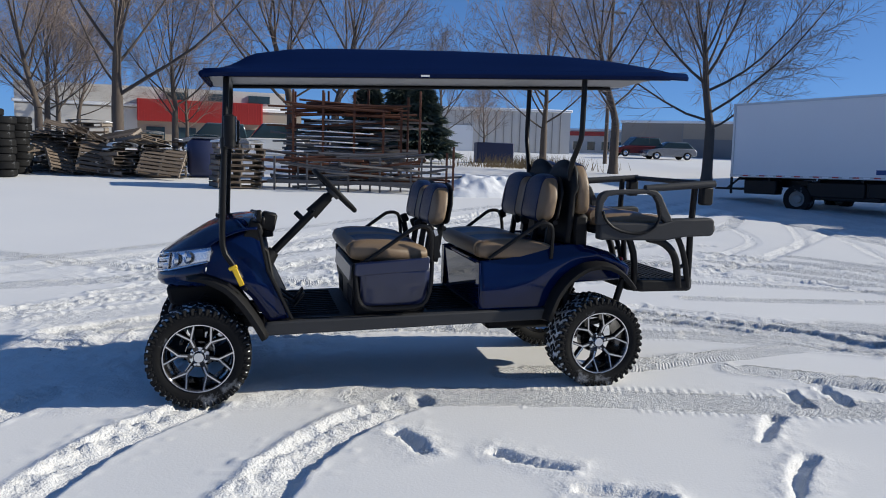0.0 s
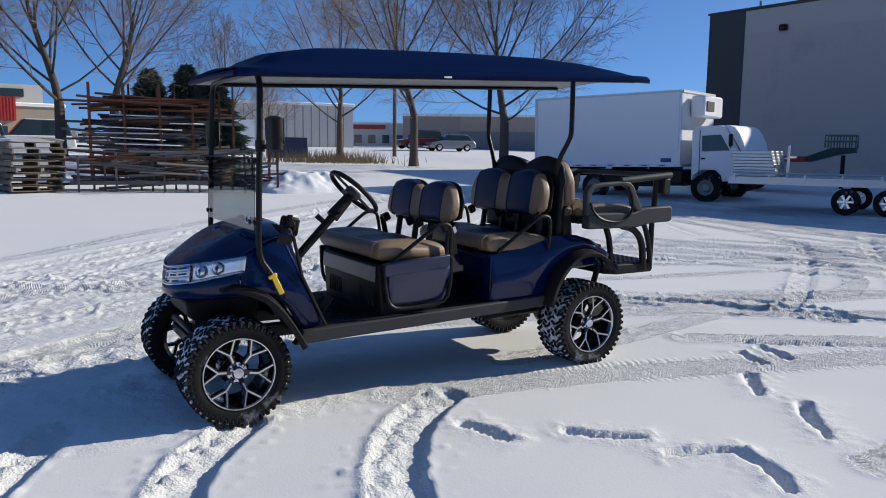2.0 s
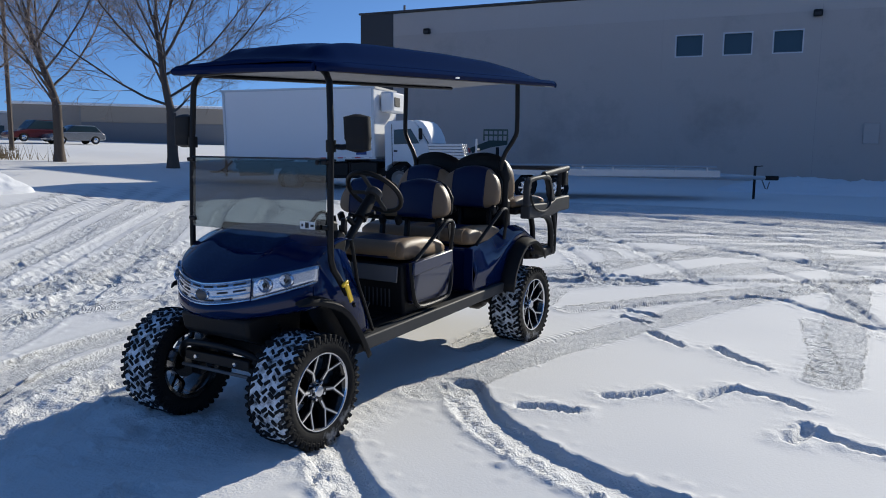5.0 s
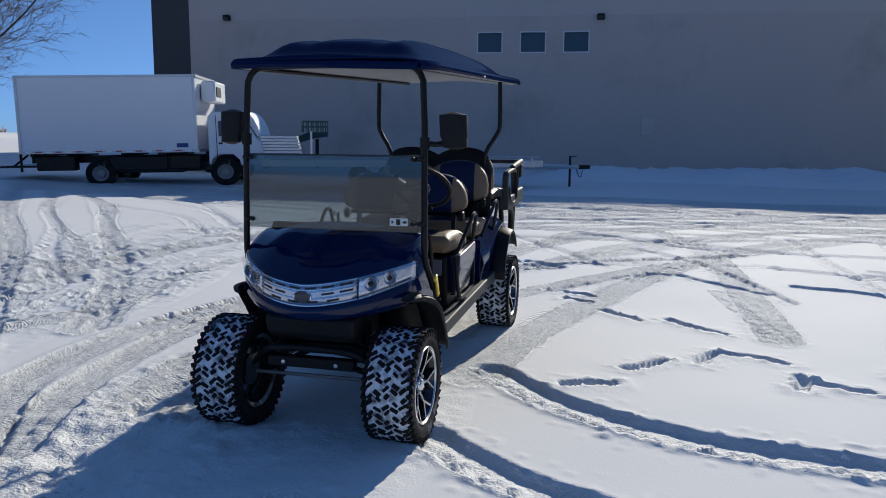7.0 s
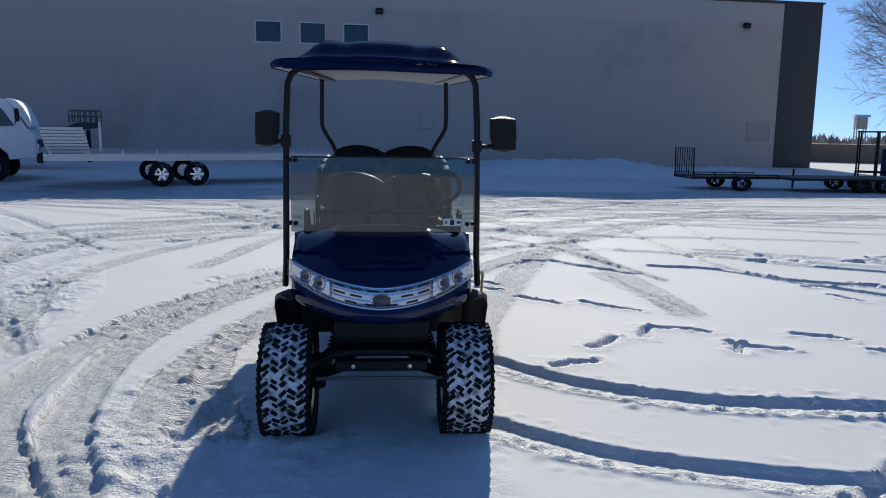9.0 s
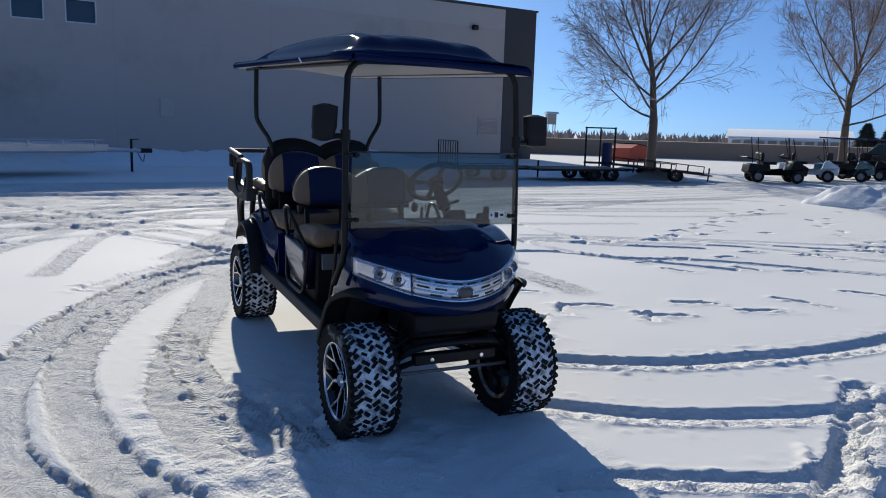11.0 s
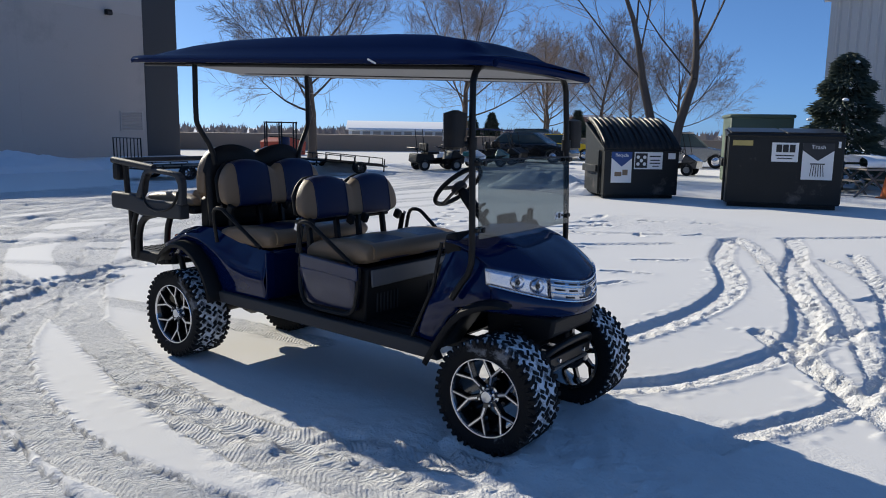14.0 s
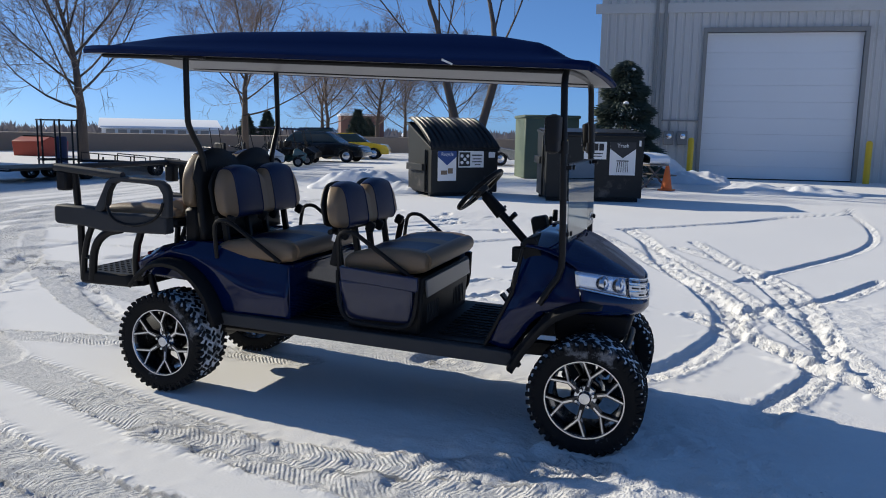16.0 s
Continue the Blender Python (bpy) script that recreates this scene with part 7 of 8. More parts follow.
part("sign_bars", Shape().box((0.11, 0.004, 0.16), (1.00, -0.034, 1.30)).box((0.11, 0.004, 0.16), (1.13, -0.034, 1.30)).box((0.11, 0.004, 0.16), (1.26, -0.034, 1.30)), LENSBLK, s3)
part("sign_lines", Shape().box((0.36, 0.004, 0.025), (1.12, -0.034, 1.15)).box((0.30, 0.004, 0.02), (1.12, -0.034, 1.09)), GREYPL, s3)
s4 = sign(d2, 1.46, 0.66, 0.60, 0.76, GREYPL, "Trash", 0.12)
canp = Shape()
for k in range(6):
    canp.box((0.014, 0.004, 0.24), (1.64 + 0.047 * k + 0.0, -0.034, 0.85), Matrix.Rotation(radians(6 - 2.4 * k), 4, "Y"))
canp.box((0.28, 0.004, 0.025), (1.76, -0.034, 0.99))
part("bin_picture", canp, LENSBLK, s4)
part("yellow_label", Shape().box((0.40, 0.006, 0.11), (0.28, -0.032, 1.40)), mat("faded_yellow_label", (0.45, 0.36, 0.12), 0.6), d2)
sign(d2, 2.13, 1.33, 0.05, 0.13)


# ------------------------------------------------------------------ the ribbed warehouse to the south
def ribbed(x0, x1, z0, z1, y, pitch=0.30, depth=0.03, holes=()):
    """Corrugated siding as a folded sheet, cut round openings."""
    shape = Shape()
    prof, x = [], x0
    while x < x1:
        prof += [(x, 0.0), (x + pitch * 0.62, 0.0), (x + pitch * 0.70, -depth), (x + pitch * 0.90, -depth)]
        x += pitch
    prof = [(min(a, x1), b) for a, b in prof] + [(x1, 0.0)]
    for (a, da), (b, db) in zip(prof, prof[1:]):
        if b - a < 1e-6:
            continue
        spans = [(z0, z1)]
        for h in holes:
            if a >= h[0] - 1e-6 and b <= h[1] + 1e-6:
                spans = [(z0, h[2]), (h[3], z1)]
        for c, d in spans:
            if d - c > 1e-3:
                shape.add([(a, y + da, c), (b, y + db, c), (b, y + db, d), (a, y + da, d)], [(0, 1, 2, 3)])
    return shape


WZ = -0.1
SOUTH = Matrix.Translation((5.45, -20.8, 0)) @ Matrix.Rotation(radians(23), 4, "Z") @ Matrix.Translation((-5.45, 20.8, 0))
hole = (0.15, 5.55, WZ, 5.38)
south = solid("wall_south", ribbed(-16, 0.15, WZ, 9.5, -20.8 + 0.03, holes=()).add([], []), METALSIDE, "ribbed grey metal warehouse siding, weather stained", "building wall", kind="structure", fix=False, m=SOUTH)
part("siding", ribbed(0.15, 5.55, 5.38, 9.5, -20.77), METALSIDE, south, fix=False)
part("siding", ribbed(5.55, 9.32, WZ, 9.5, -20.77), METALSIDE, south, fix=False)
back = Shape()
wall_strip(back, -16, 9.32, WZ, 9.5, 0.25, [hole], -21.06)
back.box((0.25, 24, 9.6), (9.2, -33, 4.7)).box((25.6, 0.25, 9.6), (-3.2, -45, 4.7)).box((0.25, 24, 9.6), (-15.9, -33, 4.7))
part("wall_core", back, SIDEDARK, south)
side_w = ribbed(-45, -20.8, WZ, 9.5, 0)
side_w.v = [(9.34 + 0.03 - q[1] * -1, q[0], q[2]) for q in side_w.v]
part("siding", side_w, METALSIDE, south, fix=False)
part("corner_trim", Shape().box((0.16, 0.16, 9.6), (9.30, -20.80, 4.7)), METALSIDE, south)
part("eave_band", Shape().box((25.6, 0.08, 0.35), (-3.2, -20.74, 6.25)), METALSIDE, south)
part("downpipe", Shape().box((0.11, 0.10, 9.4), (7.35, -20.70, 4.6)).box((0.11, 0.10, 9.4), (7.05, -20.70, 4.6)), SIDEDARK, south)
door = solid("door_1", Shape().box((5.40, 0.06, 0.10), (2.85, -20.93, 5.30)), DOORW, "large closed white sectional overhead door", "overhead door", kind="structure", m=SOUTH)
for k in range(9):
    part("door_section", Shape().box((5.36, 0.06, 0.592), (2.85, -20.93, WZ + 0.30 + 0.595 * k), None, 0.004), DOORW, door)
part("door_frame", Shape().box((0.14, 0.10, 5.45), (0.11, -20.72, 2.65)).box((0.14, 0.10, 5.45), (5.59, -20.72, 2.65)).box((5.62, 0.10, 0.16), (2.85, -20.72, 5.45)), SIDEDARK, door)
part("door_seal", Shape().box((5.36, 0.07, 0.05), (2.85, -20.92, 0.02)), FRAME, door)
for xx in (5.92, -0.12):
    solid("bollard", Shape().lathe([(0.11, -0.1), (0.11, 1.42), (0.085, 1.50), (0.0, 1.53)], 18), YELLOW, "yellow steel bollard beside the overhead door", "bollard", "door bollards", m=SOUTH @ pose(xx, -20.15, 0))
mb = thing("electric_meters", SOUTH @ pose(6.45, -20.72, 1.5), "pair of grey electric meter boxes on the wall", "electric meter")
for xx in (-0.25, 0.25):
    part("meter_box", Shape().box((0.36, 0.16, 0.52), (xx, 0.05, 0), None, 0.02), SIDEDARK, mb)
    part("meter_dial", Shape().lathe([(0, 0.07), (0.10, 0.06), (0.11, 0)], 14, Matrix.Translation((xx, 0.13, 0.06)) @ Matrix.Rotation(radians(-90), 4, "X")), CHROME, mb)
part("conduit", Shape().tube([(-0.9, 0.03, 0.65), (0.65, 0.03, 0.65)], 0.03, 6).tube([(0.25, 0.03, 0.25), (0.25, 0.03, 0.65)], 0.03, 6), SIDEDARK, mb)
gb = thing("green_utility_cabinet", place(9.7, -16.3, -50), "dull green steel utility cabinet beside the trees", "utility cabinet")
part("cabinet_body", Shape().box((1.9, 1.9, 2.1), (0, 0, 1.05), None, 0.03), GREENBOX, gb)
part("cabinet_lid", Shape().box((2.0, 2.0, 0.12), (0, 0, 2.15), None, 0.04), GREENBOX, gb)
cone = solid("traffic_cone", Shape().lathe([(0.03, 0.70), (0.05, 0.70), (0.16, 0.06), (0.16, 0.04)], 16).box((0.40, 0.40, 0.04), (0, 0, 0.02), None, 0.01), ORANGE, "orange traffic cone standing in snow", "traffic cone", m=place(4.15, -13.2))
pic = thing("picnic_table", place(4.9, -13.4, -30), "small picnic table buried under a cushion of snow", "picnic table")
part("tabletop", Shape().box((1.3, 0.7, 0.05), (0, 0, 0.72), None, 0.01), WOODG, pic)
part("snow_cushion", Shape().grid(cushion_rows(-0.66, 0.66, -0.36, 0.36, 0.75, 0.98, 8, 0.1)), SNOWCAP, pic, "thick rounded snow", 60)
for yy in (-0.55, 0.55):
    part("bench", Shape().box((1.3, 0.22, 0.04), (0, yy, 0.42), None, 0.01), WOODG, pic)
for xx in (-0.45, 0.45):
    part("leg", Shape().tube([(xx, -0.5, 0.0), (xx, 0.25, 0.70)], 0.03, 6).tube([(xx, 0.5, 0.0), (xx, -0.25, 0.70)], 0.03, 6), OLDSTEEL, pic)


# ------------------------------------------------------------------ trees
def tree_shapes(seed, height, r0, fork, limbs, spread, levels=4, lean=0.0, kid_counts=(0, 13, 11, 5), twig_r=0.0042):
    """A bare tree: trunk and limbs in one shape, fine upright twigs in another."""
    rnd = random.Random(seed)
    wood, twig = Shape(), Shape()

    def grow(p, d, length, r, level):
        n = (4, 7, 3, 2, 1)[level]
        pts, dd = [p], d.copy()
        lift = (0.0, 0.115, 0.10, 0.05, 0.0)[level]
        for k in range(n):
            w = 0.05 if level == 1 else 0.085
            dd = (dd + Vector((rnd.gauss(0, w), rnd.gauss(0, w), rnd.gauss(lift, 0.05)))).normalized()
            pts.append(pts[-1] + dd * length / n)
        if level >= 3:          # fine twigs taper to a point
            out = twig
            up = dd.orthogonal().normalized()
            side = dd.cross(up)
            ring = [pts[0] + r * (math.cos(q) * up + math.sin(q) * side) for q in (0.0, 2.094, 4.189)]
            if level == 3:
                mid = [pts[1] + 0.75 * r * (math.cos(q) * up + math.sin(q) * side) for q in (0.0, 2.094, 4.189)]
                out.add(ring + mid + [pts[-1]], [(0, 1, 4, 3), (1, 2, 5, 4), (2, 0, 3, 5), (3, 4, 6), (4, 5, 6), (5, 3, 6)])
            else:
                out.add(ring + [pts[-1]], [(0, 1, 3), (1, 2, 3), (2, 0, 3)])
        else:
            (wood if level <= 1 else twig).tube(pts, r, (7, 6, 3, 3, 3)[level], 0, max(r * 0.18, 0.0035), cap=False)
        if level >= levels:
            return
        kids = kid_counts[level]
        for k in range(kids):
            t_ = 0.20 + 0.78 * (k + rnd.random()) / kids
            i = min(int(t_ * n), n - 1)
            q = pts[i].lerp(pts[i + 1], t_ * n - i)
            dirn = (pts[i + 1] - pts[i]).normalized()
            side = Matrix.Rotation(rnd.uniform(0, 2 * math.pi), 3, dirn) @ dirn.orthogonal().normalized()
            a = radians(rnd.uniform(26, 54))
            nd = (dirn * math.cos(a) + side * math.sin(a)).normalized()
            grow(q, nd, length * rnd.uniform(0.28, 0.46) * (1.25 - 0.6 * t_) * (1.0, 1.0, 1.25, 1.5)[level], max(r * (0.34, 0.34, 0.42, 0.5)[level] * (1.1 - 0.5 * t_), twig_r), level + 1)

    top = Vector((lean, 0.0, fork))
    wood.lathe([(r0 * 1.6, -0.3), (r0 * 1.2, 0.05), (r0 * 1.0, 0.4)], 10)
    wood.tube([(0, 0, 0.3), (lean * 0.3, 0, fork * 0.55), top], r0, 10, 0, r0 * 0.85)
    leader = [top]
    d = Vector((rnd.gauss(0, 0.05), rnd.gauss(0, 0.05), 1)).normalized()
    for k in range(5):
        d = (d + Vector((rnd.gauss(0, 0.10), rnd.gauss(0, 0.10), 0.05))).normalized()
        leader.append(leader[-1] + d * (height - fork) * 0.085)
    wood.tube(leader, r0 * 0.80, 8, 0, r0 * 0.34)
    for k in range(limbs):
        low = 1 - k / max(1, limbs - 1)          # 1: the lowest limb
        a = 2 * math.pi * (k * 0.382 + rnd.uniform(-0.06, 0.06))
        tilt = radians(4 + spread * (0.12 + 0.88 * low) * rnd.uniform(0.85, 1.08))
        d = Vector((math.cos(a) * math.sin(tilt), math.sin(a) * math.sin(tilt), math.cos(tilt)))
        at_ = (1 - low) * 4.9
        i0 = int(at_)
        start = leader[i0].lerp(leader[i0 + 1], at_ - i0)
        grow(start, d, (height - start.z) * rnd.uniform(0.86, 1.02) * (1.0 - 0.20 * math.sin(tilt)), r0 * rnd.uniform(0.23, 0.35) * (0.75 + 0.25 * low), 1)
    return wood, twig


def bare_tree(name, seed, height, r0, fork, limbs, spread, label, kid_counts=(0, 15, 9, 5), twig_r=0.0066):
    wood, twig = tree_shapes(seed, height, r0, fork, limbs, spread, kid_counts=kid_counts, twig_r=twig_r)
    ob = thing(name, Matrix(), label, "tree", "bare trees")
    part("trunk", wood, BARK, ob, fix=False, angle=60)
    part("crown", twig, TWIG, ob, fix=False, angle=60)
    return ob


LAB = "leafless broadleaf tree with many upright grey-brown branches, rooted in snow"
kinds = [bare_tree("bare_tree", 3, 10.5, 0.20, 2.0, 14, 80, LAB, (0, 16, 9, 6), 0.0072), bare_tree("bare_tree", 8, 11.5, 0.21, 2.3, 12, 66, LAB), bare_tree("bare_tree", 21, 10.0, 0.18, 1.8, 12, 76, LAB, (0, 14, 8, 5)), bare_tree("bare_tree", 34, 13.0, 0.25, 2.5, 12, 60, LAB)]
spots = [(0, 9.1, 30.6, 40, 1.05), (1, 6.2, 35.0, 100, 1.0), (2, 3.6, 42.0, 200, 1.1), (3, -14.2, 30.0, 10, 1.0), (1, -19.7, 33.9, 120, 0.90), (2, -19.5, 51.0, 60, 0.75), (1, -28.0, 53.0, 20, 0.8),
         (3, -10.6, 43.5, 250, 1.1), (1, -7.6, 41.0, 300, 1.15), (2, -25.0, 45.0, 170, 0.95), (2, 0.5, 62.0, 75, 0.62), (2, -33.0, 45.0, 75, 0.95), (2, -15.5, 39.0, 130, 1.05), (2, -22.5, 39.5, 250, 1.0), (2, -2.5, 52.0, 20, 0.9),
         (0, 28.9, -9.9, 0, 1.15), (0, 36.0, -25.0, 190, 1.2), (2, 38.2, -35.0, 300, 1.0), (0, 38.6, -41.4, 140, 1.05), (0, 36.5, -49.4, 240, 1.05), (2, 40.0, -47.0, 40, 1.0), (0, 46.0, -42.5, 200, 1.0)]
made = {}
for kind, x, y, turn, size in spots:
    m = pose(x, y, ground_z(x, y), 0, 0, turn)
    if kind not in made:
        made[kind] = True
        kinds[kind].matrix_basis = m @ Matrix.Scale(size, 4)
    else:
        c = copy_thing(kinds[kind], m)
        c.scale = (size, size, size)
dbl = thing("twin_stem_tree", place(10.6, -12.6, 20), "tall leafless tree with two leaning stems behind the dumpsters", "tree")
for k, (seed, lean, off) in enumerate(((51, 0.55, 0.25), (52, -0.55, -0.25))):
    wood, twig = tree_shapes(seed, 10.5, 0.15, 3.2, 5, 46, lean=lean, kid_counts=(0, 9, 7, 4))
    for sh, nm, mt in ((wood, "trunk", BARK), (twig, "crown", TWIG)):
        ob = part(nm, sh, mt, dbl, fix=False, angle=60)
        ob.matrix_basis = pose(off, 0, 0)


def spruce(seed, height, radius, name, label, m, blunt=1.0, snow=0, tuft=1.0):
    rnd = random.Random(seed)
    crown = Shape()
    n = int(700 * height * max(1.0, radius / 1.4) / tuft ** 1.5)
    for k in range(n):
        h = (k + rnd.random()) / n
        rr = radius * (1 - h) ** blunt * (rnd.uniform(0.55, 1.05) if tuft == 1.0 else rnd.uniform(0.80, 1.02)) * (0.86 + 0.14 * math.sin(h * height * 9))
        a = rnd.uniform(0, 2 * math.pi)
        z = height * (0.06 + 0.92 * h)
        p = Vector((rr * math.cos(a), rr * math.sin(a), z))
        out = Vector((math.cos(a), math.sin(a), rnd.uniform(-0.55, 0.25))).normalized()
        s_ = Vector((-math.sin(a), math.cos(a), rnd.uniform(-0.3, 0.3))).normalized()
        l_, w_ = tuft * rnd.uniform(0.16, 0.34) * radius ** 0.5, tuft * rnd.uniform(0.05, 0.09) * radius ** 0.5
        u_ = out.cross(s_)
        crown.add([p - out * l_, p + s_ * w_, p + out * l_, p - s_ * w_, p + u_ * w_ * 0.7], [(0, 1, 4), (1, 2, 4), (2, 3, 4), (3, 0, 4)])
    t_ = thing(name, m, label, "tree", "evergreens")
    part("trunk", Shape().tube([(0, 0, -0.1), (0, 0, height * 0.9)], 0.10 * radius, 8, 0, 0.02), BARK, t_)
    part("crown", crown, NEEDLE, t_, fix=False, angle=10)
    for k in range(snow):
        h = rnd.uniform(0.3, 0.97)
        a = rnd.uniform(0, 2 * math.pi)
        rr = radius * (1 - h) ** blunt * 0.95
        part("snow_clump", Shape().lathe([(0, 0.07), (0.08, 0.04), (0.10, 0.0), (0.05, -0.03), (0, -0.03)], 8, Matrix.Translation((rr * math.cos(a), rr * math.sin(a), height * (0.06 + 0.92 * h)))), SNOWCAP, t_)
    return t_


spruce(1, 4.4, 2.1, "spruce_tree", "dark dense spruce behind the pipe racks", place(-3.0, 42.0), 0.75)
spruce(2, 4.9, 2.2, "spruce_tree", "tall dark spruce behind the pipe racks", place(-4.3, 43.5), 0.8)
spruce(3, 4.7, 2.2, "spruce_tree", "dark spruce behind the pallet yard", place(-6.3, 44.5), 0.8)
spruce(4, 3.95, 1.45, "trimmed_evergreen", "dense rounded cone-shaped evergreen by the warehouse", place(6.3, -15.1), 0.50, 8, 0.5)
for k, (x, y) in enumerate(((48.7, -38.4), (50.0, -37.2), (36.0, -36.0), (44.0, -46.5))):
    spruce(10 + k, 3.2 - 0.3 * (k % 2), 1.4, "spruce_tree", "small dark spruce in the distance", place(x, y), 0.9)


# ------------------------------------------------------------------ yard stock to the north: pallets, pipe racks, tyres
def pallet():
    p_ = thing("wooden_pallet", Matrix(), "weathered wooden pallet in a snowy stack", "pallet", "stacked pallets")
    board = mesh_of("deck_board", Shape().box((1.20, 0.095, 0.020), (0, 0, 0), None, 0.003), WOOD)
    bearer = mesh_of("stringer", Shape().box((0.045, 1.00, 0.09), (0, 0, 0), None, 0.004), WOODG)
    for k in range(7):
        shared("deck_board", board, p_, pose(0, -0.45 + 0.15 * k, 0.132))
    for x_ in (-0.57, 0, 0.57):
        shared("stringer", bearer, p_, pose(x_, 0, 0.076))
    for k in range(3):
        shared("bottom_board", board, p_, pose(0, -0.45 + 0.45 * k, 0.020))
    return p_


first_pallet, rp = pallet(), random.Random(5)
used_first = False


def put_pallet(m):
    global used_first
    if not used_first:
        used_first = True
        first_pallet.matrix_basis = m
        return first_pallet
    return copy_thing(first_pallet, m)


def pallet_stack(x, y, turn, n, wobble=4, tilt=0.0):
    z = ground_z(x, y)
    for k in range(n):
        put_pallet(pose(x + rp.gauss(0, 0.03), y + rp.gauss(0, 0.03), z + 0.146 * k, rp.gauss(0, tilt), rp.gauss(0, tilt), turn + rp.gauss(0, wobble)))
    top = Shape().grid(cushion_rows(-0.60, 0.60, -0.50, 0.50, 0, 0.07, 8, 0.03))
    solid("lying_snow", top, SNOWCAP, "thin snow lying on a pallet stack", "snow", "snow on stacks", m=pose(x, y, z + 0.146 * n + 0.003, 0, 0, turn), angle=60)


pallet_stack(-6.35, 20.4, 33, 8, 3)
pallet_stack(-9.2, 22.5, 20, 5, 9, 1.5)
pallet_stack(-10.3, 22.3, 40, 5, 10, 2.0)
pallet_stack(-9.7, 23.4, 15, 7, 9, 2.0)
pallet_stack(-11.5, 22.6, 25, 6, 14, 3.0)
pallet_stack(-12.7, 22.7, 35, 7, 14, 3.0)
pallet_stack(-12.1, 23.7, 15, 10, 9, 2.5)
pallet_stack(-13.4, 24.2, 30, 8, 8, 2.0)
pallet_stack(-10.9, 24.6, 50, 8, 10, 2.5)
for x_, y_, z_, a_, b_, c_ in ((-12.2, 22.5, 1.22, 8, 16, 28), (-11.4, 22.4, 1.05, -10, 24, 12), (-10.9, 22.0, 0.45, 50, 8, 20), (-10.8, 22.9, 1.05, 14, -12, 5), (-12.9, 22.1, 0.80, 30, -8, 65), (-9.0, 21.8, 0.40, 42, 6, 10), (-11.9, 22.0, 0.30, 38, 12, 50), (-9.9, 22.6, 0.92, -8, 10, 70)):
    put_pallet(pose(x_, y_, z_ + ground_z(x_, y_), a_, b_, c_))
for x_, y_, w_, turn_ in ((-11.6, 22.35, 0.9, 28), (-10.3, 22.1, 0.8, 40), (-9.3, 22.2, 0.9, 20)):
    solid("lying_snow", Shape().grid(cushion_rows(-0.45 * w_, 0.45 * w_, -0.32, 0.32, 0, 0.10, 8, 0.05)), SNOWCAP, "loose snow lying among broken pallets", "snow", "snow on stacks", m=place(x_, y_, turn_, 0.85), angle=60)
tarp = Shape().box((1.0, 1.0, 1.15), (0, 0, 0.57), None, 0.14)
solid("tarpaulin", tarp, BLUETARP, "stack of goods under a dark blue tarpaulin", "tarpaulin", m=place(-8.25, 23.2, 20), angle=60)
solid("lying_snow", Shape().grid(cushion_rows(-0.45, 0.45, -0.45, 0.45, 0, 0.09, 8, 0.03)), SNOWCAP, "thin snow lying on a tarpaulin", "snow", "snow on stacks", m=place(-8.25, 23.2, 20, 1.15), angle=60)

tyre_me = mesh_of("old_tyre", Shape().lathe([(0.20, -0.08), (0.31, -0.10), (0.345, -0.07), (0.345, 0.07), (0.31, 0.10), (0.20, 0.08)], 24, close=True), RUBBER)
for sx, sy, n in ((-12.78, 20.3, 8), (-13.45, 20.9, 9), (-13.25, 20.15, 9), (-13.05, 21.5, 8)):
    for k in range(n):
        o = new("old_tyre", tyre_me)
        o.matrix_basis = pose(sx + rp.gauss(0, 0.03), sy + rp.gauss(0, 0.03), ground_z(sx, sy) + 0.10 + 0.202 * k)
        tagged(o, "worn black tyre in a tall stack", "tyre", "stacked tyres")

# pipe racks
rdir = math.degrees(math.atan2(0.69, 4.1))
RK = place(-5.8, 23.3, rdir)
pr = thing("pipe_rack", RK, "steel yard rack loaded with rusty and dull pipes, dusted with snow", "pipe rack")
for xx in (0.25, 1.15, 2.1, 3.0, 3.55):
    for yy in (0.0, 0.9):
        part("rack_post", Shape().box((0.07, 0.07, 2.75 if xx < 3 else 2.2), (xx, yy, 1.37 if xx < 3 else 1.1)), RUST, pr)
    for zz in (0.35, 0.75, 1.15, 1.55, 1.95):
        part("rack_arm", Shape().box((0.06, 1.1, 0.06), (xx, 0.45, zz)), RUST, pr)
pm = {(mt.name, L_): mesh_of("pipe", Shape().tube([(-L_ / 2, 0, 0), (L_ / 2, 0, 0)], 0.034, 7), mt) for mt in (RUST, OLDSTEEL) for L_ in (2.2, 2.9, 3.6)}
for zz, mt in ((0.42, OLDSTEEL), (0.82, OLDSTEEL), (1.22, OLDSTEEL), (1.62, OLDSTEEL), (2.02, RUST)):
    for k in range(17):
        L_ = rp.choice((2.2, 2.9, 3.6))
        shared("pipe", pm[(mt if rp.random() < 0.8 else RUST).name, L_], pr, pose(1.85 + rp.gauss(0, 0.35), 0.05 + 0.055 * k + rp.gauss(0, 0.02), zz + rp.uniform(0, 0.27), 0, rp.gauss(0, 2.4), rp.gauss(0, 2.5)))
for k in range(9):
    shared("pipe", pm[RUST.name, rp.choice((2.2, 2.9))], pr, pose(1.9 + rp.gauss(0, 0.3), 0.3 + rp.gauss(0, 0.25), 2.22 + 0.05 * (k % 4), 0, rp.gauss(0, 2.0), rp.gauss(0, 4)))
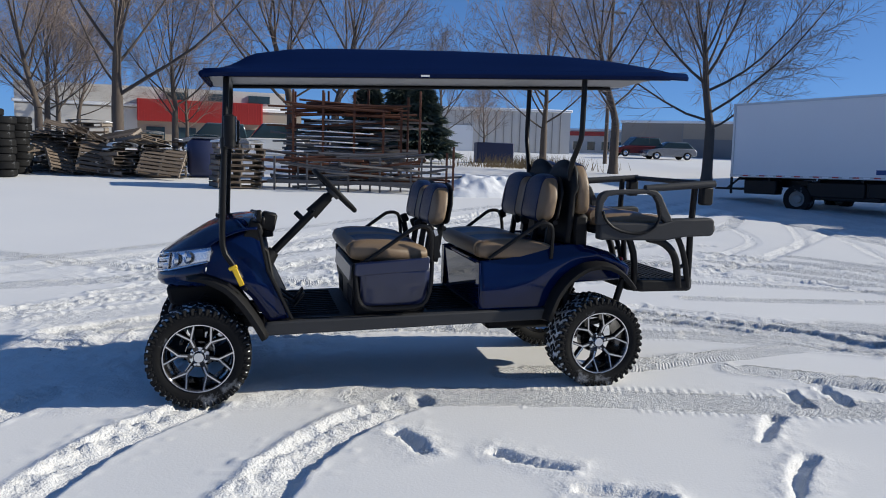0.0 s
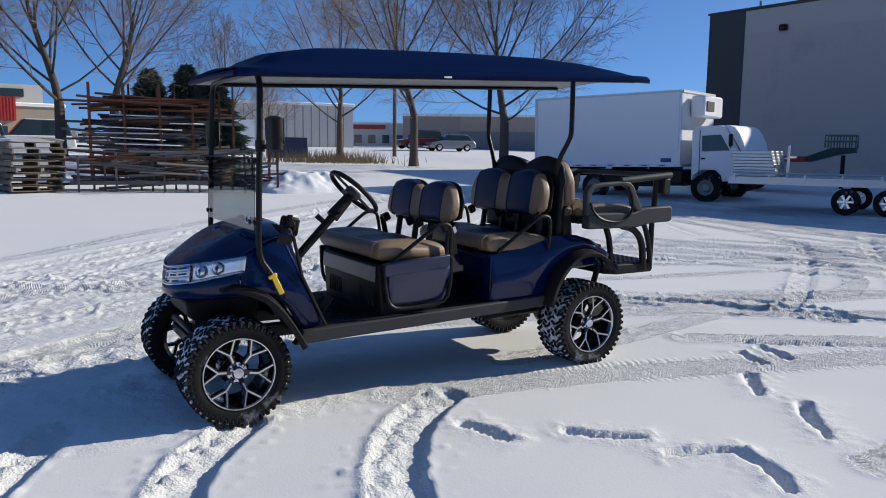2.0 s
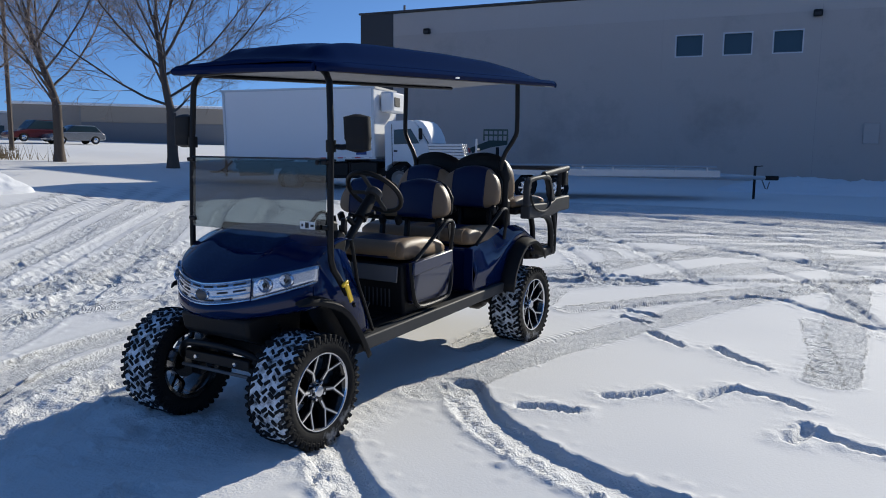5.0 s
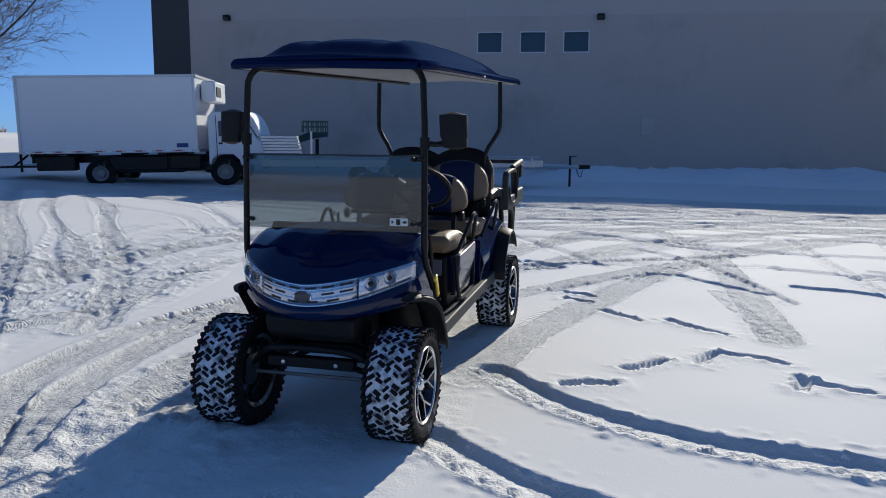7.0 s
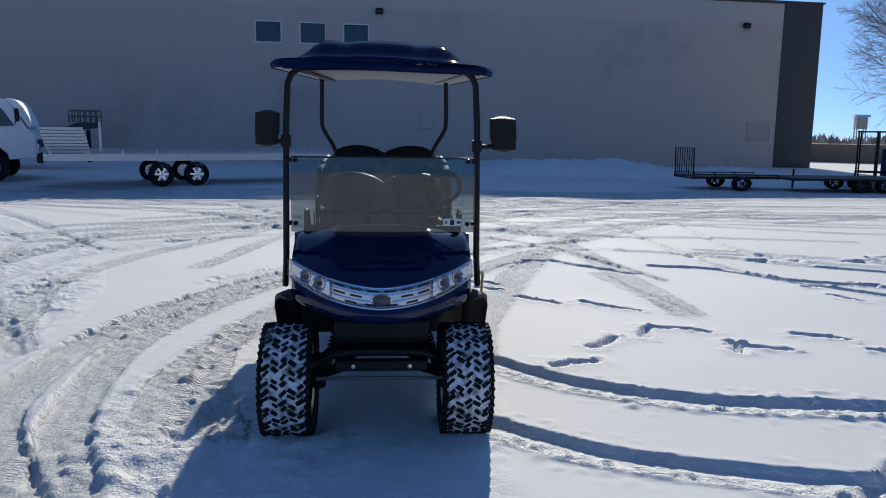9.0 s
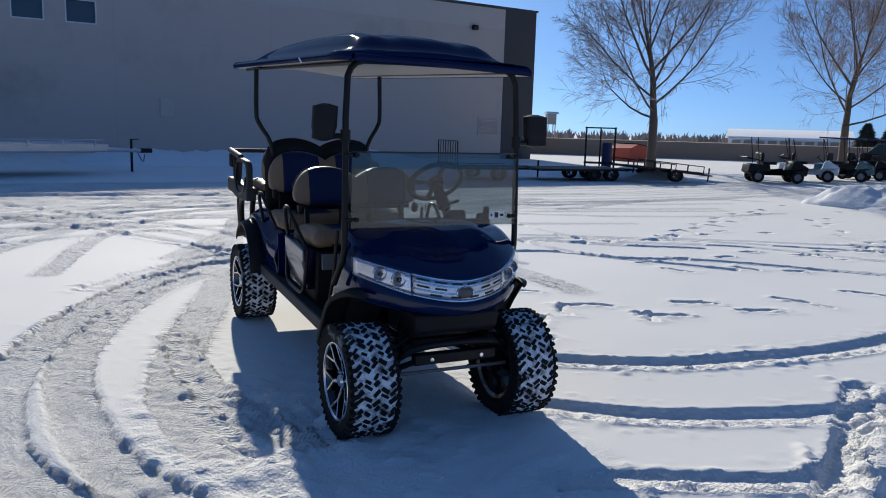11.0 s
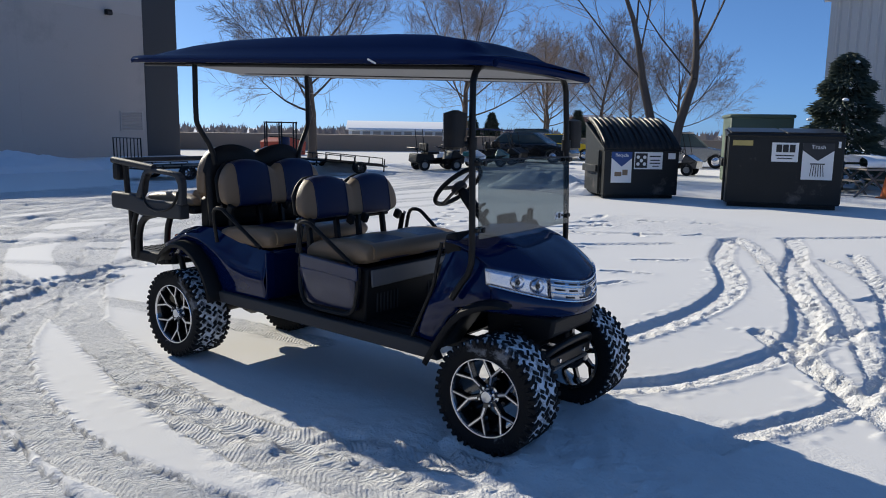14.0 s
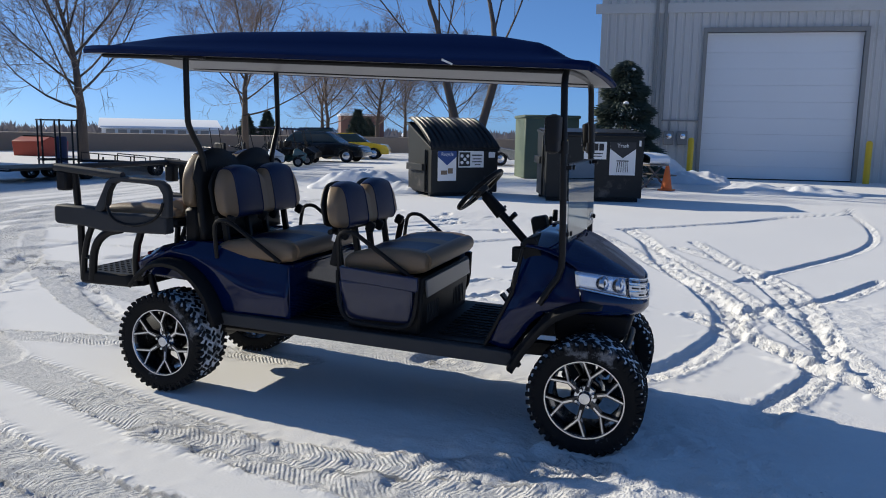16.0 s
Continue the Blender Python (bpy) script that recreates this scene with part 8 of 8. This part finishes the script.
for zz in (0.36, 0.52, 0.70, 0.84, 0.98, 1.14, 1.30, 1.44, 1.60, 1.80):
    part("snow_line", Shape().box((rp.uniform(0.7, 2.4), 0.16, 0.030), (1.9 + rp.gauss(0, 0.65), 0.02 + rp.uniform(-0.05, 0.10), zz + 0.06), Matrix.Rotation(radians(rp.gauss(0, 1.2)), 4, "Y"), 0.010), SNOWCAP, pr)
low = thing("pipe_rack", place(-3.25, 20.9, rdir - 4), "low rack of dull steel pipe ends and frames near the ground", "pipe rack")
for k in range(46):
    shared("pipe", pm[(OLDSTEEL if k % 3 else RUST).name, rp.choice((2.2, 2.9))], low, pose(rp.gauss(0, 0.75), rp.uniform(-0.5, 0.6), 0.16 + rp.uniform(0, 0.85), 0, rp.gauss(0, 4), rp.gauss(0, 9)))
for k in range(16):
    part("stake", Shape().box((0.05, 0.05, 0.9 + 0.06 * (k % 4)), (-2.1 + 0.28 * k, -0.45 + 0.95 * ((k * 5) % 7) / 6, 0.44)), OLDSTEEL, low)
part("base_beam", Shape().box((4.6, 0.10, 0.10), (0.0, -0.35, 0.22)).box((4.6, 0.10, 0.10), (0.0, 0.45, 0.22)), OLDSTEEL, low)
for x_, y_, h_ in ((-0.75, 21.3, 1.15), (-0.55, 20.8, 1.35), (-1.7, 23.6, 2.9), (-2.1, 23.9, 2.7), (-3.4, 24.3, 2.9), (-4.6, 24.0, 2.8)):
    solid("steel_stake", Shape().box((0.06, 0.06, h_), (0, 0, h_ / 2 - 0.05)), RUST, "upright rusty steel stake", "stake", "stakes", m=place(x_, y_))


# ------------------------------------------------------------------ far buildings and vehicles
def building(name, a, b, depth, z0, z1, mt, label, parts_=()):
    d = Vector((b[0] - a[0], b[1] - a[1], 0))
    L_ = d.length
    m = Matrix.Translation((a[0], a[1], 0)) @ Matrix.Rotation(math.atan2(d.y, d.x), 4, "Z")
    bld = thing(name, m, label, "building")
    part("wall", Shape().box((L_, depth, z1 - z0), (L_ / 2, depth / 2, (z0 + z1) / 2)), mt, bld)
    part("roof", Shape().box((L_ + 0.3, depth + 0.3, 0.25), (L_ / 2, depth / 2, z1 + 0.13), None, 0.05), ROOFSNOW, bld)
    for nm, mt_, x0, x1, c0, c1, out in parts_:
        part(nm, Shape().box((x1 - x0, 0.12 + out, c1 - c0), ((x0 + x1) / 2, 0.06 - out / 2 - 0.06, (c0 + c1) / 2)), mt_, bld)
    return bld


rb = building("red_fronted_building", (-32.5, 52.8), (-14.0, 60.6), 14, 0.5, 4.1, TANWALL, "low tan building with a red metal fascia and dark windows",
              [("fascia", REDSIDE, 8.0, 17.0, 3.1, 4.7, 0.5)] + [("window", WINDOW, 8.6 + 2.2 * k, 9.9 + 2.2 * k, 1.7, 2.7, 0.02) for k in range(4)] + [("upper_window", WINDOW, 10.0 + 3.0 * k, 11.6 + 3.0 * k, 4.75, 5.3, 0.03) for k in range(3)] + [("upper_wall", METALSIDE, 0.0, 18.8, 4.0, 5.6, -0.4), ("siding", METALSIDE, 0.0, 8.0, 1.0, 4.0, 0.02)])
fr = Shape()
for k in range(46):
    fr.box((0.05, 0.06, 1.56), (8.1 + 0.195 * k, -0.56, 3.9))
part("fascia_ribs", fr, REDSIDE, rb)
building("pale_metal_shed", (-7.5, 74.5), (9.0, 76.5), 12, 0.5, 5.6, METALSIDE, "pale grey ribbed metal shed with a white door", [("door", DOORW, 4.7, 7.0, 1.2, 4.1, 0.05)] + [("rib", SIDEDARK, 0.4 + 0.8 * k, 0.45 + 0.8 * k, 1.0, 5.5, 0.04) for k in range(20)])
building("tan_office", (9.0, 95.5), (20.5, 92.5), 10, 0.5, 4.5, METALSIDE, "low tan office building with red lettered sign band", [("window", WINDOW, 1.0 + 1.7 * k, 1.9 + 1.7 * k, 2.2, 3.2, 0.02) for k in range(6)] + [("sign_band", REDSIDE, 2.0, 6.5, 3.9, 4.4, 0.06)])
building("long_grey_building", (14.5, 79.0), (34.0, 72.5), 14, 0.3, 4.9, mat("taupe_metal_siding", (0.29, 0.26, 0.23), 0.7, vary=0.06, scale=0.4), "long low taupe industrial building with a pale upper band", [("upper_band", TANWALL, 6.0, 20.5, 3.4, 4.9, 0.04), ("lower_band", mat("slate_siding", (0.19, 0.195, 0.205), 0.7, vary=0.06, scale=0.4), 6.0, 20.5, 0.5, 3.38, 0.03), ("downpipe", SIDEDARK, 5.85, 6.0, 0.5, 4.8, 0.06), ("door", SIDEDARK, 2.4, 3.3, 1.0, 3.1, 0.05)])
wrs = building("white_roofed_shed", (89.0, -47.0), (81.2, -59.2), 12, 0.0, 1.45, WINFRAME, "long low shed with a white snow roof", [("bay", SIDEDARK, 0.5 + 1.45 * k, 1.55 + 1.45 * k, 0.1, 1.25, 0.03) for k in range(9)])
part("snow_roof", Shape().prism([(-0.6, 1.45), (6.0, 2.75), (12.6, 1.45)], -0.4, 14.9, "x"), ROOFSNOW, wrs, "broad pitched roof under snow")
building("distant_house", (57.5, -57.5), (54.0, -61.0), 8, 0.3, 3.3, mat("brick_brown", (0.18, 0.10, 0.08), 0.9, vary=0.1), "small brown brick house among bare trees", [("window", WINDOW, 0.8 + 1.3 * k, 1.5 + 1.3 * k, 1.3, 2.3, 0.03) for k in range(3)])
wallpts = [(52.6, 6.0), (47.5, -8.7), (45.2, -15.0), (41.6, -23.0), (36.0, -31.5), (31.0, -38.5), (22.0, -47.0)]
rb_rows = [[(x, y, -0.3), (x, y, 1.12), (x + 0.5, y - 0.3, 1.15), (x + 0.5, y - 0.3, -0.3)] for x, y in smooth_line(wallpts, 1.0)]
solid("brown_boundary_wall", Shape().grid(rb_rows), BROWNWALL, "long low brown boundary wall along the far road", "boundary wall", kind="structure", angle=30)
tower = thing("lookout_tower", place(109.5, -28.9) @ Matrix.Scale(0.8, 4), "small pale wooden tower on legs in the distance", "tower")
part("cabin", Shape().box((1.7, 1.7, 2.0), (0, 0, 4.4)), SIDEDARK, tower)
part("tower_roof", Shape().prism([(-1.2, 5.4), (1.2, 5.4), (0.7, 5.8), (-0.7, 5.8)], -1.2, 1.2), ROOFSNOW, tower)
for xx in (-0.7, 0.7):
    for yy in (-0.7, 0.7):
        part("leg", Shape().box((0.16, 0.16, 3.6), (xx, yy, 1.7)), SIDEDARK, tower)
solid("utility_pole", Shape().tube([(0, 0, -0.2), (0, 0, 11.0)], 0.15, 8, 0, 0.10).box((2.0, 0.10, 0.12), (0, 0, 10.3)), BARK, "tall wooden utility pole beside the road", "utility pole", m=place(8.95, 54.3, 20))


def car(m, paint, label, length=4.4, tall=1.45, suv=False):
    c_ = thing("parked_car", m, label, "car", "parked cars")
    h = length / 2
    low_ = [(-h, 0.35), (-h + 0.02, 0.75), (-h + 0.25, 0.95), (h - 1.2, 0.95), (h - 0.15, 0.78), (h, 0.55), (h - 0.02, 0.30), (h - 0.45, 0.28), (h - 0.55, 0.52), (h - 0.85, 0.64), (h - 1.15, 0.52), (h - 1.25, 0.28), (-h + 1.25, 0.28), (-h + 1.15, 0.52), (-h + 0.85, 0.64), (-h + 0.55, 0.52), (-h + 0.45, 0.28)]
    part("body", Shape().prism(low_, -0.88, 0.88), paint, c_, bevel=0.06)
    top_ = [(-h + 0.15, 0.93), (-h + (0.35 if suv else 0.75), tall), (h - 1.9, tall + 0.02), (h - 1.15, 0.93)]
    part("cabin", Shape().prism(top_, -0.74, 0.74), WINDOW, c_, bevel=0.08)
    part("roof", Shape().prism([(top_[1][0], tall - 0.05), (top_[1][0] + 0.08, tall + 0.03), (top_[2][0] - 0.08, tall + 0.05), (top_[2][0], tall - 0.03)], -0.70, 0.70), paint, c_, bevel=0.03)
    for xx in (-h + 0.85, h - 0.85):
        for s_ in SIDES:
            w_ = part("wheel", Shape().lathe([(0, -0.10), (0.30, -0.10), (0.325, -0.07), (0.325, 0.07), (0.30, 0.10), (0.20, 0.10)], 18), RUBBER, c_)
            w_.matrix_basis = pose(xx, s_ * 0.80, 0.325, -90 * s_, 0, 0)
            part("rim", Shape().lathe([(0.20, 0.10), (0.17, 0.06), (0.05, 0.09), (0, 0.09)], 12), ALLOY, w_)
    return c_


car(place(13.7, 67.5, 195), CARRED, "dark red estate car parked by a far building", suv=True, tall=1.65)
car(place(16.2, 66.3, 190), CARGREY, "silver car parked by a far building")
car(place(24.0, -19.9, 205), CARBLK, "black saloon car parked in the snowy yard")
car(place(26.2, -24.3, 215), CARYEL, "bright yellow car parked beside other cars", tall=1.4)
car(place(29.0, -25.6, 215), CARGREY, "silver car parked behind a yellow car")
car(place(32.0, -28.5, 215), CARBLK, "dark car parked at the edge of the yard", suv=True, tall=1.7)
car(place(17.5, -23.5, 215), CARGREY, "snow-dusted grey car beyond the dumpsters", suv=True, tall=1.6)
car(place(-15.8, 45.2, 200), CARGREY, "snow-covered silver van behind the pallet stacks", suv=True, tall=1.75)
car(place(-12.8, 46.4, 200), PANELW, "snow-covered white van behind the pallet stacks", suv=True, tall=1.8)
solid("blue_container", Shape().box((2.2, 1.5, 1.2), (0, 0, 0.6), None, 0.04), BLUETARP, "faded blue container beside the metal shed", "container", m=place(1.0, 46.5, 8))


def parked_cart(m, paint, roof, label):
    g = thing("parked_golf_cart", m @ Matrix.Scale(0.87, 4), label, "golf cart", "parked golf carts")
    part("body", Shape().prism([(1.15, 0.30), (1.20, 0.62), (0.75, 0.90), (0.62, 0.88), (0.45, 0.36), (-0.25, 0.36), (-0.30, 0.72), (-1.10, 0.74), (-1.15, 0.40), (-0.95, 0.30)], -0.52, 0.52), paint, g, bevel=0.04)
    part("seat", Shape().box((0.55, 1.0, 0.12), (-0.30, 0, 0.78), None, 0.04), BLACK, g)
    part("backrest", Shape().box((0.12, 1.0, 0.36), (-0.60, 0, 1.02), None, 0.05), BLACK, g)
    part("steering_wheel", Shape().lathe([(0.15 + 0.015 * math.cos(a), 0.015 * math.sin(a)) for a in (2 * math.pi * k / 6 for k in range(6))], 16, Matrix.Translation((0.33, 0.27, 1.02)) @ Matrix.Rotation(radians(-55), 4, "Y"), close=True).tube([(0.62, 0.27, 0.75), (0.33, 0.27, 1.02)], 0.02, 6), FRAME, g)
    for xx in (0.78, -0.75):
        for s_ in SIDES:
            w_ = part("wheel", Shape().lathe([(0, -0.10), (0.22, -0.10), (0.25, -0.07), (0.25, 0.07), (0.22, 0.10), (0.14, 0.10)], 18), RUBBER, g)
            w_.matrix_basis = pose(xx, s_ * 0.48, 0.25, -90 * s_, 0, 0)
            part("rim", Shape().lathe([(0.14, 0.10), (0.11, 0.06), (0.04, 0.08), (0, 0.08)], 12), SIDEDARK, w_)
    for s_ in SIDES:
        part("front_post", Shape().tube([(0.72, s_ * 0.48, 0.85), (0.50, s_ * 0.48, 1.78)], 0.018, 6), FRAME, g)
        part("rear_post", Shape().tube([(-0.72, s_ * 0.46, 0.75), (-0.85, s_ * 0.46, 1.80)], 0.018, 6), FRAME, g)
    if roof:
        part("canopy", Shape().box((1.75, 1.15, 0.07), (-0.15, 0, 1.84), Matrix.Rotation(radians(1.5), 4, "Y"), 0.03), roof, g)
    else:
        part("rear_rack", Shape().tube([(-0.75, -0.46, 0.9), (-1.2, -0.46, 1.0), (-1.2, 0.46, 1.0), (-0.75, 0.46, 0.9)], 0.02, 6), FRAME, g)


parked_cart(place(19.6, -10.4, 255), BLACK, None, "black golf cart with no roof, parked in a row")
parked_cart(place(20.6, -12.4, 235), WHITE, None, "white and black golf cart parked in a row")
parked_cart(place(21.2, -14.3, 225), TEAL, BLUETARP, "teal golf cart with a blue canopy, parked in a row")
parked_cart(place(22.3, -16.0, 220), BLACK, BLUETARP, "dark golf cart with a blue canopy, parked in a row")
parked_cart(place(23.6, -17.6, 205), BLACK, None, "dark golf cart at the end of a row")
parked_cart(place(13.6, -17.2, 200), CARBLK, SIDEDARK, "dark golf cart with a grey canopy behind the dumpsters")

# dry grass and far brush
rg = random.Random(9)
gr = Shape()
for k in range(900):
    x, y = rg.gauss(2.6, 1.5), rg.gauss(37.5, 0.8)
    z = ground_z(x, y)
    h, a = rg.uniform(0.25, 0.75), rg.uniform(0, 6.3)
    gr.add([(x - 0.015, y, z), (x + 0.015, y, z), (x + 0.18 * math.cos(a), y + 0.18 * math.sin(a), z + h)], [(0, 1, 2)])
solid("dry_grass", gr, DRYGRASS, "clump of dry tan prairie grass in snow", "dry grass", kind="stuff", fix=False)
fb = Shape()
for k in range(2600):
    ang = rg.uniform(-2.2, 0.45) if rg.random() < 0.6 else rg.uniform(1.1, 2.6)
    dist = rg.uniform(125, 190)
    x, y = dist * math.cos(ang), dist * math.sin(ang)
    hgt = rg.uniform(0.8, 2.6) * (1.5 if ang > 1 else 1.15)
    z = ground_z(x, y) - 0.2
    for j in range(6):
        a, w = rg.uniform(0, 6.3), rg.uniform(0.3, 1.5)
        fb.add([(x - 0.45, y - 0.3, z), (x + 0.45, y + 0.3, z), (x + w * math.cos(a), y + w * math.sin(a), z + hgt * rg.uniform(0.6, 1))], [(0, 1, 2)])
solid("far_woods", fb, BRUSH, "brown leafless brush and woods along the horizon", "woods", kind="stuff", fix=False)
